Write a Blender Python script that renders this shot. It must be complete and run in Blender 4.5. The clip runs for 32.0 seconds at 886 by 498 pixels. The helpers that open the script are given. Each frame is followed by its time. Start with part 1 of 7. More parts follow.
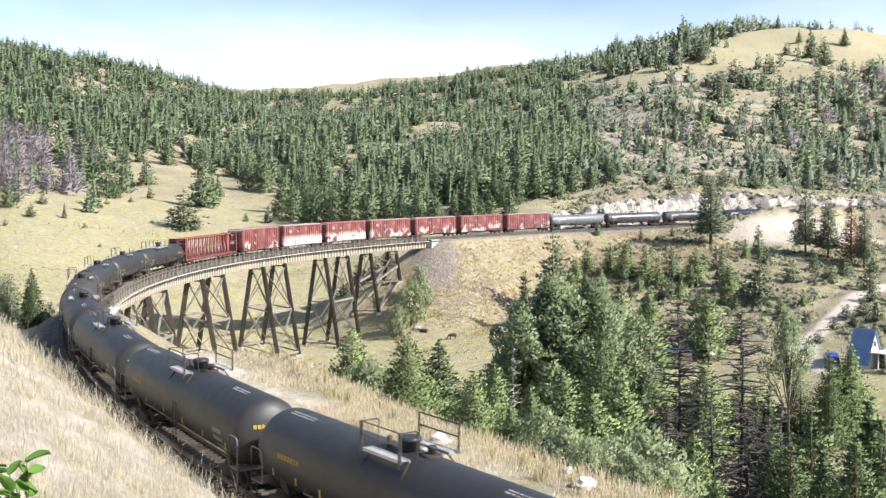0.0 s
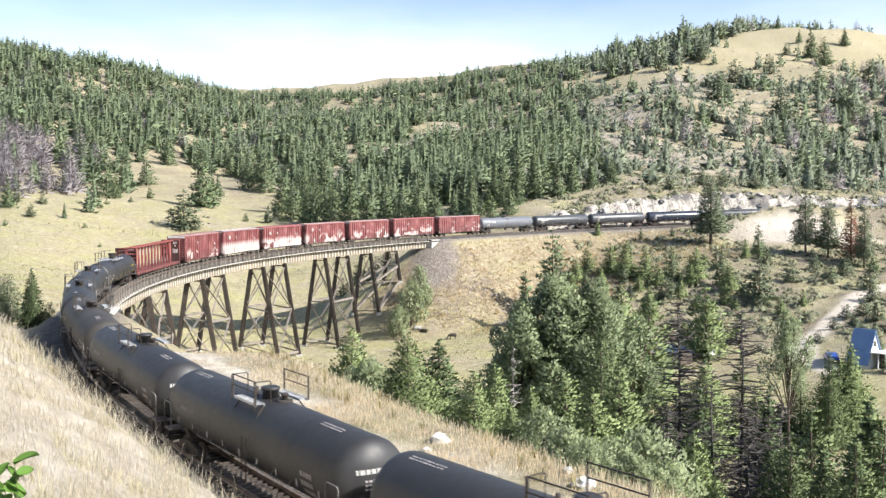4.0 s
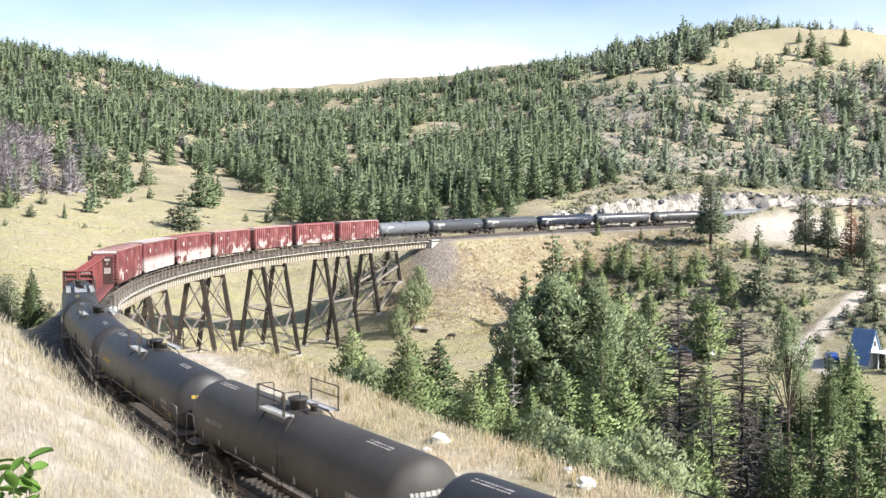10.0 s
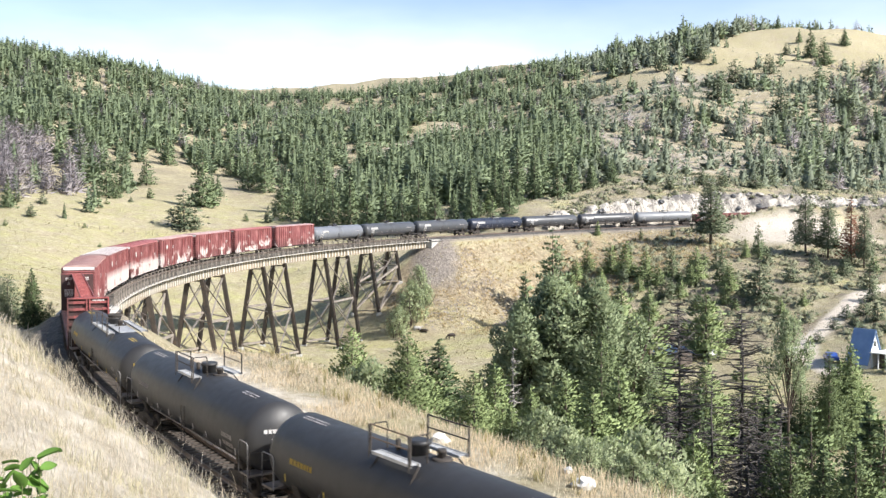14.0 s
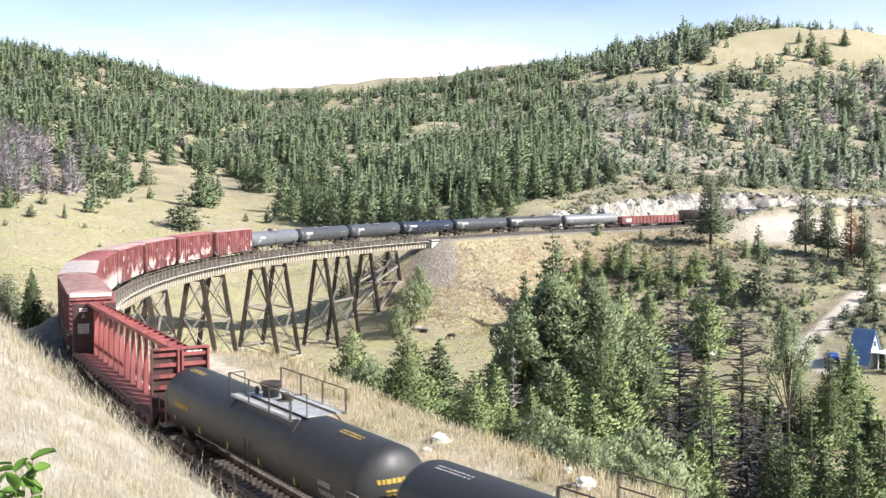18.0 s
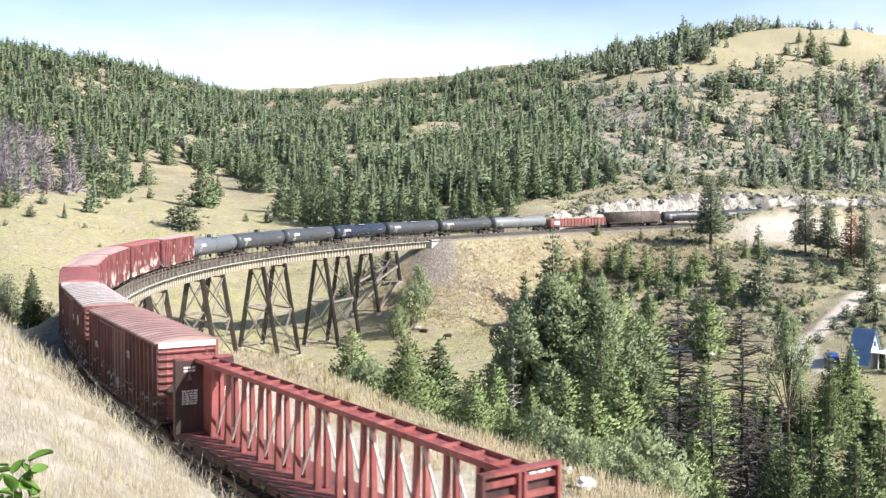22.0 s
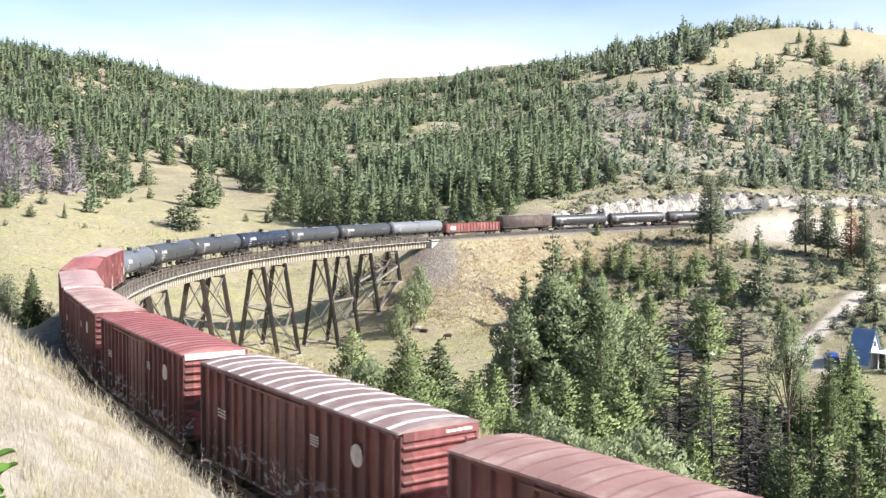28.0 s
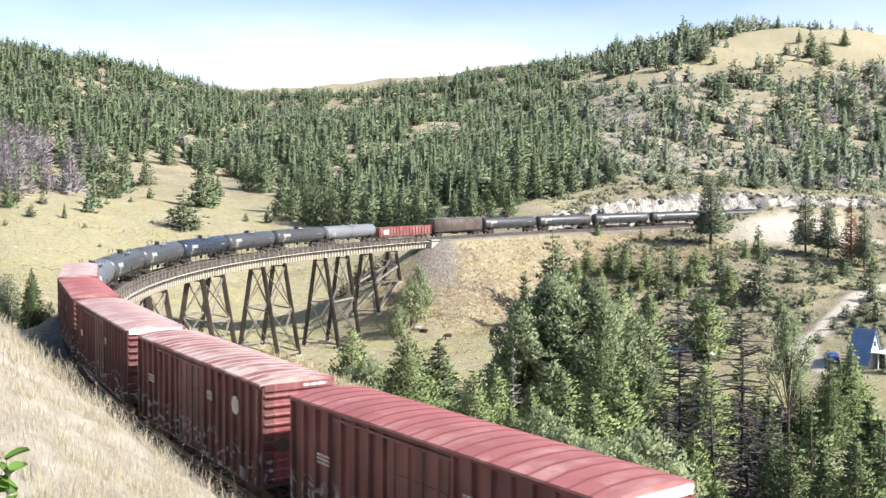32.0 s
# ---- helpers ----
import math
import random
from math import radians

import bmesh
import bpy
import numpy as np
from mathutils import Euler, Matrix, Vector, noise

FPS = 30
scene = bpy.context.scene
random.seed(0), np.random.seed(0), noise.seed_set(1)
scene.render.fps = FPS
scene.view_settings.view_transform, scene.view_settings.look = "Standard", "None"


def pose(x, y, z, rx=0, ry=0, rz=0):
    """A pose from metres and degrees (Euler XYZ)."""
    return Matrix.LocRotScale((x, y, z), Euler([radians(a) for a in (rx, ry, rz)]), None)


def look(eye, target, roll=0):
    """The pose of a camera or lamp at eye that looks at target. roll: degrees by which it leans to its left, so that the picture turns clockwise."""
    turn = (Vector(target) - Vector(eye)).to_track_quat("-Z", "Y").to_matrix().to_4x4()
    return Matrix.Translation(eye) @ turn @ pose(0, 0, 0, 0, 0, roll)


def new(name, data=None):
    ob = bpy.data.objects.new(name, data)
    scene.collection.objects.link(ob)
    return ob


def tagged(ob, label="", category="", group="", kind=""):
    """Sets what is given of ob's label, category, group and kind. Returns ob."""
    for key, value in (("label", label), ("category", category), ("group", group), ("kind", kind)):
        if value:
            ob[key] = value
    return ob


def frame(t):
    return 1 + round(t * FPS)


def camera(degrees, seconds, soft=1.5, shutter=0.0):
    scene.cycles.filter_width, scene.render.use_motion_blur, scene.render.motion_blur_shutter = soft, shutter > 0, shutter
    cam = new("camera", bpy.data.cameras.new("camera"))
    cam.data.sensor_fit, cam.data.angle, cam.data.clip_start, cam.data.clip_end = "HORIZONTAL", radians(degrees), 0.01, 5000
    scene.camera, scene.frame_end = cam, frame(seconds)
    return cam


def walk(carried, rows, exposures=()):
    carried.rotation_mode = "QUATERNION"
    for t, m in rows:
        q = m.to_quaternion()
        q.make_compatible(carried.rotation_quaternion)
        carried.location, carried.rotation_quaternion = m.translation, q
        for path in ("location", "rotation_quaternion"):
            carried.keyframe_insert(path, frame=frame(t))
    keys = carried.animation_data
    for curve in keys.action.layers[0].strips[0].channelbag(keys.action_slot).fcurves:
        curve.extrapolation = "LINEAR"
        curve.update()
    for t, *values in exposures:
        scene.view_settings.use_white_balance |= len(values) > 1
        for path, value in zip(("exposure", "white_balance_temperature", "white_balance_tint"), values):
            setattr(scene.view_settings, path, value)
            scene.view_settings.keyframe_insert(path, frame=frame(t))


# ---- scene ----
cam = camera(48.17, 32.0, soft=1.45, shutter=0.5)
EYE = pose(0, 0, 0, 90 - 2.09, 0, 0) @ pose(0, 0, 0, 0, 0, -0.33)
walk(cam, [(0.0, EYE), (32.0, EYE)], exposures=[(0.0, 0.95), (32.0, 0.95)])

# ---- light ----
SUN_DIR = Vector((0.74, -0.33, 0.60)).normalized()
world = bpy.data.worlds.new("sky")
scene.world = world
world.use_nodes = True
wn = world.node_tree.nodes
sky = wn.new("ShaderNodeTexSky")
sky.sky_type, sky.sun_disc = "NISHITA", False
sky.sun_elevation = math.asin(SUN_DIR.z)
sky.sun_rotation = math.atan2(SUN_DIR.x, SUN_DIR.y)
sky.altitude, sky.air_density, sky.dust_density, sky.ozone_density = 1500, 1.0, 2.6, 1.0
wn["Background"].inputs["Strength"].default_value = 0.11
wl = world.node_tree.links.new
# thin bright cloud low over the hills
way = wn.new("ShaderNodeTexCoord")
apart = wn.new("ShaderNodeSeparateXYZ")
wl(way.outputs["Generated"], apart.inputs[0])
low = wn.new("ShaderNodeMapRange")
low.interpolation_type = "SMOOTHSTEP"
for key, value in (("From Min", 0.25), ("From Max", 0.06), ("To Min", 0.0), ("To Max", 1.0)):
    low.inputs[key].default_value = value
wl(apart.outputs["Z"], low.inputs["Value"])
veil = wn.new("ShaderNodeTexNoise")
veil.inputs["Scale"].default_value, veil.inputs["Detail"].default_value = 3.2, 6.0
stretch = wn.new("ShaderNodeVectorMath")
stretch.operation = "MULTIPLY"
stretch.inputs[1].default_value = (1.0, 1.0, 3.5)
wl(way.outputs["Generated"], stretch.inputs[0])
wl(stretch.outputs[0], veil.inputs["Vector"])
thin = wn.new("ShaderNodeMapRange")
for key, value in (("From Min", 0.36), ("From Max", 0.66), ("To Min", 0.32), ("To Max", 1.0)):
    thin.inputs[key].default_value = value
wl(veil.outputs["Fac"], thin.inputs["Value"])
cover = wn.new("ShaderNodeMath")
cover.operation = "MULTIPLY"
wl(low.outputs[0], cover.inputs[0])
wl(thin.outputs[0], cover.inputs[1])
cloudy = wn.new("ShaderNodeMix")
cloudy.data_type = "RGBA"
cloudy.inputs["B"].default_value = (8.6, 8.9, 9.1, 1.0)
wl(cover.outputs[0], cloudy.inputs["Factor"])
wl(sky.outputs[0], cloudy.inputs["A"])
wl(cloudy.outputs["Result"], wn["Background"].inputs["Color"])
sun_data = bpy.data.lights.new("sun", "SUN")
sun_data.energy, sun_data.angle, sun_data.color = 4.7, radians(0.53), (1.0, 0.965, 0.91)
sun = new("sun", sun_data)
sun.matrix_world = look(SUN_DIR * 400, (0, 0, 0))

# ---- materials ----
class Nodes:
    """A small builder of node materials."""

    def __init__(self, name):
        self.mat = bpy.data.materials.new(name)
        self.mat.use_nodes = True
        self.tree = self.mat.node_tree
        self.shader = self.tree.nodes["Principled BSDF"]

    def add(self, kind):
        return self.tree.nodes.new(kind)

    def link(self, a, b):
        self.tree.links.new(a, b)

    def coords(self, space="Object"):
        return self.add("ShaderNodeTexCoord").outputs[space]

    def scaled(self, vec, sx, sy, sz):
        m = self.add("ShaderNodeMapping")
        m.inputs["Scale"].default_value = (sx, sy, sz)
        self.link(vec, m.inputs["Vector"])
        return m.outputs[0]

    def noise(self, scale, detail=4.0, rough=0.55, vec=None, lo=0.35, hi=0.65, warp=0.0):
        n = self.add("ShaderNodeTexNoise")
        n.inputs["Scale"].default_value, n.inputs["Detail"].default_value = scale, detail
        n.inputs["Roughness"].default_value, n.inputs["Distortion"].default_value = rough, warp
        self.link(vec if vec is not None else self.coords(), n.inputs["Vector"])
        return self.span(n.outputs["Fac"], lo, hi)

    def span(self, value, lo, hi, to_lo=0.0, to_hi=1.0):
        r = self.add("ShaderNodeMapRange")
        for key, v in (("From Min", lo), ("From Max", hi), ("To Min", to_lo), ("To Max", to_hi)):
            r.inputs[key].default_value = v
        self.link(value, r.inputs["Value"])
        return r.outputs[0]

    def mix(self, fac, a, b, blend="MIX"):
        m = self.add("ShaderNodeMix")
        m.data_type, m.blend_type = "RGBA", blend
        if isinstance(fac, (int, float)):
            m.inputs[0].default_value = fac
        else:
            self.link(fac, m.inputs[0])
        for socket, v in ((m.inputs[6], a), (m.inputs[7], b)):
            if isinstance(v, tuple):
                socket.default_value = (*v, 1.0)
            else:
                self.link(v, socket)
        return m.outputs[2]

    def math(self, op, a, b=0.0):
        m = self.add("ShaderNodeMath")
        m.operation = op
        for socket, v in ((m.inputs[0], a), (m.inputs[1], b)):
            if isinstance(v, (int, float)):
                socket.default_value = v
            else:
                self.link(v, socket)
        return m.outputs[0]

    def attribute(self, name):
        node = self.add("ShaderNodeAttribute")
        node.attribute_name = name
        return node.outputs["Fac"]

    def bump(self, height, strength, distance):
        b = self.add("ShaderNodeBump")
        b.inputs["Strength"].default_value, b.inputs["Distance"].default_value = strength, distance
        self.link(height, b.inputs["Height"])
        self.link(b.outputs[0], self.shader.inputs["Normal"])

    def done(self, color, rough=0.8, metal=0.0, spec=0.5):
        for key, v in (("Base Color", color), ("Roughness", rough), ("Metallic", metal), ("Specular IOR Level", spec)):
            socket = self.shader.inputs[key]
            if isinstance(v, tuple):
                socket.default_value = (*v, 1.0)
            elif isinstance(v, (int, float)):
                socket.default_value = v
            else:
                self.link(v, socket)
        return self.mat


def varied(name, a, b, scale, rough=0.8, metal=0.0, fine=0.0, dirt=None, bump=0.0, spec=0.5, per_piece=0.0):
    """Two tones by a broad and a fine noise, with dirt spots, and a shade of its own for each piece."""
    n = Nodes(name)
    col = n.mix(n.noise(scale), a, b)
    grain = n.noise(scale * 9.0, 6.0)
    if fine:
        col = n.mix(n.math("MULTIPLY", grain, fine), col, tuple(c * 0.55 for c in a))
    if dirt:
        col = n.mix(n.noise(scale * 2.3, 8.0, 0.7, lo=0.52, hi=0.68), col, dirt)
    if per_piece:
        rnd = n.add("ShaderNodeObjectInfo").outputs["Random"]
        col = n.mix(n.span(rnd, 0, 1, 0, per_piece), col, (0.0, 0.0, 0.0), "MIX")
    if bump:
        n.bump(grain, 0.6, bump)
    return n.done(col, rough, metal, spec)
# ---- the track: curvature along its length, grade, plan ----
V = 6.505  # speed of the train, metres a second
BEND_AT = np.array([-400, -170, -130, -75, -30, 30, 90, 150, 220, 290, 520.0])
BEND = np.array([-0.004, -0.004, -0.001, 0.0055, 0.0060, 0.0061, 0.0062, 0.0063, 0.00545, 0.0036, 0.0036])
S = np.arange(-400, 520.5, 0.5)


def along(values):
    return np.concatenate([[0.0], np.cumsum((values[1:] + values[:-1]) / 2 * 0.5)])


ZERO = int(np.searchsorted(S, 0.0))
TURN = along(np.interp(S, BEND_AT, BEND))
TURN = TURN - TURN[ZERO] + 3.73137
TX, TY = along(np.cos(TURN)), along(np.sin(TURN))
TX, TY = TX - TX[ZERO] + 29.092, TY - TY[ZERO] + 281.249
TZ = -5.173 - 0.02249 * S  # top of rail
BRIDGE_A, BRIDGE_B = 46.0, 197.0  # the abutments


def track(s, u=0.0, h=0.0):
    """A point u metres to the outside of the curve and h above the rail, at s metres along."""
    a = float(np.interp(s, S, TURN))
    return Vector((float(np.interp(s, S, TX)) + u * math.sin(a), float(np.interp(s, S, TY)) - u * math.cos(a), float(np.interp(s, S, TZ)) + h))


def heading(s):
    return float(np.interp(s, S, TURN))


# ---- the lie of the land: heights over a fan of bearings and distances ----
FAN_R = np.array([-0.447, -0.3, -0.15, 0.0, 0.15, 0.3, 0.447])
FAN_Y = np.array([90, 140, 200, 250, 300, 360, 450, 600, 800, 1000, 1300, 2400.0])
LAND = np.array([
    [-11, -17, -26, -25, -28, -29, -28],
    [-14, -24, -28, -28.5, -29.5, -29.5, -27],
    [-13, -20, -29, -28.5, -27, -24, -21],
    [-11, -21, -27, -24, -17.5, -14, -14.7],
    [-3, -11.5, -14.5, -7, -5, -4, -7],
    [8, 2, -2.5, 4, 13, 9, 6.5],
    [25, 16, 9, 18, 27, 23, 22],
    [62, 45, 38, 43, 58, 60, 50],
    [120, 98, 74, 80, 100, 110, 107],
    [158, 127, 112, 129, 150, 180, 176],
    [120, 125, 125, 125, 140, 180, 185],
    [200, 296, 294, 330, 345, 260, 200]], float)


def cubic(values, f):
    """Catmull-Rom along the first axis at the fractional index f (one per column or scalar field)."""
    n = values.shape[0]
    i = np.clip(np.floor(f).astype(int), 0, n - 2)
    t = np.clip(f - i, 0, 1)
    p = [values[np.clip(i + k, 0, n - 1)] for k in (-1, 0, 1, 2)]
    t = t.reshape(t.shape + (1,) * (values.ndim - 1))
    return p[1] + 0.5 * t * (p[2] - p[0] + t * (2 * p[0] - 5 * p[1] + 4 * p[2] - p[3] + t * (3 * (p[1] - p[2]) + p[3] - p[0])))


def over_fan(table, x, y):
    yy = np.maximum(y, FAN_Y[0])
    fy = np.interp(yy, FAN_Y, np.arange(len(FAN_Y)))
    rows = cubic(table, fy)
    fr = np.interp(np.clip(x / yy, -0.447, 0.447), FAN_R, np.arange(len(FAN_R)))
    i = np.clip(np.floor(fr).astype(int), 0, len(FAN_R) - 2)
    t = fr - i
    k = np.arange(len(x))
    p = [rows[k, np.clip(i + d, 0, len(FAN_R) - 1)] for d in (-1, 0, 1, 2)]
    return p[1] + 0.5 * t * (p[2] - p[0] + t * (2 * p[0] - 5 * p[1] + 4 * p[2] - p[3] + t * (3 * (p[1] - p[2]) + p[3] - p[0])))


def step(v, a, b):
    t = np.clip((v - a) / (b - a), 0, 1)
    return t * t * (3 - 2 * t)


def waves(x, y, size, seed=0.0):
    """Cheap smooth noise of about -1 to 1, for whole arrays."""
    out = np.zeros_like(x)
    for k in range(6):
        a = 2.4 * k + seed
        w = 2 * np.pi / (size * (0.6 + 0.28 * k))
        out += np.sin((x * np.cos(a) + y * np.sin(a)) * w + 1.7 * k + seed * 3 + 1.3 * np.sin((x * np.sin(a) - y * np.cos(a)) * w * 0.61 + k))
    return out / 3.2


PATH = np.arange(0, len(S), 4)


def nearest(x, y, keep):
    """For each point: how far outside the track it lies (signed), and where along it, using the samples in keep."""
    u, s = np.full(len(x), 999.0), np.zeros(len(x))
    px, py, ps, pa = TX[keep], TY[keep], S[keep], TURN[keep]
    for a in range(0, len(x), 20000):
        b = slice(a, a + 20000)
        d = (x[b, None] - px[None]) ** 2 + (y[b, None] - py[None]) ** 2
        i = d.argmin(1)
        side = (x[b] - px[i]) * np.sin(pa[i]) - (y[b] - py[i]) * np.cos(pa[i])
        u[b], s[b] = np.sqrt(d[np.arange(len(i)), i]) * np.where(side >= 0, 1, -1), ps[i]
    return u, s


EARTHWORK = PATH[(S[PATH] <= BRIDGE_A - 6) | (S[PATH] >= BRIDGE_B + 4)]


def land(x, y):
    """The height of the ground and the earthwork's mask (0 to 1) at arrays of places."""
    x, y = np.asarray(x, float), np.asarray(y, float)
    z = over_fan(LAND, x, y)
    u, s = np.full(len(x), 400.0), np.zeros(len(x))
    close = (np.abs(x) < 260) & (y > -260) & (y < 420)
    u[close], s[close] = nearest(x[close], y[close], EARTHWORK)
    rail = np.interp(s, S, TZ)
    d = np.abs(u)
    # the hillside that the track is cut into near the camera
    rise = np.interp(s, [196, 204, 212, 220, 236, 252, 268, 284, 300], [-3.2, -1.8, -1.2, 1.2, 4.4, 5.9, 7.65, 4.75, 3.1]) + 0.5
    bank = rail - 0.7 + rise * step(u, 2.6, 8.6) + 0.53 * np.clip(u - 8.0, 0, 22) + 0.03 * np.maximum(u - 30, 0)
    shelf = rail - 0.7 - 0.03 * np.maximum(d - 4, 0) - 0.62 * np.maximum(d - 15, 0)
    here = np.where(u > 0, bank, np.maximum(shelf, -28.5 + 0.02 * d))
    here = np.where(close, here, -26.0)
    z = z + (here - z) * (1 - step(y, 78, 112))
    # the rocky hill that the far cut runs into, on both sides of the track, and a mound of pale soil before it
    z = z + 6.0 * step(u, 2, 8) * (1 - step(u, 16, 60)) * step(-s, -8, 10) * step(y, 200, 240)
    mound = np.interp(-s, [50, 56, 60, 69, 76, 84, 100, 116, 130], [0, 0.8, 2.0, 4.0, 5.3, 6.2, 7.2, 8.0, 8.2])
    z = z + mound * (1 + 0.10 * waves(x, y, 9, 6.0)) * step(-u, 3.0, 8.0) * (1 - step(-u, 8.5, 22)) * step(y, 200, 240)
    z = z + 1.6 * np.exp(-(((x - 99) / 9) ** 2 + ((y - 284) / 7) ** 2)) + 2.5 * np.exp(-(((x - 114) / 14) ** 2 + ((y - 284) / 8) ** 2))
    far = step(y, 330, 700)
    z = z + far * (waves(x, y, 210, 1.0) * 7 + waves(x, y, 75, 4.0) * 2.2) + 0.35 * waves(x, y, 19, 2.0) * step(y, 90, 140) + 0.10 * waves(x, y, 4.3, 3.0)
    # cut and fill along the track
    bed = rail - 0.72
    hill = bed + np.where(s < 5, 2.3, 1.25) * np.maximum(d - 3.6, 0)
    fill = bed - 0.68 * np.maximum(d - 3.3, 0)
    z2 = np.clip(z, fill, hill)
    z2 = np.where(d < 3.0, bed, z2)
    return z2, u, s


def ground_z(x, y):
    return float(land(np.array([x]), np.array([y]))[0][0])
# ---- mesh helpers ----
def part(name, bm, material, parent=None, label=""):
    """Links a bmesh as one mesh object under a thing or a part."""
    me = bpy.data.meshes.new(name)
    bm.to_mesh(me)
    bm.free()
    me.materials.append(material)
    ob = new(name, me)
    if parent is not None:
        ob.parent = parent
    if label:
        tagged(ob, label)
    return ob


def shared(name, me, parent, m=None, label=""):
    ob = new(name, me)
    ob.parent = parent
    if m is not None:
        ob.matrix_basis = m
    if label:
        tagged(ob, label)
    return ob


def mesh_of(name, bm, material):
    me = bpy.data.meshes.new(name)
    bm.to_mesh(me)
    bm.free()
    me.materials.append(material)
    return me


def mesh_arrays(name, verts, faces, material, smooth=False):
    """A mesh from a vertex array (n, 3) and a face array (m, 3 or 4)."""
    verts, faces = np.asarray(verts, np.float32), np.asarray(faces, np.int32)
    me = bpy.data.meshes.new(name)
    k = faces.shape[1]
    me.vertices.add(len(verts))
    me.vertices.foreach_set("co", verts.ravel())
    me.loops.add(faces.size)
    me.loops.foreach_set("vertex_index", faces.ravel())
    me.polygons.add(len(faces))
    me.polygons.foreach_set("loop_start", np.arange(0, faces.size, k, dtype=np.int32))
    if smooth:
        me.polygons.foreach_set("use_smooth", np.ones(len(faces), bool))
    me.update(calc_edges=True)
    me.validate()
    me.materials.append(material)
    return me


def empty(name, m, label, category, group="", kind=""):
    ob = new(name)
    ob.matrix_basis = m
    return tagged(ob, label, category, group, kind)


def box(bm, x0, x1, y0, y1, z0, z1, m=None):
    vs = [bm.verts.new((x, y, z)) for z in (z0, z1) for y in (y0, y1) for x in (x0, x1)]
    for f in ((0, 2, 3, 1), (4, 5, 7, 6), (0, 1, 5, 4), (2, 6, 7, 3), (0, 4, 6, 2), (1, 3, 7, 5)):
        bm.faces.new([vs[i] for i in f])
    if m is not None:
        bmesh.ops.transform(bm, matrix=m, verts=vs)
    return vs


def bevelled(bm, width, segments=1):
    bmesh.ops.bevel(bm, geom=bm.edges[:], offset=width, segments=segments, affect="EDGES", profile=0.6)
    return bm


def beam(bm, a, b, w, h=None, up=(0, 0, 1)):
    """A bar of section w by h from a to b."""
    a, b = Vector(a), Vector(b)
    h = w if h is None else h
    way = (b - a).normalized()
    side = way.cross(Vector(up))
    if side.length < 1e-3:
        side = way.cross(Vector((1, 0, 0)))
    side.normalize()
    top = side.cross(way)
    ring = [[p + side * (i * w / 2) + top * (j * h / 2) for i, j in ((-1, -1), (1, -1), (1, 1), (-1, 1))] for p in (a, b)]
    vs = [[bm.verts.new(p) for p in r] for r in ring]
    bm.faces.new(vs[0][::-1])
    bm.faces.new(vs[1])
    for i in range(4):
        j = (i + 1) % 4
        bm.faces.new((vs[0][i], vs[0][j], vs[1][j], vs[1][i]))


def tube(bm, points, radius, sides=8, caps=True):
    """A round bar along points; radius a number or one for each point."""
    points = [Vector(p) for p in points]
    rings = []
    for i, p in enumerate(points):
        way = (points[min(i + 1, len(points) - 1)] - points[max(i - 1, 0)]).normalized()
        side = way.cross(Vector((0, 0, 1)))
        if side.length < 1e-2:
            side = way.cross(Vector((1, 0, 0)))
        side.normalize()
        top = side.cross(way)
        r = radius[i] if isinstance(radius, (list, tuple)) else radius
        rings.append([bm.verts.new(p + (side * math.cos(k * math.tau / sides) + top * math.sin(k * math.tau / sides)) * r) for k in range(sides)])
    for r0, r1 in zip(rings, rings[1:]):
        for k in range(sides):
            f = bm.faces.new((r0[k], r0[(k + 1) % sides], r1[(k + 1) % sides], r1[k]))
            f.smooth = sides > 6
    if caps:
        bm.faces.new(rings[0][::-1])
        bm.faces.new(rings[-1])


def turned(bm, profile, axis="z", sides=24, at=(0, 0, 0), smooth=True):
    """A body of revolution; profile: (along, radius) pairs."""
    rings = []
    for a, r in profile:
        ring = []
        for k in range(sides):
            c, s = math.cos(k * math.tau / sides) * r, math.sin(k * math.tau / sides) * r
            p = {"z": (c, s, a), "x": (a, c, s), "y": (s, a, c)}[axis]
            ring.append(bm.verts.new(Vector(p) + Vector(at)))
        rings.append(ring)
    for r0, r1 in zip(rings, rings[1:]):
        for k in range(sides):
            bm.faces.new((r0[k], r0[(k + 1) % sides], r1[(k + 1) % sides], r1[k])).smooth = smooth
    bm.faces.new(rings[0][::-1])
    bm.faces.new(rings[-1])


# ---- the ground: one sheet to the horizon ----
def spread(fine0, fine1, gap, lo, hi, grow):
    out = list(np.arange(fine0, fine1 + gap / 2, gap))
    d = gap
    while out[-1] < hi:
        d *= grow
        out.append(out[-1] + d)
    d = gap
    while out[0] > lo:
        d *= grow
        out.insert(0, out[0] - d)
    return np.array(out)


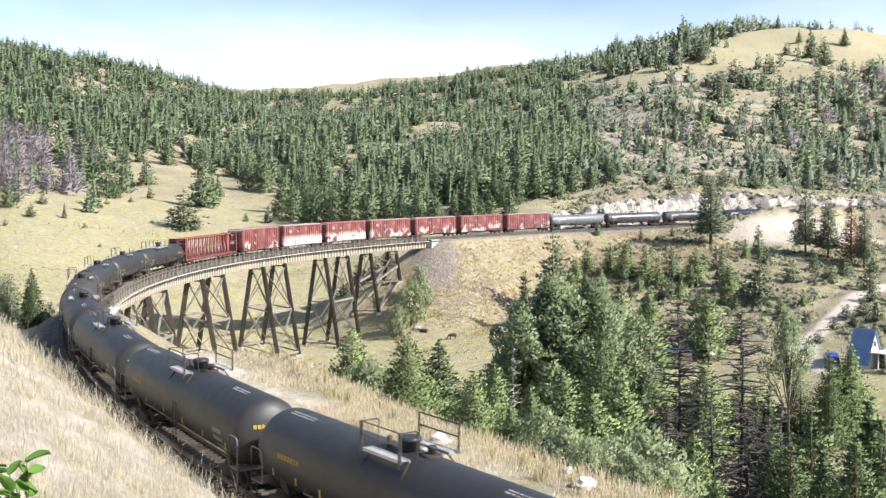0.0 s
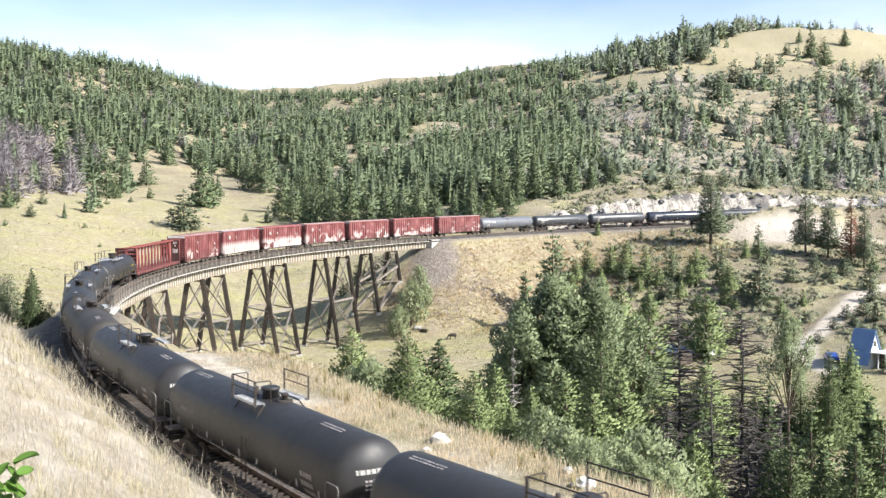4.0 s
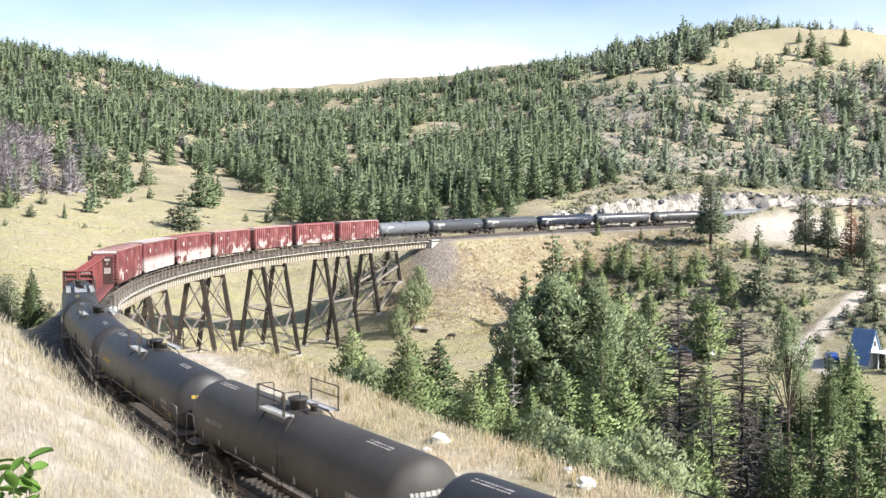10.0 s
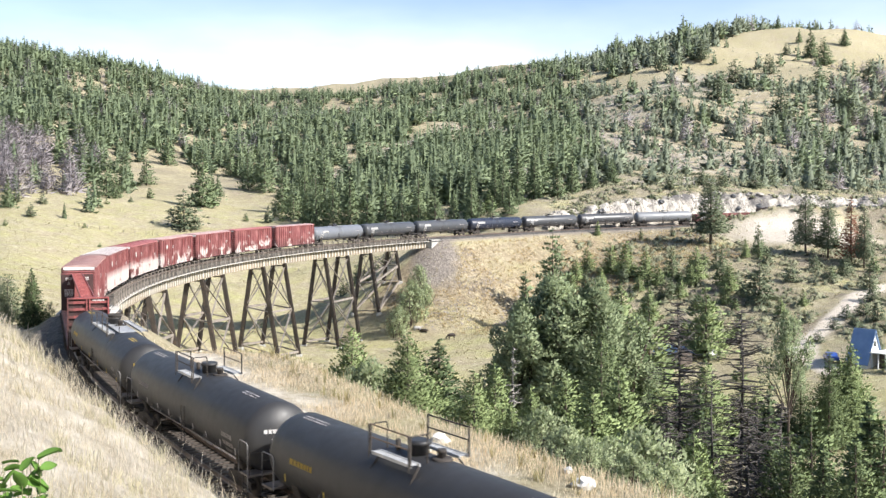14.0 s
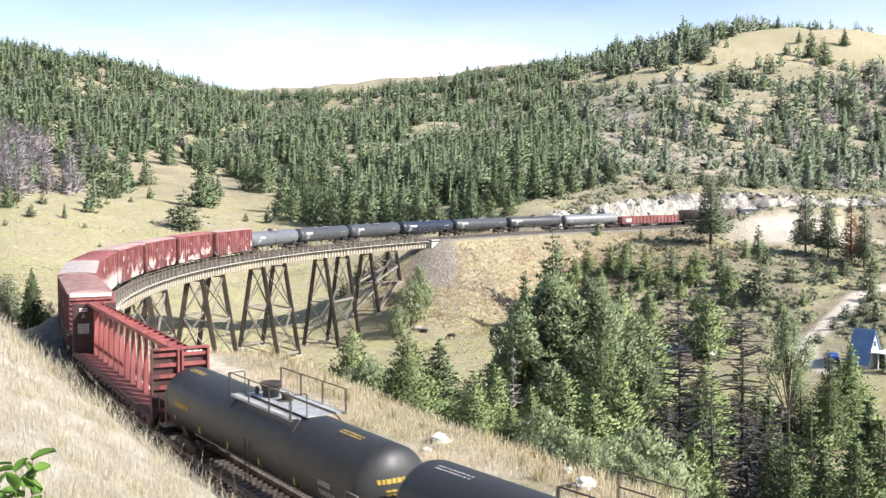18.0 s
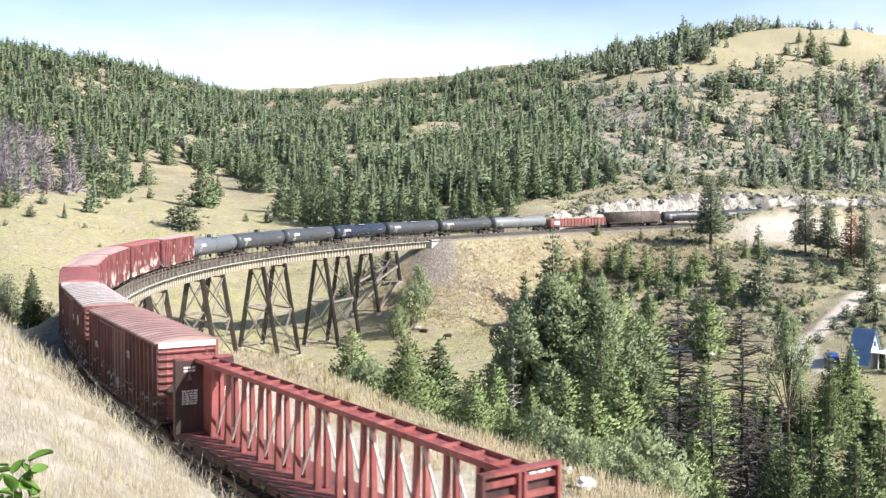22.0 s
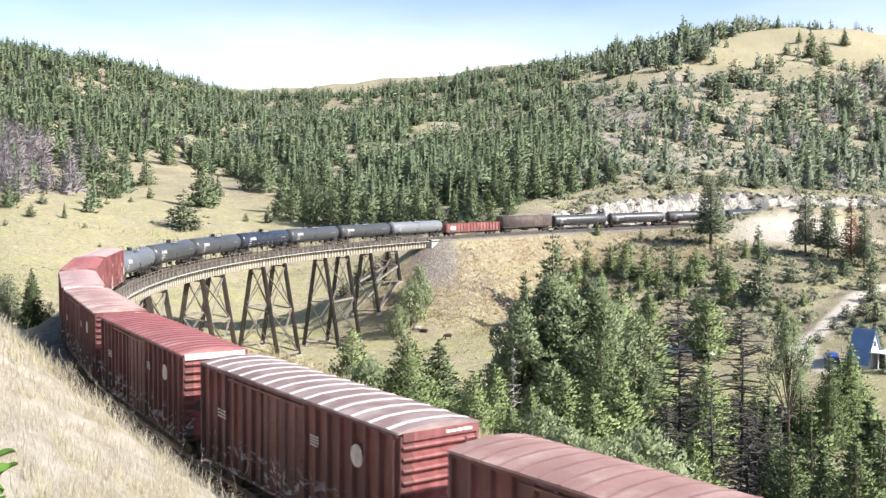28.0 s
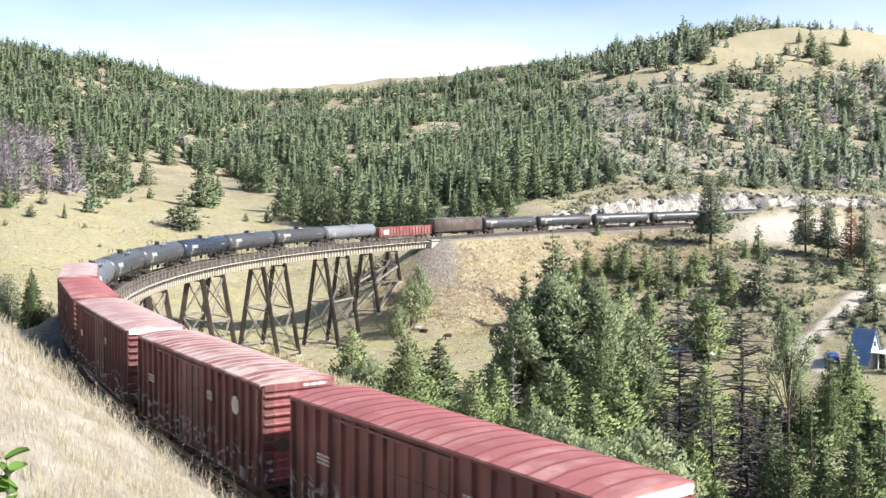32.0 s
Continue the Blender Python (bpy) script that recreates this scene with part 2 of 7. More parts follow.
def ground_material():
    n = Nodes("dry_grass_ground")
    c = n.coords()
    tuft = n.noise(1.9, 8.0, 0.7, lo=0.30, hi=0.70)
    broad = n.noise(0.035, 5.0, 0.6, lo=0.38, hi=0.62)
    mid = n.noise(0.16, 6.0, 0.62, lo=0.36, hi=0.66, warp=0.6)
    straw = n.mix(tuft, (0.28, 0.235, 0.155), (0.54, 0.478, 0.340))
    straw = n.mix(n.math("MULTIPLY", broad, 0.5), straw, (0.39, 0.335, 0.19))
    olive = n.mix(tuft, (0.26, 0.257, 0.102), (0.535, 0.507, 0.242))
    col = n.mix(n.math("MULTIPLY", mid, n.attribute("green")), straw, olive)
    soil = n.mix(tuft, (0.24, 0.20, 0.16), (0.42, 0.37, 0.31))
    bare = n.math("MULTIPLY", n.noise(0.11, 7.0, 0.68, lo=0.42, hi=0.58), n.attribute("bare"))
    col = n.mix(bare, col, soil)
    duff = n.mix(tuft, (0.15, 0.125, 0.09), (0.30, 0.26, 0.20))
    col = n.mix(n.math("MULTIPLY", n.noise(0.07, 6.0, 0.65, lo=0.36, hi=0.60), n.attribute("brushy")), col, duff)
    fleck = n.noise(0.75, 10.0, 0.78, lo=0.47, hi=0.66)
    col = n.mix(n.math("MULTIPLY", fleck, 0.55), col, (0.17, 0.135, 0.085))
    col = n.mix(n.math("MULTIPLY", n.noise(0.4, 8.0, 0.75, lo=0.54, hi=0.68), 0.5), col, (0.60, 0.53, 0.40))
    stony = n.mix(n.noise(0.28, 9.0, 0.8, lo=0.40, hi=0.60, vec=n.scaled(c, 0.5, 1, 1)), (0.20, 0.175, 0.135), (0.50, 0.455, 0.385))
    col = n.mix(n.math("MULTIPLY", n.attribute("stony"), n.noise(0.16, 8.0, 0.75, lo=0.42, hi=0.56)), col, stony)
    rock = n.mix(n.noise(0.5, 9.0, 0.75, lo=0.34, hi=0.58, vec=n.scaled(c, 1, 1, 0.4)), (0.22, 0.20, 0.18), (0.68, 0.625, 0.54))
    rock = n.mix(n.noise(0.10, 5.0, 0.6, lo=0.55, hi=0.62), rock, (0.17, 0.16, 0.155))
    rock = n.mix(n.noise(0.8, 10.0, 0.85, lo=0.50, hi=0.57, vec=n.scaled(c, 1, 1, 0.3), warp=0.8), rock, (0.15, 0.135, 0.125))
    col = n.mix(n.attribute("rock"), col, rock)
    spoil = n.mix(n.noise(0.42, 9.0, 0.8, lo=0.38, hi=0.62, warp=0.4), (0.22, 0.175, 0.115), (0.50, 0.42, 0.285))
    spoil = n.mix(n.noise(1.3, 9.0, 0.8, lo=0.46, hi=0.62), spoil, (0.17, 0.13, 0.085))
    col = n.mix(n.math("MULTIPLY", n.attribute("fill"), n.noise(0.13, 5.0, 0.6, lo=0.28, hi=0.55)), col, spoil)
    gravel = n.mix(n.noise(1.6, 8.0, 0.8, lo=0.38, hi=0.62), (0.13, 0.11, 0.095), (0.33, 0.29, 0.255))
    col = n.mix(n.attribute("gravel"), col, gravel)
    hay = n.mix(n.noise(0.8, 6.0, 0.7, lo=0.35, hi=0.65), (0.47, 0.40, 0.29), (0.80, 0.735, 0.63))
    col = n.mix(n.attribute("pale"), col, hay)
    dirt = n.mix(tuft, (0.48, 0.415, 0.34), (0.68, 0.61, 0.52))
    col = n.mix(n.attribute("dirt"), col, dirt)
    n.bump(n.noise(2.6, 9.0, 0.75, lo=0.2, hi=0.8), 0.9, 0.25)
    return n.done(col, 0.95, 0.0, 0.1)


gx = spread(-75, 120, 1.25, -1700, 1700, 1.05)
gy = spread(-30, 325, 1.25, -400, 4200, 1.045)
GX, GY = np.meshgrid(gx, gy)
gxf, gyf = GX.ravel(), GY.ravel()
GZ, GU, GS = land(gxf, gyf)
# rock faces of the far cut stand uneven
face = step(GU, 3.4, 4.6) * (1 - step(GU, 8, 13)) * step(-GS, -5, 12)
GZ = GZ + face * step(gyf, 200, 240) * (0.9 - 1.5 * np.abs(waves(gxf, gyf, 8.0, 7.0)) + 0.4 * waves(gxf, gyf, 2.9, 9.0))
nx, ny = len(gx), len(gy)
idx = np.arange(nx * ny).reshape(ny, nx)
quads = np.stack([idx[:-1, :-1], idx[:-1, 1:], idx[1:, 1:], idx[1:, :-1]], -1).reshape(-1, 4)
ground_me = mesh_arrays("ground", np.stack([gxf, gyf, GZ], 1), quads, ground_material(), smooth=True)
DRIVE = [(170, 268), (125, 244), (104, 230), (93, 220), (83, 206), (75, 194), (67, 182), (63, 172), (64, 160)]


def near_line(x, y, points):
    best = np.full(len(x), 1e9)
    for (ax, ay), (bx, by) in zip(points, points[1:]):
        t = np.clip(((x - ax) * (bx - ax) + (y - ay) * (by - ay)) / ((bx - ax) ** 2 + (by - ay) ** 2), 0, 1)
        best = np.minimum(best, np.hypot(x - ax - t * (bx - ax), y - ay - t * (by - ay)))
    return best


# openings in the woods: their middle line, half width, and what share of the trees is left
GLADES = [
    ([(-52, 470), (-44, 520), (-28, 570), (-13, 615), (3, 660)], 15, 0.10), ([(21, 570), (35, 615), (53, 665), (58, 680)], 26, 0.08), ([(29, 384), (38, 412)], 10, 0.05), ([(13, 357), (24, 364)], 6, 0.1),
    ([(126, 835), (154, 808), (195, 822), (220, 828), (268, 862), (305, 897)], 34, 0.05), ([(306, 905), (440, 900)], 62, 0.0), ([(362, 985), (470, 985)], 55, 0.03), ([(106, 672), (130, 700), (155, 692), (200, 790)], 50, 0.12),
    ([(166, 600), (197, 645), (213, 662)], 30, 0.08), ([(207, 588), (227, 598)], 20, 0.1), ([(249, 802), (248, 743)], 28, 0.1), ([(275, 775), (315, 795)], 36, 0.1), ([(98, 572), (112, 602)], 24, 0.1),
    ([(92, 513), (104, 500)], 28, 0.3), ([(84, 425), (138, 470)], 40, 0.35), ([(78, 345), (119, 370)], 22, 0.3), ([(190, 477), (208, 484)], 30, 0.35)]
STONY = GLADES[:4] + GLADES[7:8] + GLADES[12:16]
R = gxf / np.maximum(gyf, 1)
masks = {
    "gravel": (1 - step(np.abs(GU), 3.3, 4.6)) * (1 - step(gyf, 380, 420)) + 0.95 * (1 - step(np.hypot((gxf + 2.0) / 0.66, (gyf - 246) / 1.3) + 1.2 * waves(gxf, gyf, 5, 3.0), 6, 11)) * step(gyf, 225, 236),
    "fill": step(-GU, 4.2, 7) * (1 - step(-GU, 22, 42)) * step(GS, -45, -15) * (1 - step(GS, 60, 80)) * step(gyf, 200, 225),
    "rock": face * step(gyf, 200, 240),
    "dirt": np.maximum(np.maximum(1 - step(near_line(gxf, gyf, DRIVE), 1.5, 2.6), 0.9 * step(-GU, 3.6, 4.6) * (1 - step(-GU + 0.8 * waves(gxf, gyf, 6, 5.0), 8.2, 9.8)) * (1 - step(gyf, 70, 90))), np.maximum(np.minimum(1, 1.6 * np.exp(-(((gxf - 103) / 17) ** 2 + ((gyf - 286) / 10) ** 4))), 0) * step(-GU, -3, 3)),
    "green": 0.38 + 0.4 * step(-R, 0.0, 0.1) * step(gyf, 140, 200) * (1 - step(gyf, 380, 480)) + 0.65 * step(gyf, 100, 130) * (1 - step(gyf, 225, 270)) + 0.75 * step(R, 0.08, 0.16) * step(gyf, 180, 230) * (1 - step(gyf, 300, 420)),
    "brushy": 1.1 * step(R, 0.10, 0.17) * step(gyf, 150, 200) * (1 - step(gyf, 700, 900)) * (0.9 - 0.5 * step(gyf, 280, 330)) + 0.6 * step(gyf, 380, 460) * (1 - step(R, 0.1, 0.2)),
    "pale": (1 - step(gyf, 60, 85)) * step(GU, 2, 5) + 0.9 * (1 - step(gyf, 75, 95)) * step(-GU, 3.6, 5.0) * (1 - step(-GU + 1.5 * waves(gxf, gyf, 7, 2.0), 10, 13)),
    "stony": np.max([1 - step(near_line(gxf, gyf, line) + 8 * waves(gxf, gyf, 21, half), half * 0.35, half * 0.9) for line, half, left in STONY], axis=0) * 0.9,
    "bare": 0.25 + 0.5 * step(R, 0.02, 0.12) * step(gyf, 215, 320) * (1 - step(gyf, 520, 760)) + 0.3 * step(gyf, 30, 60) * (1 - step(gyf, 80, 110)),
}
for key, values in masks.items():
    ground_me.attributes.new(key, "FLOAT", "POINT").data.foreach_set("value", np.clip(values, 0, 1).astype(np.float32))
ground = tagged(new("ground", ground_me), "dry straw-coloured grassland hills with bare soil and pale rock", "ground", kind="structure")
# ---- track: ballast, ties, rails ----
BALLAST = varied("ballast_stone", (0.055, 0.052, 0.049), (0.13, 0.12, 0.11), 0.7, 0.95, fine=0.6, bump=0.06)
TIE_WOOD = varied("creosoted_tie", (0.075, 0.06, 0.05), (0.15, 0.125, 0.105), 1.2, 0.9, fine=0.5, per_piece=0.35)
RAIL_STEEL = varied("rail_steel", (0.16, 0.12, 0.10), (0.26, 0.21, 0.18), 1.5, 0.5, 0.5)


def swept(bm, s0, s1, section, gap=4.0):
    """A section of (u, h) pairs swept along the track."""
    n = max(2, int((s1 - s0) / gap) + 1)
    rings = [[bm.verts.new(track(s, u, h)) for u, h in section] for s in np.linspace(s0, s1, n)]
    k = len(section)
    for a, b in zip(rings, rings[1:]):
        for i in range(k):
            bm.faces.new((a[i], b[i], b[(i + 1) % k], a[(i + 1) % k]))
    bm.faces.new(rings[0])
    bm.faces.new(rings[-1][::-1])
    bmesh.ops.recalc_face_normals(bm, faces=bm.faces[:])


railway = empty("track", Matrix(), "single railway track on dark stone ballast", "track", kind="structure")
bm = bmesh.new()
for a, b in ((-330, BRIDGE_A), (BRIDGE_B, 505)):
    swept(bm, a, b, [(-3.2, -1.0), (-1.75, -0.26), (1.75, -0.26), (3.2, -1.0)], 3.0)
part("ballast", bm, BALLAST, railway)
for u in (-0.755, 0.755):
    bm = bmesh.new()
    swept(bm, -330, 505, [(u - 0.07, -0.18), (u - 0.02, -0.15), (u - 0.035, -0.03), (u - 0.035, 0.0), (u + 0.035, 0.0), (u + 0.035, -0.03), (u + 0.02, -0.15), (u + 0.07, -0.18)], 3.0)
    part("rail", bm, RAIL_STEEL, railway)
bm = bmesh.new()
box(bm, -0.115, 0.115, -1.3, 1.3, -0.36, -0.185)
bevelled(bm, 0.012)
tie_me = mesh_of("tie", bm, TIE_WOOD)


def on_track(s, h=0.0):
    p = track(s, 0, h)
    return pose(p.x, p.y, p.z, 0, 0, math.degrees(heading(s)))


rng = random.Random(4)
for s in np.arange(200, 305, 0.52):
    shared("tie", tie_me, railway, on_track(s) @ pose(0, rng.uniform(-0.04, 0.04), 0, 0, 0, rng.uniform(-1.2, 1.2)))
bm = bmesh.new()
for s in list(np.arange(-150, BRIDGE_A, 0.52)) + list(np.arange(305.3, 420, 0.52)):
    box(bm, -0.115, 0.115, -1.3, 1.3, -0.36, -0.185, on_track(s))
far_ties = part("far_ties", bm, TIE_WOOD, railway)
tagged(far_ties, "weathered wooden ties farther along", kind="stuff")
# ---- the train: materials ----
def boxcar_paint(name, base, faded, white=0.0, shift=0.0):
    n = Nodes(name)
    c = n.coords()
    moved = n.add("ShaderNodeMapping")
    moved.inputs["Location"].default_value = (shift, shift * 0.7, 0)
    n.link(c, moved.inputs["Vector"])
    col = n.mix(n.noise(0.5, 5.0), base, faded)
    streak = n.noise(2.2, 6.0, 0.6, vec=n.scaled(c, 1.0, 1.0, 0.10), lo=0.40, hi=0.66)
    col = n.mix(n.math("MULTIPLY", streak, 0.65), col, tuple(v * 0.45 for v in base))
    col = n.mix(n.noise(5.0, 8.0, 0.7, lo=0.60, hi=0.70), col, (0.10, 0.05, 0.035))
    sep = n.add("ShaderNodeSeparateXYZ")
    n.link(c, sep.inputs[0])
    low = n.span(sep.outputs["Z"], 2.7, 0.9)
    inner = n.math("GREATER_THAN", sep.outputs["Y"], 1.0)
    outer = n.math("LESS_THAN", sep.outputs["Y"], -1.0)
    # the outer side's shade and dirt painted in as dark streaks, deepest low down
    shade_dirt = n.noise(1.7, 7.0, 0.62, vec=n.scaled(c, 1.0, 1.0, 0.12), lo=0.15, hi=0.58)
    shade_dirt = n.math("MULTIPLY", n.math("MULTIPLY", shade_dirt, outer), n.span(sep.outputs["Z"], 4.6, 1.8, 0.62, 0.95))
    col = n.mix(shade_dirt, col, (0.044, 0.029, 0.026))
    # darker streaks towards the bottom, on both sides
    low_dark = n.math("MULTIPLY", n.noise(1.3, 7.0, 0.65, vec=n.scaled(c, 1.0, 1.0, 0.22), lo=0.34, hi=0.62), n.math("MULTIPLY", low, 0.75))
    col = n.mix(low_dark, col, (0.045, 0.034, 0.030))
    if white:
        paint = n.noise(0.34, 6.0, 0.5, vec=moved.outputs[0], lo=0.60 - 0.18 * white, hi=0.66 - 0.18 * white, warp=1.2)
        paint = n.math("MULTIPLY", n.math("MULTIPLY", paint, inner), n.span(sep.outputs["Z"], 3.1, 2.2))
        col = n.mix(n.math("MULTIPLY", paint, 0.72), col, (0.66, 0.60, 0.57))
        # sprayed scrawls low on the other side
        scrawl = n.noise(1.1, 3.0, 0.5, vec=moved.outputs[0], lo=0.57, hi=0.60, warp=3.0)
        scrawl = n.math("MULTIPLY", n.math("MULTIPLY", scrawl, outer), n.span(sep.outputs["Z"], 2.5, 1.9, 0.0, 0.55))
        col = n.mix(scrawl, col, (0.40, 0.42, 0.48))
    n.bump(streak, 0.25, 0.02)
    return n.done(col, 0.62, 0.0, 0.4)


def roof_paint(name, base, pale, amount):
    n = Nodes(name)
    c = n.coords()
    if base[1] > 0.5:
        return n.done(n.mix(n.noise(3.0, 5.0, lo=0.5, hi=0.8), base, tuple(v * 0.75 for v in base)), 0.6, 0.0, 0.4)
    worn = n.noise(1.1, 7.0, 0.65, vec=n.scaled(c, 1.0, 0.35, 1.0), lo=0.62 - 0.3 * amount, hi=0.78 - 0.3 * amount)
    col = n.mix(worn, base, pale)
    col = n.mix(n.noise(0.45, 5.0, lo=0.45, hi=0.75), col, tuple(v * 0.7 for v in base))
    col = n.mix(n.noise(9.0, 5.0, 0.6, lo=0.6, hi=0.75), col, (0.12, 0.06, 0.045))
    return n.done(col, 0.6, 0.0, 0.4)


def tank_paint(name, base, dusty, gloss=0.58):
    n = Nodes(name)
    c = n.coords()
    sep = n.add("ShaderNodeSeparateXYZ")
    n.link(c, sep.inputs[0])
    streak = n.noise(1.6, 6.0, 0.6, vec=n.scaled(c, 1.0, 1.0, 0.10), lo=0.40, hi=0.75)
    col = n.mix(n.math("MULTIPLY", n.noise(0.3, 3.0, lo=0.25, hi=0.75), 0.6), base, dusty)
    col = n.mix(n.math("MULTIPLY", streak, 0.25), col, dusty)
    spill = n.math("MULTIPLY", n.span(sep.outputs["X"], 2.2, 0.4), n.span(sep.outputs["X"], -2.2, -0.4))
    spill = n.math("MULTIPLY", spill, n.noise(1.3, 6.0, 0.6, vec=n.scaled(c, 1.5, 1.0, 0.15), lo=0.45, hi=0.6))
    col = n.mix(n.math("MULTIPLY", spill, 0.3), col, (0.012, 0.011, 0.011))
    rough = n.span(n.noise(2.5, 5.0, lo=0.2, hi=0.8), 0, 1, gloss - 0.05, gloss + 0.10)
    return n.done(col, rough, 0.0, 0.42)


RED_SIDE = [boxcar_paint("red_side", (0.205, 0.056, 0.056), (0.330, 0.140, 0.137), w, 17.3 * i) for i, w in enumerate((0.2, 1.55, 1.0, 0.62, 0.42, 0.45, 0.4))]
# paler red of the end walls, with their sunlight put into the colour
RED_END_LIT = [boxcar_paint("red_end_lit", (0.260, 0.070, 0.069), (0.340, 0.135, 0.130), w, 17.3 * i) for i, w in enumerate((0.2, 1.55, 1.0, 0.62, 0.42, 0.45, 0.4))]
RED_ROOF = [roof_paint("red_roof", b, p, a) for b, p, a in (
    ((0.35, 0.205, 0.18), (0.46, 0.325, 0.29), 0.5), ((0.26, 0.175, 0.165), (0.38, 0.295, 0.28), 0.5), ((0.36, 0.125, 0.12), (0.46, 0.24, 0.225), 0.4),
    ((0.30, 0.12, 0.11), (0.55, 0.42, 0.38), 0.55), ((0.36, 0.20, 0.19), (0.52, 0.40, 0.38), 0.5), ((0.33, 0.10, 0.10), (0.50, 0.30, 0.28), 0.4),
    ((0.34, 0.18, 0.17), (0.50, 0.37, 0.35), 0.5))]
ROOF_RIB = [roof_paint("roof_rib", b, p, a) for b, p, a in (
    ((0.22, 0.11, 0.10), (0.34, 0.21, 0.19), 0.4), ((0.62, 0.585, 0.555), (0.70, 0.67, 0.64), 0.6), ((0.20, 0.055, 0.055), (0.30, 0.11, 0.10), 0.3),
    ((0.46, 0.34, 0.31), (0.62, 0.52, 0.48), 0.5), ((0.44, 0.30, 0.28), (0.55, 0.44, 0.41), 0.6), ((0.36, 0.12, 0.12), (0.50, 0.30, 0.28), 0.4),
    ((0.5, 0.38, 0.36), (0.62, 0.55, 0.52), 0.5))]
FLAT_RED = boxcar_paint("flat_car_red", (0.27, 0.066, 0.064), (0.35, 0.120, 0.112))
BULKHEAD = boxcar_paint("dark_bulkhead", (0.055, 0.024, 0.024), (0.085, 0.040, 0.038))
ROD = varied("worn_pale_rod", (0.36, 0.29, 0.27), (0.60, 0.55, 0.52), 0.9, 0.6, fine=0.4)
GONDOLA_RED = boxcar_paint("gondola_red", (0.29, 0.085, 0.080), (0.38, 0.170, 0.160))
HOPPER_BROWN = boxcar_paint("hopper_brown", (0.085, 0.06, 0.05), (0.15, 0.115, 0.10))
TANK_PAINT = tank_paint("tank_black", (0.024, 0.024, 0.026), (0.054, 0.052, 0.051), 0.47)
TANK_GREY = tank_paint("tank_dusty_black", (0.050, 0.052, 0.058), (0.095, 0.094, 0.096), 0.36)
TANK_BROWN = tank_paint("tank_dusty_brown", (0.034, 0.031, 0.029), (0.090, 0.080, 0.070), 0.6)
RAIL_GREY = varied("grey_painted_rail", (0.15, 0.145, 0.14), (0.25, 0.24, 0.235), 2.0, 0.6)
TANK_PALE = tank_paint("tank_pale_grey", (0.125, 0.135, 0.155), (0.185, 0.190, 0.205), 0.40)
TANK_MID = tank_paint("tank_dusty_grey", (0.055, 0.058, 0.065), (0.095, 0.098, 0.105), 0.30)
# blue of the reflected sky is put into this black paint
TANK_SKY_TINT = tank_paint("tank_black_sky_tint", (0.022, 0.028, 0.046), (0.048, 0.055, 0.076), 0.22)
TANK_LIGHT = tank_paint("tank_light_grey", (0.165, 0.172, 0.185), (0.225, 0.232, 0.242), 0.40)
UNDER = varied("running_gear_grime", (0.030, 0.026, 0.023), (0.055, 0.045, 0.038), 1.5, 0.85, bump=0.01)
STEEL_WORN = varied("worn_steel", (0.16, 0.14, 0.13), (0.26, 0.23, 0.21), 2.0, 0.55, 0.6)
GRATE = varied("galvanised_grating", (0.34, 0.34, 0.345), (0.50, 0.50, 0.50), 3.0, 0.5, 0.3)
WHITE_PAINT = varied("weathered_white_paint", (0.60, 0.59, 0.57), (0.72, 0.71, 0.69), 2.0, 0.6, dirt=(0.42, 0.36, 0.33))
YELLOW_PAINT = varied("yellow_stencil", (0.55, 0.38, 0.06), (0.62, 0.45, 0.10), 3.0, 0.6)
GREY_STENCIL = varied("grey_stencil", (0.32, 0.29, 0.28), (0.46, 0.43, 0.42), 3.0, 0.7)
RUST_ROD = varied("rusty_rail", (0.12, 0.085, 0.06), (0.2, 0.14, 0.09), 3.0, 0.7)

MESHES = {}
WHEELS = []


def wheelset_mesh():
    if "wheelset" not in MESHES:
        bm = bmesh.new()
        for y in (-0.75, 0.75):
            turned(bm, [(-0.07, 0.10), (-0.07, 0.40), (-0.065, 0.46), (0.0, 0.46), (0.065, 0.46), (0.07, 0.38), (0.05, 0.12), (0.05, 0.08)] if y < 0 else
                   [(-0.05, 0.08), (-0.05, 0.12), (-0.07, 0.38), (-0.065, 0.46), (0.0, 0.46), (0.065, 0.46), (0.07, 0.40), (0.07, 0.10)], "y", 12, (0, y, 0))
        turned(bm, [(-1.05, 0.05), (-1.05, 0.08), (1.05, 0.08), (1.05, 0.05)], "y", 10)
        MESHES["wheelset"] = mesh_of("wheelset", bm, UNDER)
    return MESHES["wheelset"]


def bogie_mesh():
    if "bogie" not in MESHES:
        bm = bmesh.new()
        for y in (-1.0, 1.0):
            prof = [(-1.25, 0.40), (-1.25, 0.66), (-0.85, 0.72), (-0.35, 0.84), (0.35, 0.84), (0.85, 0.72), (1.25, 0.66), (1.25, 0.40), (0.95, 0.40), (0.55, 0.28), (-0.55, 0.28), (-0.95, 0.40)]
            a = [bm.verts.new((x, y - 0.08, z)) for x, z in prof]
            b = [bm.verts.new((x, y + 0.08, z)) for x, z in prof]
            bm.faces.new(a)
            bm.faces.new(b[::-1])
            for i in range(len(prof)):
                j = (i + 1) % len(prof)
                bm.faces.new((a[j], a[i], b[i], b[j]))
            for x in (-0.18, 0.0, 0.18):
                turned(bm, [(0.34, 0.08), (0.62, 0.08)], "z", 8, (x, y * 1.06, 0))
        box(bm, -0.20, 0.20, -1.05, 1.05, 0.50, 0.86)
        bmesh.ops.recalc_face_normals(bm, faces=bm.faces[:])
        MESHES["bogie"] = mesh_of("bogie", bm, UNDER)
    return MESHES["bogie"]


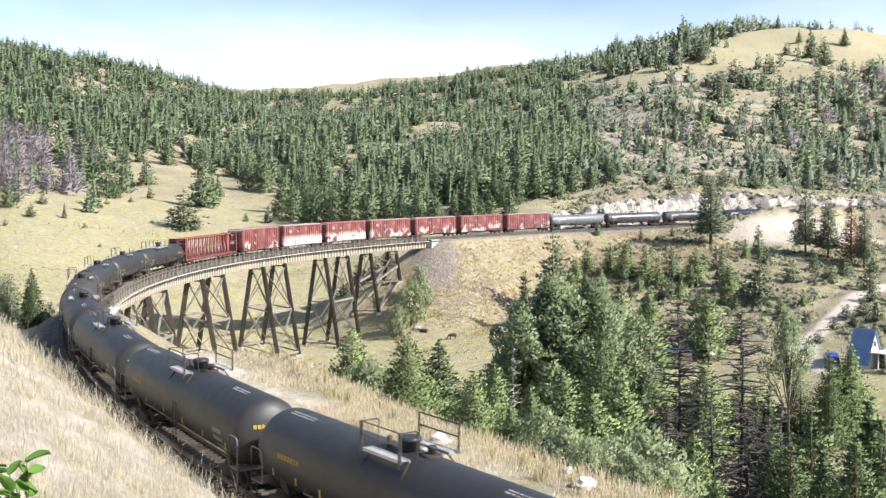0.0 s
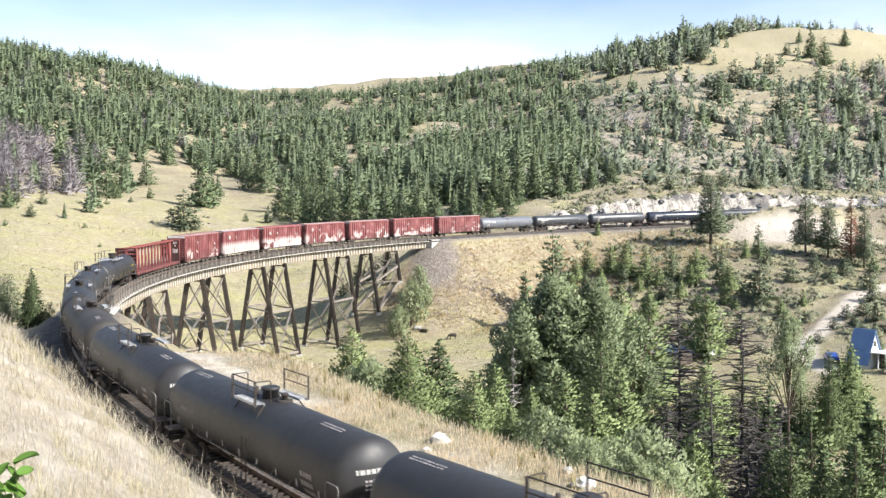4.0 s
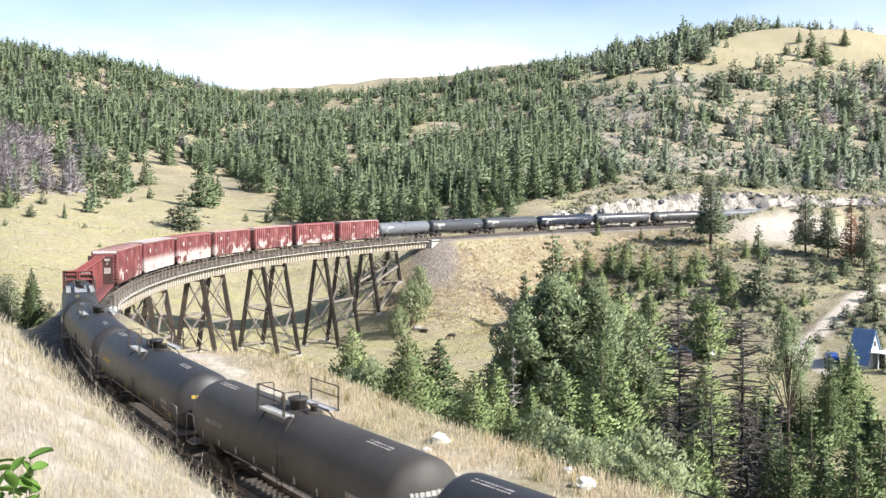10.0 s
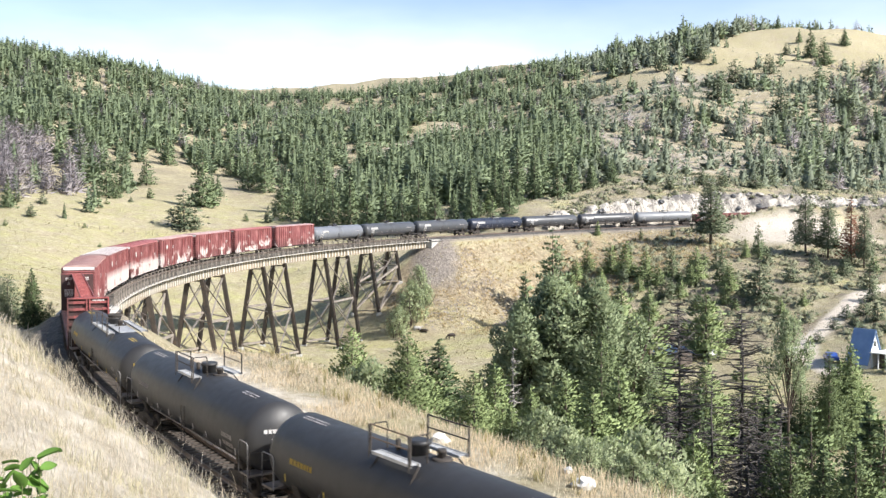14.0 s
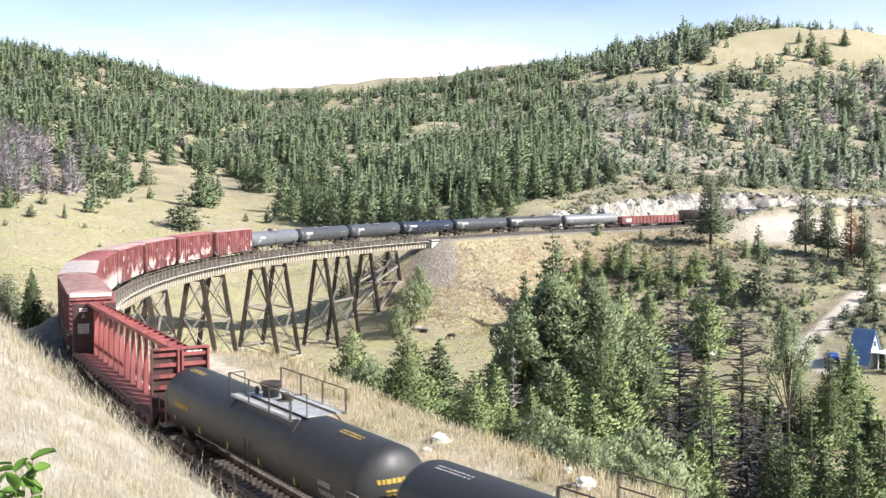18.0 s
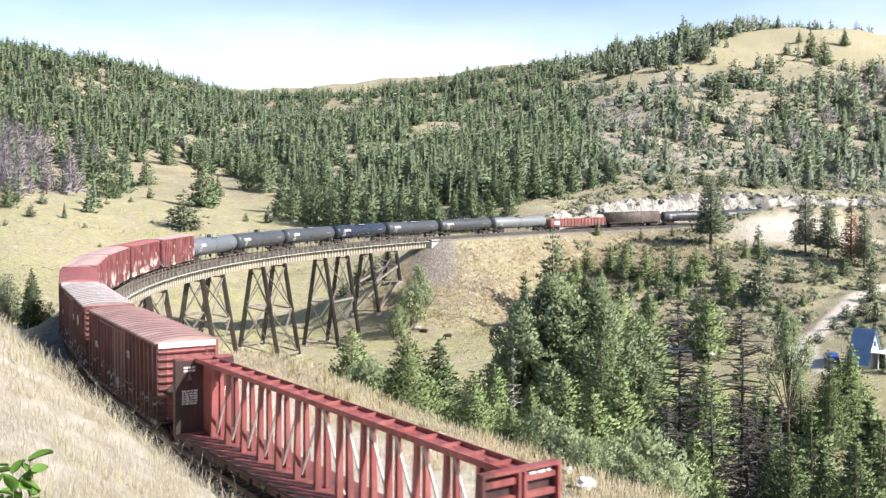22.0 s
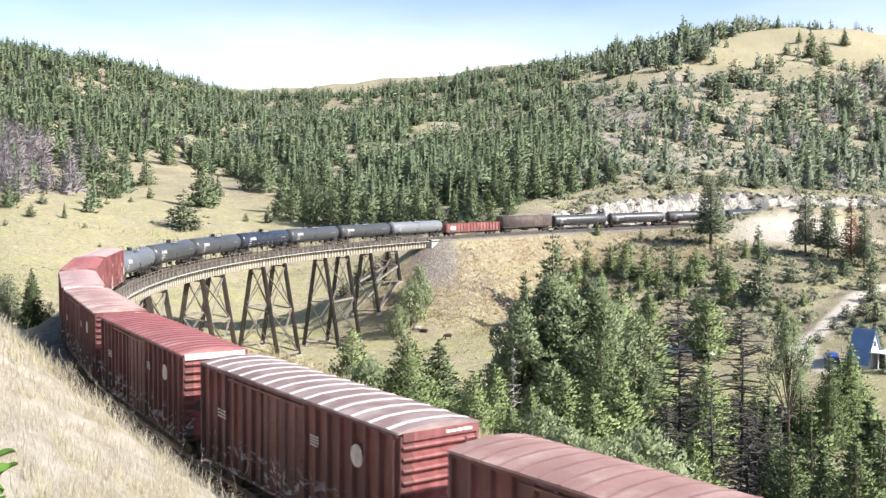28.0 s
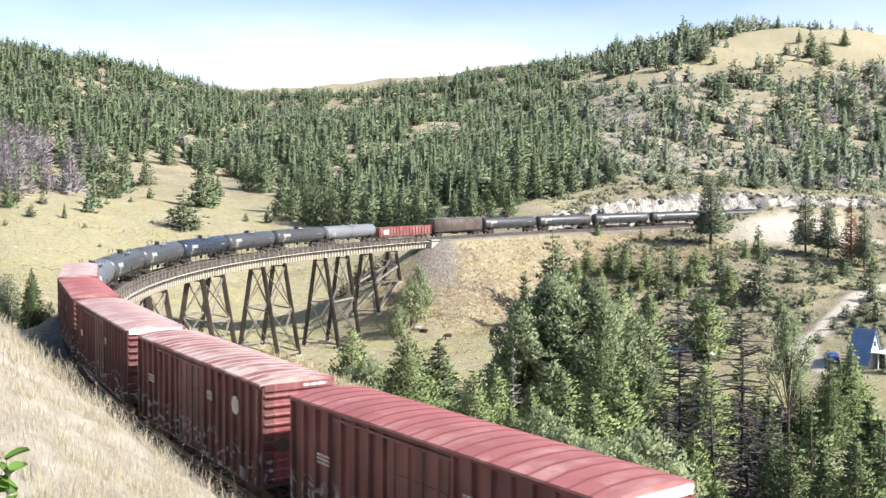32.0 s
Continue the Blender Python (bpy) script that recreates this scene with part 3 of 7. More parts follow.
def running_gear(car, half, drop=0.0):
    """Bogies with wheelsets, couplers and a brake pipe for a car whose coupler faces stand at +-half."""
    for x in (half * 0.72, -half * 0.72):
        b = shared("bogie", bogie_mesh(), car, Matrix.Translation((x, 0, 0)))
        for dx in (-0.87, 0.87):
            WHEELS.append((shared("wheelset", wheelset_mesh(), b, Matrix.Translation((dx, 0, 0.46))), dx))
    for sgn in (1, -1):
        bm = bmesh.new()
        beam(bm, (sgn * (half - 1.3), 0, 0.84), (sgn * (half - 0.25), 0, 0.84), 0.18, 0.2)
        box(bm, min(sgn * (half - 0.3), sgn * half), max(sgn * (half - 0.3), sgn * half), -0.16, 0.14, 0.68, 1.0)
        tube(bm, [(sgn * (half - 0.7), 0.4, 0.85), (sgn * (half - 0.45), 0.42, 0.55), (sgn * (half - 0.2), 0.2, 0.42), (sgn * half, 0.05, 0.5)], 0.03, 6)
        part("coupler", bm, UNDER, car)


def ladder(car, x, y, z0, z1, along, width=0.42, material=None):
    bm = bmesh.new()
    w = Vector((width / 2, 0, 0)) if along == "x" else Vector((0, width / 2, 0))
    o = Vector((x, y, 0))
    for sgn in (-1, 1):
        beam(bm, o + w * sgn + Vector((0, 0, z0)), o + w * sgn + Vector((0, 0, z1)), 0.035)
    z = z0 + 0.1
    while z < z1:
        tube(bm, [o - w + Vector((0, 0, z)), o + w + Vector((0, 0, z))], 0.014, 5)
        z += 0.36
    part("ladder", bm, material or UNDER, car)


def stencil(name, car, material, x, y, z, w, h, rows, facing, seed=0):
    """Rows of plain bars in place of lettering; facing: outward axis as a sign along y, or 'end' for +x, 'top' for +z."""
    rng = random.Random(seed)
    bm = bmesh.new()
    for r in range(rows):
        zr = h / 2 - (r + 0.5) * h / rows
        a = -w / 2
        while a < w / 2 - 0.02:
            b = min(w / 2, a + rng.uniform(0.08, 0.22) * (1.6 if rows < 2 else 1.0))
            hh = h / rows * 0.32
            if facing == "end":
                box(bm, x, x + 0.006, y + a, y + b, z + zr - hh, z + zr + hh)
            elif facing == "top":
                box(bm, x + a, x + b, y + zr - hh, y + zr + hh, z, z + 0.006)
            else:
                box(bm, x + a, x + b, min(y, y + 0.006 * facing), max(y, y + 0.006 * facing), z + zr - hh, z + zr + hh)
            a = b + 0.05
    return part(name, bm, material, car)


# ---- boxcars ----
def boxcar(k, length=17.6):
    half, hb = length / 2, length / 2 - 1.2
    rng = random.Random(k)
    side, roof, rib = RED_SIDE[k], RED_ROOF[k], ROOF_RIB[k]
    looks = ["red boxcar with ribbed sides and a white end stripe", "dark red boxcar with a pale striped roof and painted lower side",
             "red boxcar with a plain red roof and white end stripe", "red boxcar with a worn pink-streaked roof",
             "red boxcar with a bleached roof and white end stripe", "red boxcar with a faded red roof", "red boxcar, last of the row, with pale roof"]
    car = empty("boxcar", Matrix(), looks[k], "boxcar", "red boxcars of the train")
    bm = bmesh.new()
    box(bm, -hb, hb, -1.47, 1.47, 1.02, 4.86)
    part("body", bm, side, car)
    # outside posts on both sides, the doorway left free
    if "post" not in MESHES:
        pm = bmesh.new()
        vs = [pm.verts.new(p) for z in (1.05, 4.82) for p in ((-0.075, 0, z), (-0.055, 0.15, z), (0.055, 0.15, z), (0.075, 0, z))]
        for i in range(3):
            pm.faces.new((vs[i + 1], vs[i], vs[i + 4], vs[i + 5]))
        pm.faces.new(vs[4:])
        MESHES["post"] = pm
    count = 8
    for sgn in (1, -1):
        for x in list(np.linspace(-hb + 0.15, -1.75, count)) + list(np.linspace(1.75, hb - 0.15, count)):
            pm = MESHES["post"].copy()
            pm.transform(Matrix.Translation((x, 0, 0)) @ Matrix.Rotation(0 if sgn > 0 else math.pi, 4, "Z") @ Matrix.Translation((0, 1.47, 0)))
            part("side_post", pm, side, car)
        # plug door with its rods and tracks
        bm = bmesh.new()
        box(bm, -1.55, 1.55, min(1.475 * sgn, 1.555 * sgn), max(1.475 * sgn, 1.555 * sgn), 1.12, 4.62)
        door = part("door", bm, side, car)
        for z in (1.9, 2.75, 3.6):
            bm = bmesh.new()
            box(bm, -1.5, 1.5, min(1.555 * sgn, 1.585 * sgn), max(1.555 * sgn, 1.585 * sgn), z - 0.05, z + 0.05)
            part("door_rib", bm, side, door)
        for x in (-1.1, -0.35, 0.35, 1.1):
            bm = bmesh.new()
            tube(bm, [(x, 1.60 * sgn, 1.15), (x, 1.60 * sgn, 4.6)], 0.025, 6)
            part("door_rod", bm, side, car)
        bm = bmesh.new()
        beam(bm, (-4.6, 1.60 * sgn, 1.06), (1.7, 1.60 * sgn, 1.06), 0.07, 0.10)
        part("door_track", bm, side, car)
        bm = bmesh.new()
        beam(bm, (-4.6, 1.60 * sgn, 4.70), (1.7, 1.60 * sgn, 4.70), 0.07, 0.08)
        part("door_track", bm, side, car)
        bm = bmesh.new()
        beam(bm, (-hb, 1.50 * sgn, 4.86), (hb, 1.50 * sgn, 4.86), 0.14, 0.12)
        part("eave_rail", bm, side, car)
        bm = bmesh.new()
        beam(bm, (-hb, 1.46 * sgn, 0.99), (hb, 1.46 * sgn, 0.99), 0.10, 0.20)
        part("side_sill", bm, side, car)
        ladder(car, hb - 0.35, 1.62 * sgn, 0.75, 2.6 if sgn < 0 else 2.6, "x", 0.44, side)
        if k in (1, 2, 3):
            bm = bmesh.new()
            turned(bm, [(0.0, 0.37), (0.006, 0.37)] if sgn > 0 else [(-0.006, 0.37), (0.0, 0.37)], "y", 28, (hb - 2.2, 1.645 * sgn, 3.8), False)
            part("round_emblem", bm, GREY_STENCIL, car, "plain pale painted disc")
        stencil("lettering", car, GREY_STENCIL, 2.6, 1.645 * sgn, 3.7, 0.6, 0.4, 4, sgn, 11 + k)
        stencil("lettering", car, GREY_STENCIL, -5.2, 1.645 * sgn, 3.2, 0.8, 0.4, 3, sgn, 21 + k)
    # ends: horizontal corrugations
    for sgn in (1, -1):
        bm = bmesh.new()
        z, rows = 1.10, []
        n_ribs = 10
        pitch = (4.66 - 1.10) / n_ribs
        prof = []
        for i in range(n_ribs):
            for f, d in ((0.0, 0.02), (0.22, 0.03), (0.34, 0.15), (0.5, 0.18), (0.66, 0.15), (0.78, 0.03)):
                prof.append((z + (i + f) * pitch, d))
        prof.append((4.66, 0.02))
        vs = [[bm.verts.new((sgn * (hb + d), y, zz)) for y in (-1.42, 1.42)] for zz, d in prof]
        for a, b in zip(vs, vs[1:]):
            f = bm.faces.new((a[0], a[1], b[1], b[0]) if sgn > 0 else (a[1], a[0], b[0], b[1]))
        part("corrugated_end", bm, RED_END_LIT[k], car)
        for y in (-1.44, 1.44):
            bm = bmesh.new()
            beam(bm, (sgn * (hb + 0.04), y, 1.0), (sgn * (hb + 0.04), y, 4.84), 0.09, 0.12)
            part("corner_post", bm, side, car)
        bm = bmesh.new()
        box(bm, min(sgn * hb, sgn * (hb + 0.13)), max(sgn * hb, sgn * (hb + 0.13)), -1.40, 1.40, 4.67, 4.93)
        part("end_stripe", bm, WHITE_PAINT if k in (0, 2, 4) else side, car, "white painted stripe" if k in (0, 2, 4) else "")
        if k not in (0, 2, 4):
            stencil("end_lettering", car, WHITE_PAINT, sgn * (hb + 0.134) - (0.006 if sgn < 0 else 0), 0.7, 4.80, 1.0, 0.16, 1, "end", 31 + k)
        ladder(car, sgn * (hb + 0.2), 1.15 * sgn, 0.8, 4.6, "y", 0.42, side)
        bm = bmesh.new()
        beam(bm, (sgn * (hb + 0.18), -1.45, 1.06), (sgn * (hb + 0.18), 1.45, 1.06), 0.20, 0.05)
        part("crossover_step", bm, UNDER, car)
    bm = bmesh.new()
    turned(bm, [(hb + 0.22, 0.28), (hb + 0.25, 0.28)], "x", 16, (0, -0.75, 2.6))
    part("brake_wheel", bm, UNDER, car)
    # roof: a low gable in panels, with a seam between each two
    bm = bmesh.new()
    ys = (-1.58, -1.55, -0.85, 0.0, 0.85, 1.55, 1.58)
    zs = (4.90, 4.96, 5.085, 5.12, 5.085, 4.96, 4.90)
    a = [bm.verts.new((-hb - 0.06, y, z)) for y, z in zip(ys, zs)]
    b = [bm.verts.new((hb + 0.06, y, z)) for y, z in zip(ys, zs)]
    for i in range(6):
        bm.faces.new((a[i], b[i], b[i + 1], a[i + 1]))
    bm.faces.new(a)
    bm.faces.new(b[::-1])
    part("roof", bm, roof, car)
    rkey = f"roof_seam{k}"
    bm = bmesh.new()
    wide = 0.085 if k == 1 else 0.04
    p0 = [bm.verts.new((x, y, z + dz)) for x, dz in ((-wide * 1.6, -0.005), (-wide * 0.7, 0.02), (wide * 0.7, 0.02), (wide * 1.6, -0.005)) for y, z in zip(ys[1:6], zs[1:6])]
    for i in range(3):
        for j in range(4):
            bm.faces.new((p0[i * 5 + j], p0[i * 5 + 5 + j], p0[i * 5 + 6 + j], p0[i * 5 + 1 + j])).smooth = True
    MESHES[rkey] = mesh_of("roof_seam", bm, rib)
    for x in np.linspace(-hb + 0.6, hb - 0.6, 14 if k == 1 else 20):
        shared("roof_seam", MESHES[rkey], car, Matrix.Translation((x, 0, 0)))
    bm = bmesh.new()
    box(bm, -hb, hb, -0.35, 0.35, 0.62, 1.01)
    for x in (-4.2, -2.0, 0.4, 2.6):
        box(bm, x, x + 0.25, -1.35, 1.35, 0.72, 1.0)
    turned(bm, [(-0.45, 0.2), (0.45, 0.2)], "x", 10, (1.3, -0.8, 0.72))
    part("underframe", bm, UNDER, car)
    running_gear(car, half)
    return car


# ---- tank cars ----
def tank_car(k, length, paint, mark, long_platform=False, looks="black tank car"):
    half = length / 2
    r, zc = (1.47, 2.38) if k < 20 else (1.52, 2.70)
    hb = half - 0.48
    rng = random.Random(100 + k)
    car = empty("tank_car", Matrix(), looks, "tank car", "tank cars of the train")
    bm = bmesh.new()
    head = [(0.0, 0.02), (0.03, 0.35), (0.10, 0.75), (0.23, 1.08), (0.40, 1.33), (0.58, 1.47), (0.78, 1.52)]
    prof = [(-hb + d, rr * r / 1.52) for d, rr in head] + [(-hb * 0.3, r), (0, r), (hb * 0.3, r)] + [(hb - d, rr * r / 1.52) for d, rr in head[::-1]]
    turned(bm, prof, "x", 48, (0, 0, zc))
    part("tank", bm, paint, car)
    # sill, saddles, running boards
    for sgn in (1, -1):
        bm = bmesh.new()
        box(bm, min(sgn * (half * 0.55), sgn * (half - 0.7)), max(sgn * (half * 0.55), sgn * (half - 0.7)), -0.32, 0.32, 0.70, 1.22)
        x = sgn * half * 0.72
        a = [(-1.2, 1.95), (-0.6, 1.2), (0.6, 1.2), (1.2, 1.95), (1.35, 1.95), (1.0, 0.95), (-1.0, 0.95), (-1.35, 1.95)]
        va = [bm.verts.new((x - 0.25, y, z)) for y, z in a]
        vb = [bm.verts.new((x + 0.25, y, z)) for y, z in a]
        bm.faces.new(va)
        bm.faces.new(vb[::-1])
        for i in range(8):
            bm.faces.new((va[(i + 1) % 8], va[i], vb[i], vb[(i + 1) % 8]))
        bmesh.ops.recalc_face_normals(bm, faces=bm.faces[:])
        part("stub_sill", bm, UNDER, car)
    for sgn in (1, -1):
        bm = bmesh.new()
        box(bm, min(sgn * (half - 1.35), sgn * (half - 0.55)), max(sgn * (half - 1.35), sgn * (half - 0.55)), -1.50, 1.50, 1.12, 1.20)
        part("end_platform", bm, STEEL_WORN, car)
        for y in (-1.5, 1.5):
            bm = bmesh.new()
            x0, x1 = sgn * (half - 1.5), sgn * (half - 0.6)
            tube(bm, [(x0, y, 1.15), (x0, y, 2.35), (x0 + sgn * 0.12, y, 2.45), (x1 - sgn * 0.1, y, 2.45), (x1, y, 2.35), (x1, y, 0.55)], 0.026, 6)
            part("end_handrail", bm, RAIL_GREY if k < 20 else UNDER, car)
            bm = bmesh.new()
            for z in (0.42, 0.78):
                beam(bm, (x1 - sgn * 0.45, y, z), (x1, y, z), 0.10, 0.03)
            beam(bm, (x1 - sgn * 0.45, y, 0.42), (x1 - sgn * 0.45, y, 1.15), 0.03)
            beam(bm, (x1, y, 0.42), (x1, y, 1.15), 0.03)
            part("sill_step", bm, UNDER, car)
        bm = bmesh.new()
        tube(bm, [(sgn * (half - 0.55), -1.45, 1.2), (sgn * (half - 0.55), -1.45, 2.05), (sgn * (half - 0.55), 1.45, 2.05), (sgn * (half - 0.55), 1.45, 1.2)], 0.022, 6)
        part("end_rail", bm, UNDER, car)
    bm = bmesh.new()
    turned(bm, [(half - 0.52, 0.30), (half - 0.49, 0.30)], "x", 16, (0, 0.8, 1.75))
    part("brake_wheel", bm, UNDER, car)
    for y in (-1.2, 1.2):
        bm = bmesh.new()
        tube(bm, [(-half * 0.5, y * 1.18, 1.55), (half * 0.5, y * 1.18, 1.55)], 0.025, 6)
        for x in np.linspace(-half * 0.5, half * 0.5, 7):
            beam(bm, (x, y * 1.18, 1.55), (x, y * 1.05, 1.75), 0.03)
        part("side_handrail", bm, STEEL_WORN, car)
    # manway, valves and platform
    dx = 0.0 if k >= 20 else -0.45 if long_platform else {2: -0.6, 3: -0.8, 4: 0.15}.get(k, -0.15)
    bm = bmesh.new()
    top = zc + r
    turned(bm, [(top - 0.12, 0.33), (top + 0.30, 0.33), (top + 0.32, 0.39), (top + 0.42, 0.39), (top + 0.46, 0.30)], "z", 24, (0.15 + dx, 0, 0))
    part("manway", bm, paint, car)
    bm = bmesh.new()
    turned(bm, [(top - 0.1, 0.14), (top + 0.22, 0.14), (top + 0.24, 0.17), (top + 0.32, 0.15)], "z", 14, (1.15 + dx, 0.15, 0))
    part("valve_housing", bm, UNDER, car)
    bm = bmesh.new()
    turned(bm, [(top - 0.1, 0.09), (top + 0.3, 0.09), (top + 0.33, 0.05)], "z", 12, (-0.75 + dx, -0.2, 0))
    part("vent_valve", bm, UNDER, car)
    bm = bmesh.new()
    turned(bm, [(top - 0.1, 0.34), (top + 0.04, 0.34), (top + 0.06, 0.28)], "z", 20, (1.15 + dx, 0.15, 0))
    part("valve_plate", bm, UNDER, car)
    xa, xb = (-1.3 + dx, 4.3 + dx) if long_platform else (-0.95 + dx, 1.25 + dx)
    for y in (-0.78, 0.78):
        sy = 1 if y > 0 else -1
        bm = bmesh.new()
        n_bars = int((xb - xa) / 0.12)
        for i in range(n_bars):
            x = xa + i * 0.12
            box(bm, x, x + 0.05, min(y, y + sy * 0.34), max(y, y + sy * 0.34), top - 0.03, top + 0.01)
        for yy in (y, y + sy * 0.34):
            beam(bm, (xa, yy, top - 0.02), (xb, yy, top - 0.02), 0.04, 0.10)
        part("platform", bm, GRATE, car)
        for x in (xa, xb):
            bm = bmesh.new()
            beam(bm, (x + (0.05 if x < dx else -0.05), y, top - 0.06), (x, sy * 1.15, zc + 0.9), 0.05)
            part("platform_bracket", bm, UNDER, car)
        yo = y + sy * 0.37
        bm = bmesh.new()
        for z in (0.48, 0.90) if k < 20 else (0.5,):
            if z > 0.8 or not long_platform:
                tube(bm, [(xa, yo, top + z), (xb, yo, top + z)], 0.025, 6)
        part("guard_rail", bm, RUST_ROD if rng.random() < 0.5 else UNDER, car)
        for x in np.linspace(xa, xb, 4 if long_platform else 2):
            bm = bmesh.new()
            beam(bm, (x, yo, top - 0.05), (x, yo, top + (0.92 if k < 20 else 0.52)), 0.05)
            part("guard_post", bm, UNDER, car)
    for x in (xa, xb) if k < 20 else ():
        bm = bmesh.new()
        tube(bm, [(x, -1.22, top - 0.2), (x, -1.22, top + 0.90), (x, -0.55, top + 0.90), (x, -0.5, top + 0.83), (x, -0.5, top)], 0.025, 6)
        part("guard_hoop", bm, UNDER, car)
    if long_platform:
        bm = bmesh.new()
        turned(bm, [(top + 0.42, 0.20), (top + 0.44, 0.40), (top + 0.62, 0.46), (top + 0.64, 0.40), (top + 0.5, 0.34)], "z", 24, (0.15 + dx, 0, 0))
        part("bonnet", bm, UNDER, car)
        bm = bmesh.new()
        box(bm, xa + 0.2, xb, -0.5, 0.5, top - 0.01, top + 0.02)
        part("deck_plate", bm, GRATE, car)
    for sgn in (1, -1):
        ladder(car, 0.9, 1.58 * sgn, 0.8, 2.6, "x", 0.42)
    bm = bmesh.new()
    turned(bm, [(0.72, 0.10), (0.8, 0.2), (1.2, 0.24), (1.32, 0.24)], "z", 14)
    part("bottom_outlet", bm, UNDER, car)
    bm = bmesh.new()
    turned(bm, [(-0.5, 0.2), (0.5, 0.2)], "x", 12, (-3.0, 0.4, 1.0))
    beam(bm, (-3.0, 0.4, 1.05), (-3.0, 0.3, 1.5), 0.1)
    part("air_reservoir", bm, UNDER, car)
    # stencilled marks: on the sides, the head and the top
    for sgn in (1, -1):
        strip = f"strip {r} {sgn} {mark}"
        if strip not in MESHES:
            bm = bmesh.new()
            y, z = math.sqrt(max(0, (r + 0.008) ** 2 - 0.55 ** 2)), zc - 0.55
            beam(bm, (0, sgn * (y + 0.004), z - 0.18), (0, sgn * (y + 0.004 + 0.02), z + 0.1), 0.06, 0.02)
            MESHES[strip] = mesh_of("reflector_strip", bm, YELLOW_PAINT if mark == "yellow" else GREY_STENCIL)
        for x in np.linspace(-hb * 0.8, hb * 0.8, 9 if k % 2 else 6):
            shared("reflector_strip", MESHES[strip], car, Matrix.Translation((x, 0, 0)))
        mesh = curved_marks(r + 0.012, zc, -hb + 2.2, 1.5, 0.05, 1, sgn, 300 + k)
        part("lettering", mesh, GREY_STENCIL if mark != "yellow" else YELLOW_PAINT, car)
        mesh = curved_marks(r + 0.012, zc, hb - 3.0, 0.9, -0.2, 3, sgn, 340 + k)
        part("lettering", mesh, WHITE_PAINT if k >= 20 else GREY_STENCIL, car)
        if k >= 20 and paint is not TANK_LIGHT:
            part("painted_panel", curved_panel(r + 0.012, zc, hb - 4.3 - 0.3 * (k % 3), 2.2 + 0.3 * (k % 2), 0.10, 0.62, sgn), WHITE_PAINT, car, "white painted panel")
    m = head_marks(hb, zc, r, 400 + k)
    part("head_lettering", m, YELLOW_PAINT if mark == "yellow" else WHITE_PAINT, car)
    for x0, count in ((-hb + 1.3, 10), (hb - 3.4, 9)):
        bm = bmesh.new()
        for i in range(count):
            for ang in (0.16, 0.26):
                x = x0 + i * 0.17 + 0.03 * math.sin(i * 5 + k)
                turn = Matrix.Translation((0, -math.sin(ang) * (r + 0.002), zc + math.cos(ang) * (r + 0.002))) @ Matrix.Rotation(ang, 4, "X")
                box(bm, x, x + 0.09, -0.032, 0.032, 0, 0.006, turn)
        if k < 20:
            part("top_lettering", bm, YELLOW_PAINT if k == 0 else GREY_STENCIL, car)
    running_gear(car, half)
    return car


def curved_marks(r, zc, x0, w, z0, rows, sgn, seed):
    rng = random.Random(seed)
    bm = bmesh.new()
    for row in range(rows):
        z = z0 - row * 0.34
        x = x0
        while x < x0 + w:
            b = x + rng.uniform(0.12, 0.24)
            ps = []
            for zz in (z, z + 0.2):
                y = math.sqrt(max(0.01, r * r - zz * zz))
                ps.append((y, zc + zz))
            vs = [bm.verts.new((xx, sgn * y, zz)) for xx, (y, zz) in ((x, ps[0]), (b, ps[0]), (b, ps[1]), (x, ps[1]))]
            bm.faces.new(vs if sgn < 0 else vs[::-1])
            x = b + 0.06
    bmesh.ops.solidify(bm, geom=bm.faces[:], thickness=0.004)
    return bm


def curved_panel(r, zc, x0, w, z0, z1, sgn):
    """A painted rectangle that follows the tank's shell."""
    bm = bmesh.new()
    rows = [[bm.verts.new((x, sgn * math.sqrt(r * r - z * z), zc + z)) for x in (x0, x0 + w)] for z in np.linspace(z0, z1, 5)]
    for a, b in zip(rows, rows[1:]):
        bm.faces.new((a[0], a[1], b[1], b[0]) if sgn < 0 else (a[1], a[0], b[0], b[1]))
    bmesh.ops.solidify(bm, geom=bm.faces[:], thickness=0.004)
    return bm


def head_marks(hb, zc, r, seed):
    """Rows of bars on the dished front head."""
    rng = random.Random(seed)
    bm = bmesh.new()
    head = [(0.0, 0.02), (0.03, 0.35), (0.10, 0.75), (0.23, 1.08), (0.40, 1.33), (0.58, 1.47)]
    for row, (zz, h, w) in enumerate(((0.35, 0.16, 1.3), (0.08, 0.07, 0.7), (-0.06, 0.07, 0.7), (-0.20, 0.07, 0.7))):
        y = -w / 2 - 0.15
        while y < w / 2 - 0.15:
            b = y + rng.uniform(0.08, 0.18)
            vs = []
            for yy, z in ((y, zz), (b, zz), (b, zz + h), (y, zz + h)):
                q = math.hypot(yy, z)
                d = np.interp(q, [p[1] for p in head], [p[0] for p in head])
                vs.append(bm.verts.new((hb - d + 0.015, yy, zc + z)))
            bm.faces.new(vs)
            y = b + 0.045
    bmesh.ops.solidify(bm, geom=bm.faces[:], thickness=0.004)
    return bm


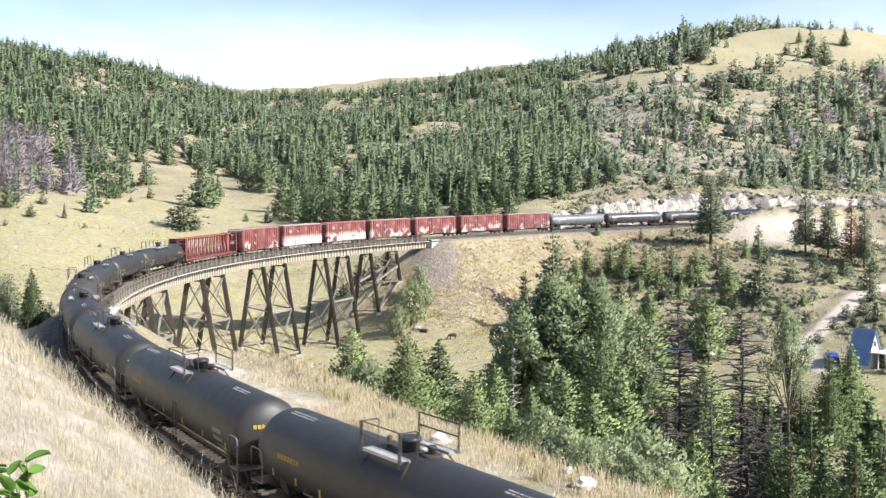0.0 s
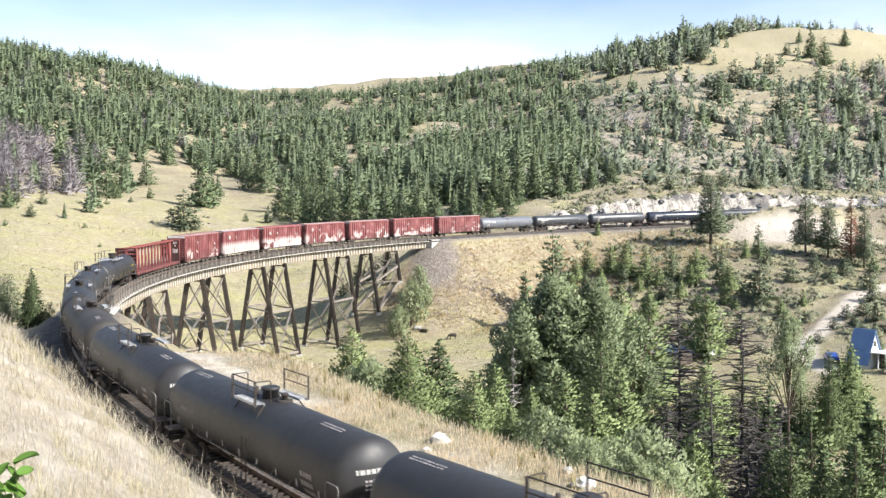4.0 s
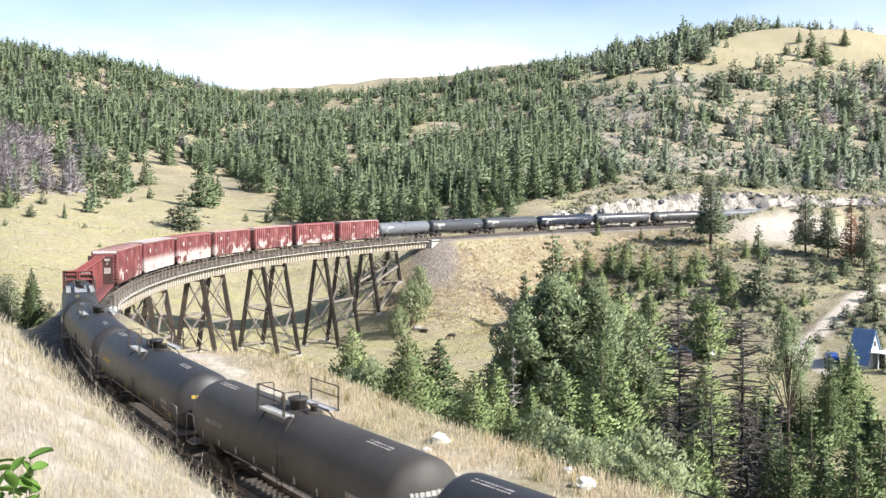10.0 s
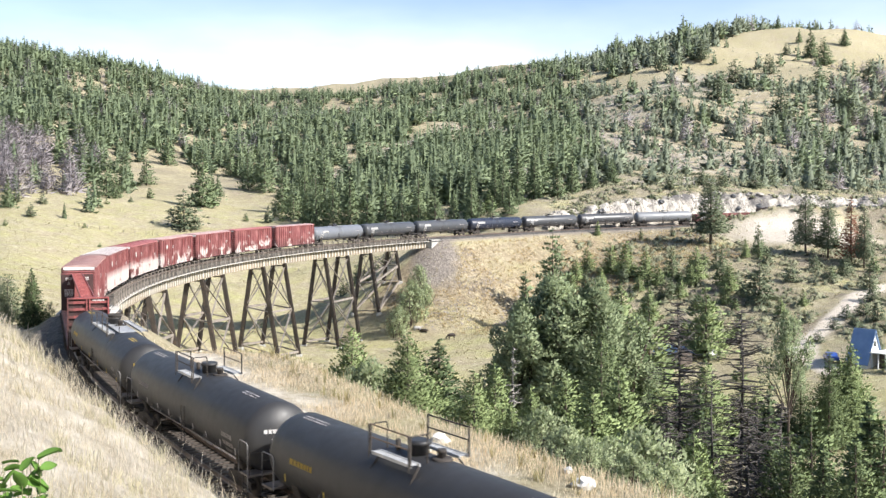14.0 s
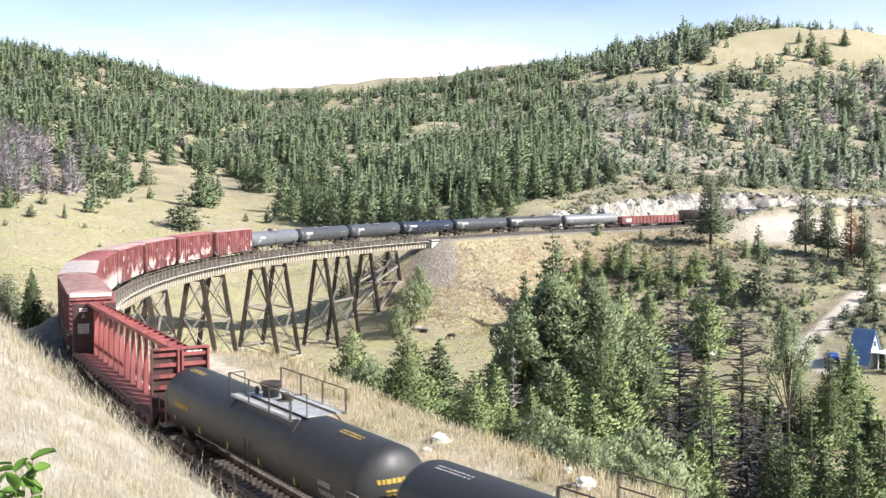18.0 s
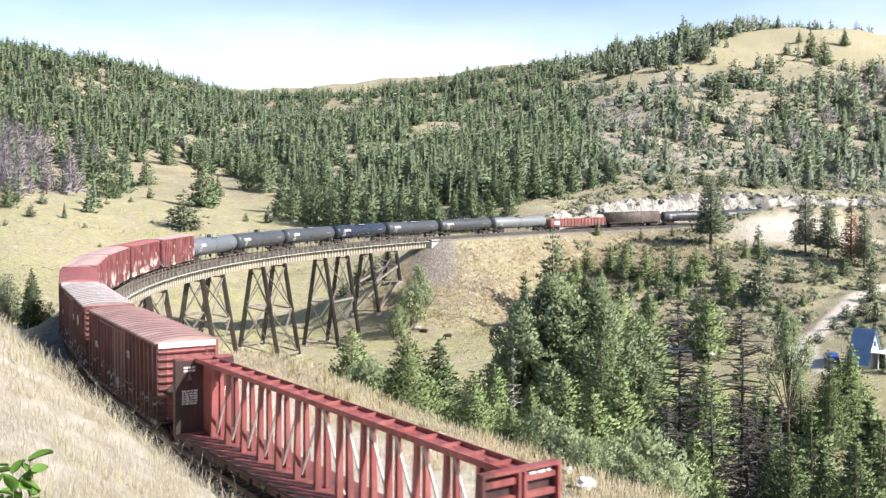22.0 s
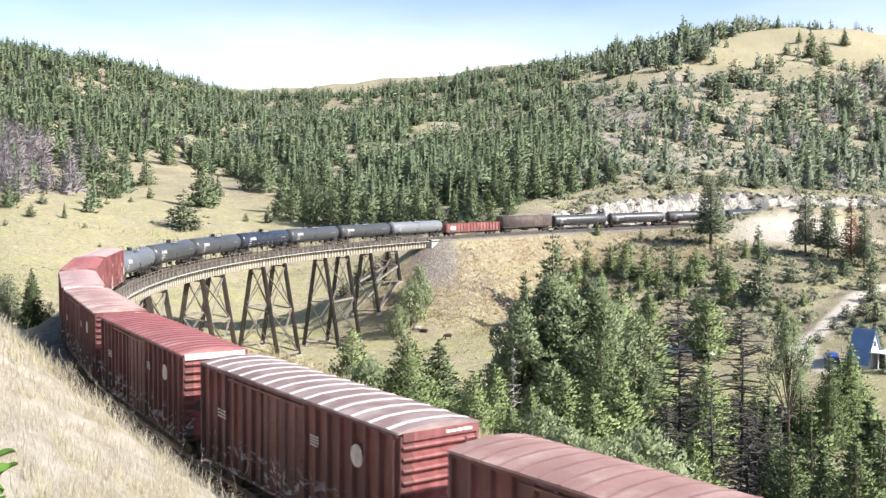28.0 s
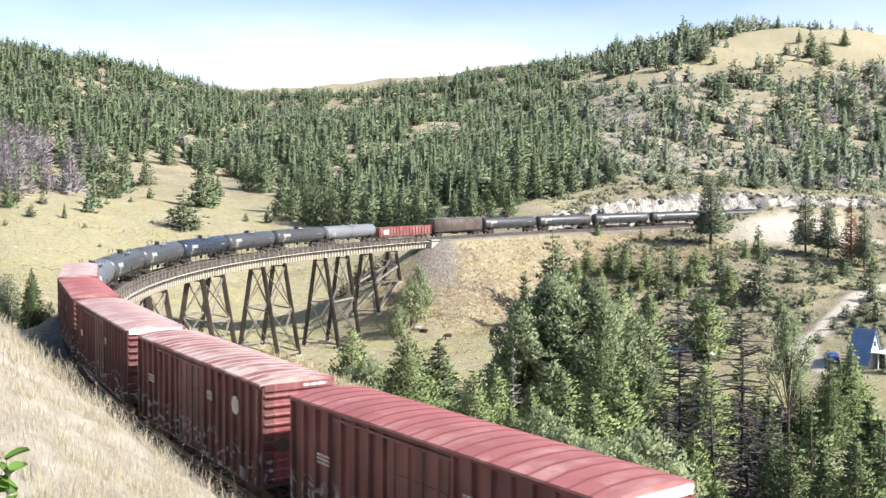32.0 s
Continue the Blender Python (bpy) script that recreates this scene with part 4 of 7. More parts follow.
# ---- centre-beam flat car ----
def centre_beam_car(length):
    half = length / 2
    hb = half - 0.75
    car = empty("centre_beam_flat_car", Matrix(), "empty red centre-beam flat car with end bulkheads", "flat car")
    bm = bmesh.new()
    box(bm, -hb, hb, -0.42, 0.42, 0.62, 1.06)
    for sgn in (1, -1):
        beam(bm, (-hb, sgn * 1.42, 0.95), (hb, sgn * 1.42, 0.95), 0.10, 0.28)
    part("deck_frame", bm, FLAT_RED, car)
    if "riser" not in MESHES:
        rm = bmesh.new()
        vs = [rm.verts.new(p) for y in (-1.42, 1.42) for p in ((-0.44, y, 1.09), (-0.42, y, 1.165), (0.42, y, 1.165), (0.44, y, 1.09))]
        mid = [rm.verts.new(p) for p in ((-0.44, 0, 1.06), (-0.42, 0, 1.125), (0.42, 0, 1.125), (0.44, 0, 1.06))]
        for a, b in ((vs[:4], mid), (mid, vs[4:])):
            for i in range(4):
                rm.faces.new((a[i], a[(i + 1) % 4], b[(i + 1) % 4], b[i]))
        rm.faces.new(vs[:4][::-1])
        rm.faces.new(vs[4:])
        bmesh.ops.recalc_face_normals(rm, faces=rm.faces[:])
        MESHES["riser"] = mesh_of("deck_riser", rm, FLAT_RED)
    bm = bmesh.new()
    for sgn in (1, -1):
        a = [bm.verts.new((x, y, z)) for x in (-hb + 0.3, hb - 0.3) for y, z in ((sgn * 0.3, 1.06), (sgn * 1.40, 1.12))]
        bm.faces.new((a[0], a[1], a[3], a[2]) if sgn < 0 else (a[1], a[0], a[2], a[3]))
    bmesh.ops.solidify(bm, geom=bm.faces[:], thickness=0.03)
    part("deck", bm, FLAT_RED, car)
    for x in np.linspace(-hb + 0.7, hb - 0.7, 24):
        shared("deck_riser", MESHES["riser"], car, Matrix.Translation((x, 0, 0)))
    # bulkheads
    for sgn in (1, -1):
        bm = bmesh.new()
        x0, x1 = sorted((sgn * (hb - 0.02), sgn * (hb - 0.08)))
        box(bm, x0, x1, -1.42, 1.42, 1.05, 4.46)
        part("bulkhead_sheet", bm, BULKHEAD, car, "dark brown bulkhead sheet")
        bm = bmesh.new()
        for y in (-1.38, -0.10, 0.10, 1.38):
            beam(bm, (sgn * (hb + 0.10), y, 1.0), (sgn * (hb + 0.10), y, 4.48), 0.10, 0.26)
        beam(bm, (sgn * (hb + 0.10), -1.43, 4.50), (sgn * (hb + 0.10), 1.43, 4.50), 0.30, 0.10)
        part("bulkhead_post", bm, FLAT_RED, car)
        for z in (1.5, 2.05, 2.6, 3.15, 3.7, 4.2):
            bm = bmesh.new()
            for y0, y1 in ((-1.33, -0.15), (0.15, 1.33)):
                box(bm, min(sgn * hb, sgn * (hb + 0.14)), max(sgn * hb, sgn * (hb + 0.14)), y0, y1, z - 0.09, z + 0.09)
            part("bulkhead_rib", bm, FLAT_RED, car)
        stencil("lettering", car, WHITE_PAINT, sgn * (hb + 0.142) - (0.006 if sgn < 0 else 0), 0.7, 4.33, 0.8, 0.14, 1, "end", 5)
        # solid web next to the bulkhead, with white marks
        bm = bmesh.new()
        xa, xb = sorted((sgn * (hb - 0.1), sgn * (hb - 1.5)))
        box(bm, xa, xb, -0.09, 0.09, 1.1, 4.4)
        part("end_web", bm, FLAT_RED, car)
        if sgn < 0:
            for y in (-0.75, 0.75):
                stencil("lettering", car, WHITE_PAINT, sgn * (hb - 0.084), y, 2.75, 0.75, 0.7, 6, "end", 77)
                stencil("lettering", car, WHITE_PAINT, sgn * (hb - 0.084), y, 4.05, 0.55, 0.3, 2, "end", 78)
            for y in (-1, 1):
                bm = bmesh.new()
                vs = [bm.verts.new((sgn * (hb - 0.086), y * 0.75 + dy, z)) for dy, z in ((-0.15, 3.5), (0.15, 3.5), (0.0, 3.85))]
                bm.faces.new(vs)
                bmesh.ops.solidify(bm, geom=bm.faces[:], thickness=0.004)
                part("emblem", bm, WHITE_PAINT, car)
    # centre truss: paired posts, diagonals, wide top chord with cross ribs
    xs = np.linspace(-hb + 1.5, hb - 1.5, 13)
    for x in xs:
        for sgn in (1, -1):
            bm = bmesh.new()
            a = [(-0.10, 0.10, 1.06), (0.10, 0.10, 1.06), (0.10, 0.36, 1.08), (-0.10, 0.36, 1.08)]
            b = [(-0.09, 0.10, 4.42), (0.09, 0.10, 4.42), (0.09, 0.24, 4.42), (-0.09, 0.24, 4.42)]
            va = [bm.verts.new((x + p[0], sgn * p[1], p[2])) for p in a]
            vb = [bm.verts.new((x + p[0], sgn * p[1], p[2])) for p in b]
            bm.faces.new(va)
            bm.faces.new(vb)
            for i in range(4):
                bm.faces.new((va[i], va[(i + 1) % 4], vb[(i + 1) % 4], vb[i]))
            bmesh.ops.recalc_face_normals(bm, faces=bm.faces[:])
            part("truss_post", bm, FLAT_RED, car)
    for i, (a, b) in enumerate(zip(xs, xs[1:])):
        bm = bmesh.new()
        lo, hi = (a, b) if i < 6 else (b, a)
        beam(bm, (lo, 0, 1.3), (hi, 0, 4.3), 0.08, 0.08)
        part("diagonal", bm, ROD, car, "pale worn diagonal brace")
    bm = bmesh.new()
    box(bm, -hb + 0.05, hb - 0.05, -0.44, 0.44, 4.36, 4.40)
    for sgn in (1, -1):
        beam(bm, (-hb + 0.05, sgn * 0.46, 4.44), (hb - 0.05, sgn * 0.46, 4.44), 0.05, 0.20)
    part("top_chord", bm, FLAT_RED, car)
    for x in np.linspace(-hb + 0.8, hb - 0.8, 18):
        bm = bmesh.new()
        box(bm, x - 0.04, x + 0.04, -0.43, 0.43, 4.40, 4.52)
        part("chord_rib", bm, FLAT_RED, car)
    bm = bmesh.new()
    for sgn in (1, -1):
        for x in np.linspace(-hb + 1, hb - 1, 18):
            box(bm, x - 0.06, x + 0.06, min(sgn * 1.46, sgn * 1.60), max(sgn * 1.46, sgn * 1.60), 0.82, 1.02)
    part("strap_winches", bm, UNDER, car)
    running_gear(car, half)
    return car


def box_part(*lim):
    bm = bmesh.new()
    box(bm, *lim)
    return bm


def gondola(length):
    half = length / 2
    hb = half - 0.7
    car = empty("gondola_car", Matrix(), "faded red gondola car with ribbed sides", "gondola car")
    for sgn in (1, -1):
        part("side", box_part(-hb, hb, min(1.36 * sgn, 1.42 * sgn), max(1.36 * sgn, 1.42 * sgn), 1.0, 3.05), GONDOLA_RED, car)
        part("end_wall", box_part(min(sgn * hb, sgn * (hb - 0.06)), max(sgn * hb, sgn * (hb - 0.06)), -1.36, 1.36, 1.0, 3.05), GONDOLA_RED, car)
        bm = bmesh.new()
        beam(bm, (-hb, 1.42 * sgn, 3.08), (hb, 1.42 * sgn, 3.08), 0.20, 0.14)
        part("top_rail", bm, GONDOLA_RED, car)
        bm = bmesh.new()
        beam(bm, (-hb, 1.42 * sgn, 1.02), (hb, 1.42 * sgn, 1.02), 0.20, 0.18)
        part("bottom_rail", bm, GONDOLA_RED, car)
    part("floor", box_part(-hb, hb, -1.30, 1.30, 1.0, 1.08), GONDOLA_RED, car)
    bm = bmesh.new()
    box(bm, -0.09, 0.09, 0, 0.16, 1.06, 3.02)
    me = mesh_of("side_rib", bm, GONDOLA_RED)
    for sgn in (1, -1):
        for x in np.linspace(-hb + 0.3, hb - 0.3, 17):
            shared("side_rib", me, car, Matrix.Translation((x, 1.42 * sgn, 0)) @ (Matrix() if sgn > 0 else Matrix.Rotation(math.pi, 4, "Z")))
        bm = bmesh.new()
        box(bm, hb - 3.2, hb - 1.4, min(1.43 * sgn, 1.585 * sgn), max(1.43 * sgn, 1.585 * sgn), 1.5, 2.5)
        part("repaint_patch", bm, WHITE_PAINT, car, "pale patch of worn paint")
    bm = bmesh.new()
    box(bm, -hb, hb, -0.4, 0.4, 0.65, 0.99)
    part("underframe", bm, UNDER, car)
    running_gear(car, half)
    return car


def hopper(length):
    half = length / 2
    hb = half - 0.8
    car = empty("covered_hopper_car", Matrix(), "weathered brown covered hopper car", "hopper car")
    bm = bmesh.new()
    ring = [(-1.45, 1.5), (-1.55, 2.6), (-1.50, 4.0), (-1.1, 4.45), (0, 4.55), (1.1, 4.45), (1.50, 4.0), (1.55, 2.6), (1.45, 1.5)]
    a = [bm.verts.new((-hb, y, z)) for y, z in ring]
    b = [bm.verts.new((hb, y, z)) for y, z in ring]
    for i in range(8):
        bm.faces.new((a[i], a[i + 1], b[i + 1], b[i])).smooth = True
    bm.faces.new(a)
    bm.faces.new(b)
    bmesh.ops.recalc_face_normals(bm, faces=bm.faces[:])
    part("body", bm, HOPPER_BROWN, car)
    for x in np.linspace(-hb + 2.6, hb - 2.6, 3):
        bm = bmesh.new()
        top = [bm.verts.new((x + dx, dy, 1.5)) for dx, dy in ((-2.4, -1.4), (2.4, -1.4), (2.4, 1.4), (-2.4, 1.4))]
        low = [bm.verts.new((x + dx, dy, 0.45)) for dx, dy in ((-0.45, -0.5), (0.45, -0.5), (0.45, 0.5), (-0.45, 0.5))]
        bm.faces.new(low[::-1])
        for i in range(4):
            bm.faces.new((low[i], low[(i + 1) % 4], top[(i + 1) % 4], top[i]))
        part("discharge_chute", bm, HOPPER_BROWN, car)
        bm = bmesh.new()
        turned(bm, [(4.5, 0.4), (4.66, 0.4), (4.7, 0.3)], "z", 16, (x, 0, 0))
        part("hatch", bm, HOPPER_BROWN, car)
    bm = bmesh.new()
    box(bm, -hb, hb, -0.55, -0.5, 4.62, 4.66)
    box(bm, -hb, hb, 0.5, 0.55, 4.62, 4.66)
    part("roof_walk", bm, GRATE, car)
    bm = bmesh.new()
    box(bm, -half + 0.7, half - 0.7, -0.3, 0.3, 0.75, 1.1)
    for sgn in (1, -1):
        beam(bm, (-half + 0.8, sgn * 1.42, 1.4), (half - 0.8, sgn * 1.42, 1.4), 0.1, 0.3)
    part("underframe", bm, UNDER, car)
    running_gear(car, half)
    return car


# ---- the order of the train; s of each car's front coupler at the start of the clip ----
MOVERS = []
mark = 7 * 17.6 - 0.75
SPUN = []
for k in range(7):
    MOVERS.append((boxcar(k), mark - 0.7, 17.6))
    mark -= 17.6
SPUN += WHEELS
rear_looks = [(TANK_PALE, "white", "pale grey tank car with a white panel"), (TANK_MID, "white", "dusty grey tank car with a white panel"),
              (TANK_MID, "white", "dusty grey tank car with a white panel"), (TANK_SKY_TINT, "white", "glossy black tank car with reflected sky blue in its paint and white stencils"), (TANK_MID, "white", "dusty grey tank car with a white panel"),
              (TANK_GREY, "white", "dusty black tank car with white stencils"), (TANK_LIGHT, "white", "light grey tank car")]
for k in range(7):
    MOVERS.append((tank_car(20 + k, 20.35, rear_looks[k][0], rear_looks[k][1], looks=rear_looks[k][2]), mark, 20.35))
    mark -= 20.35
MOVERS.append((gondola(21.4), mark, 21.4))
mark -= 21.4
MOVERS.append((hopper(19.5), mark, 19.5))
mark -= 19.5
for k in range(5):
    MOVERS.append((tank_car(30 + k, 20.35, TANK_GREY, "white", looks="dusty black tank car on the hillside track"), mark, 20.35))
    mark -= 20.35
first = len(WHEELS)
mark = 7 * 17.6 - 0.75 + 24.0
MOVERS.append((centre_beam_car(24.0), mark, 24.0))
lead = [(20.05, TANK_PAINT, "yellow", True), (17.75, TANK_PAINT, "white", False), (18.1, TANK_PAINT, "yellow", False), (18.0, TANK_BROWN, "white", False), (17.9, TANK_PAINT, "white", False),
        (18.0, TANK_PAINT, "white", False), (18.1, TANK_PAINT, "yellow", False), (18.1, TANK_PAINT, "yellow", False), (18.1, TANK_PAINT, "white", False)]
for k, (length, paint, marks, long_platform) in enumerate(lead):
    mark += length
    looks = "black tank car with a long railed top platform" if long_platform else f"black tank car with {marks} stencils and a railed manway"
    MOVERS.append((tank_car(k, length, paint, marks, long_platform, looks), mark, length))
SPUN += WHEELS[first:]
# ---- the curved steel trestle ----
def bridge_steel():
    n = Nodes("weathered_bridge_steel")
    col = n.mix(n.noise(0.35, 5.0), (0.048, 0.039, 0.033), (0.088, 0.070, 0.057))
    col = n.mix(n.noise(2.2, 8.0, 0.7, lo=0.55, hi=0.7), col, (0.17, 0.11, 0.07))
    return n.done(col, 0.75, 0.0, 0.4)


def girder_paint():
    n = Nodes("faded_girder_paint")
    c = n.coords()
    # tan darkened with the shade of the panels between the stiffeners
    col = n.mix(n.noise(0.5, 5.0), (0.19, 0.16, 0.12), (0.33, 0.275, 0.20))
    col = n.mix(n.noise(2.5, 7.0, 0.7, vec=n.scaled(c, 1, 1, 0.15), lo=0.45, hi=0.66), col, (0.20, 0.145, 0.09))
    return n.done(col, 0.8, 0.0, 0.3)


STEEL, GIRDER = bridge_steel(), girder_paint()
DECK_TIE = varied("grey_deck_tie", (0.13, 0.115, 0.10), (0.26, 0.235, 0.205), 0.9, 0.9, fine=0.5, per_piece=0.6)
LEDGE = varied("pale_deck_edge", (0.44, 0.415, 0.38), (0.62, 0.59, 0.54), 0.6, 0.8, fine=0.4)
# paler than the legs: sunlight on braces and struts is in the colour
BRACE = varied("sunlit_brace", (0.20, 0.17, 0.145), (0.34, 0.295, 0.25), 0.8, 0.7, fine=0.4)
CONCRETE = varied("old_concrete", (0.44, 0.42, 0.39), (0.60, 0.58, 0.54), 0.5, 0.9, fine=0.4, bump=0.02)
bridge = empty("trestle_bridge", Matrix(), "curved steel railway trestle with tan plate girders on dark towers", "bridge")
BENTS = [58.0, 68.0, 77.2, 86.1, 102.8, 111.8, 129.4, 138.7, 157.0, 166.0, 184.0, 193.0]
ends = [BRIDGE_A + 0.6] + BENTS + [BRIDGE_B - 0.6]
G_U, G_TOP, G_LOW = 1.25, -0.95, -2.55
bm = bmesh.new()
box(bm, -0.17, 0.17, -0.26, 0.26, G_LOW, G_TOP)
# stiffeners paler than their girder: sunlight on them is put into the colour
STIFFENER = mesh_of("stiffener", bm, varied("lit_stiffener", (0.40, 0.365, 0.31), (0.58, 0.545, 0.485), 0.8, 0.8, fine=0.4, dirt=(0.24, 0.17, 0.11)))
for s0, s1 in zip(ends, ends[1:]):
    for u in (-G_U, G_U):
        bm = bmesh.new()
        a, b = s0 + 0.08, s1 - 0.08
        swept(bm, a, b, [(u - 0.015, G_LOW), (u - 0.015, G_TOP), (u + 0.015, G_TOP), (u + 0.015, G_LOW)], 9.0)
        swept(bm, a, b, [(u - 0.22, G_LOW - 0.05), (u - 0.22, G_LOW), (u + 0.22, G_LOW), (u + 0.22, G_LOW - 0.05)], 9.0)
        swept(bm, a, b, [(u - 0.22, G_TOP), (u - 0.22, G_TOP + 0.06), (u + 0.22, G_TOP + 0.06), (u + 0.22, G_TOP)], 9.0)
        girder = part("girder", bm, GIRDER, bridge, "tan plate girder")
        n = max(2, int((b - a) / (1.1 if u < 0 else 2.2)))
        for s in np.linspace(a + 0.1, b - 0.1, n + 1):
            shared("stiffener", STIFFENER, girder, on_track(s) @ Matrix.Translation((0, -u, 0)))
    bm = bmesh.new()
    for s in np.linspace(s0 + 0.5, s1 - 0.5, max(2, int((s1 - s0) / 2.5))):
        beam(bm, track(s, -G_U, G_LOW + 0.1), track(s, G_U, G_TOP - 0.1), 0.10)
        beam(bm, track(s, G_U, G_LOW + 0.1), track(s, -G_U, G_TOP - 0.1), 0.10)
    part("cross_frames", bm, STEEL, bridge)

# towers: battered legs, horizontal struts, crossed braces on every face, stone footings
FOOT = {}
for i, s in enumerate(BENTS):
    for side in (-1, 1):
        h = -17.0
        for _ in range(4):
            u = side * (G_U + 0.02 + (G_LOW - h) * 0.165)
            p = track(s, u)
            h = ground_z(p.x, p.y) - float(np.interp(s, S, TZ))
        h = min(h, G_LOW - 1.2)
        FOOT[i, side] = (u, h + 0.35)
        bm = bmesh.new()
        top, low = track(s, side * G_U, G_LOW - 0.05), track(s, u, h + 0.3)
        tang = Vector((math.cos(heading(s)), math.sin(heading(s)), 0))
        for off in (-0.23, 0.23):
            beam(bm, top + tang * off, low + tang * off, 0.11, 0.70, tang.cross(Vector((0, 0, 1))))
        beam(bm, top, low, 0.44, 0.06, tang.cross(Vector((0, 0, 1))))
        part("tower_leg", bm, STEEL, bridge, "dark riveted steel leg")
        bm = bmesh.new()
        f = track(s, u, h)
        box(bm, f.x - 0.6, f.x + 0.6, f.y - 0.6, f.y + 0.6, f.z - 1.2, f.z + 0.32)
        bevelled(bm, 0.06)
        part("footing", bm, CONCRETE, bridge, "pale concrete footing")


def leg_at(i, side, f):
    """A point on a tower leg, f from the top (0) to the foot (1)."""
    u, h = FOOT[i, side]
    return track(BENTS[i], side * G_U + (u - side * G_U) * f, G_LOW + (h - G_LOW) * f)


def brace(a, b, w):
    bm = bmesh.new()
    beam(bm, a, b, w, 0.07)
    part("brace", bm, BRACE, bridge)


for i in range(len(BENTS)):
    deep = -min(FOOT[i, -1][1], FOOT[i, 1][1]) > 9
    levels = [0.03, 0.50, 0.97] if deep else [0.03, 0.95]
    for a, b in zip(levels, levels[1:]):
        brace(leg_at(i, -1, a), leg_at(i, 1, b), 0.28)
        brace(leg_at(i, 1, a), leg_at(i, -1, b), 0.28)
    for f in levels:
        bm = bmesh.new()
        beam(bm, leg_at(i, -1, f), leg_at(i, 1, f), 0.20, 0.24)
        part("strut", bm, BRACE, bridge)
for i in range(0, len(BENTS), 2):
    for side in (-1, 1):
        deep = -min(FOOT[i, side][1], FOOT[i + 1, side][1]) > 9
        levels = [0.03, 0.50, 0.97] if deep else [0.03, 0.95]
        for a, b in zip(levels, levels[1:]):
            brace(leg_at(i, side, a), leg_at(i + 1, side, b), 0.29)
            brace(leg_at(i + 1, side, a), leg_at(i, side, b), 0.29)
        for f in levels[1:]:
            bm = bmesh.new()
            beam(bm, leg_at(i, side, f), leg_at(i + 1, side, f), 0.34, 0.38)
            part("strut", bm, BRACE, bridge)

# deck: deep ties, guard timbers, edge ledge, walkway rail
bm = bmesh.new()
box(bm, -0.15, 0.15, -1.95, 1.95, -0.88, -0.185)
deck_tie = mesh_of("deck_tie", bm, DECK_TIE)
for s in np.arange(BRIDGE_A + 0.2, BRIDGE_B - 0.2, 0.53):
    shared("deck_tie", deck_tie, bridge, on_track(s))
for side in (-1, 1):
    bm = bmesh.new()
    swept(bm, BRIDGE_A, BRIDGE_B, [(side * 1.75, -0.18), (side * 1.75, 0.02), (side * 1.95, 0.02), (side * 1.95, -0.18)], 4.0)
    part("guard_timber", bm, TIE_WOOD, bridge)
    bm = bmesh.new()
    swept(bm, BRIDGE_A, BRIDGE_B, [(side * 1.62, -1.0), (side * 1.62, -0.90), (side * 2.35, -0.90), (side * 2.35, -1.0)], 4.0)
    part("deck_ledge", bm, LEDGE, bridge, "pale walkway ledge")
    for h in (0.35, 0.80):
        bm = bmesh.new()
        tube(bm, [track(s, side * 2.3, h) for s in np.linspace(BRIDGE_A, BRIDGE_B, 50)], 0.022, 5)
        part("hand_rail", bm, BRACE, bridge)
    bm = bmesh.new()
    beam(bm, (0, 0, -0.95), (0, 0, 0.84), 0.11)
    me = mesh_of("rail_post", bm, BRACE)
    for s in np.arange(BRIDGE_A + 0.5, BRIDGE_B, 2.1):
        shared("rail_post", me, bridge, on_track(s) @ Matrix.Translation((0, -side * 2.3, 0)))
# abutments
for s, way in ((BRIDGE_A, -1), (BRIDGE_B, 1)):
    bm = bmesh.new()
    m = on_track(s)
    x0, x1 = sorted((0.1 * way, 3.2 * way))
    box(bm, x0, x1, -2.2, 2.2, -4.5, -0.45, m)
    for y0, y1 in ((-2.9, -2.2), (2.2, 2.9)):
        vs = box(bm, x0, x1, y0, y1, -4.5, -0.55)
        bmesh.ops.transform(bm, matrix=m, verts=vs)
        vs2 = [bm.verts.new(m @ Vector(p)) for p in ((x1 if way > 0 else x0, y0, -0.6), (x1 if way > 0 else x0, y1, -0.6), ((x1 if way > 0 else x0) + way * 3.0, y1, -0.7), ((x1 if way > 0 else x0) + way * 3.0, y0, -0.7),
                (x1 if way > 0 else x0, y0, -3.0), (x1 if way > 0 else x0, y1, -3.0), ((x1 if way > 0 else x0) + way * 3.0, y1, -1.6), ((x1 if way > 0 else x0) + way * 3.0, y0, -1.6))]
        for f in ((0, 1, 2, 3), (7, 6, 5, 4), (0, 4, 5, 1), (1, 5, 6, 2), (2, 6, 7, 3), (3, 7, 4, 0)):
            bm.faces.new([vs2[k] for k in f])
    bmesh.ops.recalc_face_normals(bm, faces=bm.faces[:])
    part("abutment", bm, CONCRETE, bridge, "pale concrete abutment")
# ---- plants ----
def leaf_arrays(name, v, f, material, way):
    """Leaf faces that take the light as the crown's rounded outside does."""
    way = way / (np.linalg.norm(way, axis=1, keepdims=True) + 1e-9)
    g = np.cross(v[f[:, 1]] - v[f[:, 0]], v[f[:, 2]] - v[f[:, 0]])
    f = np.where(((g * way[f[:, 0]]).sum(1) < 0)[:, None], f[:, [0, 2, 1]], f)
    me = mesh_arrays(name, v, f, material, True)
    me.normals_split_custom_set_from_vertices(way.tolist())
    return me


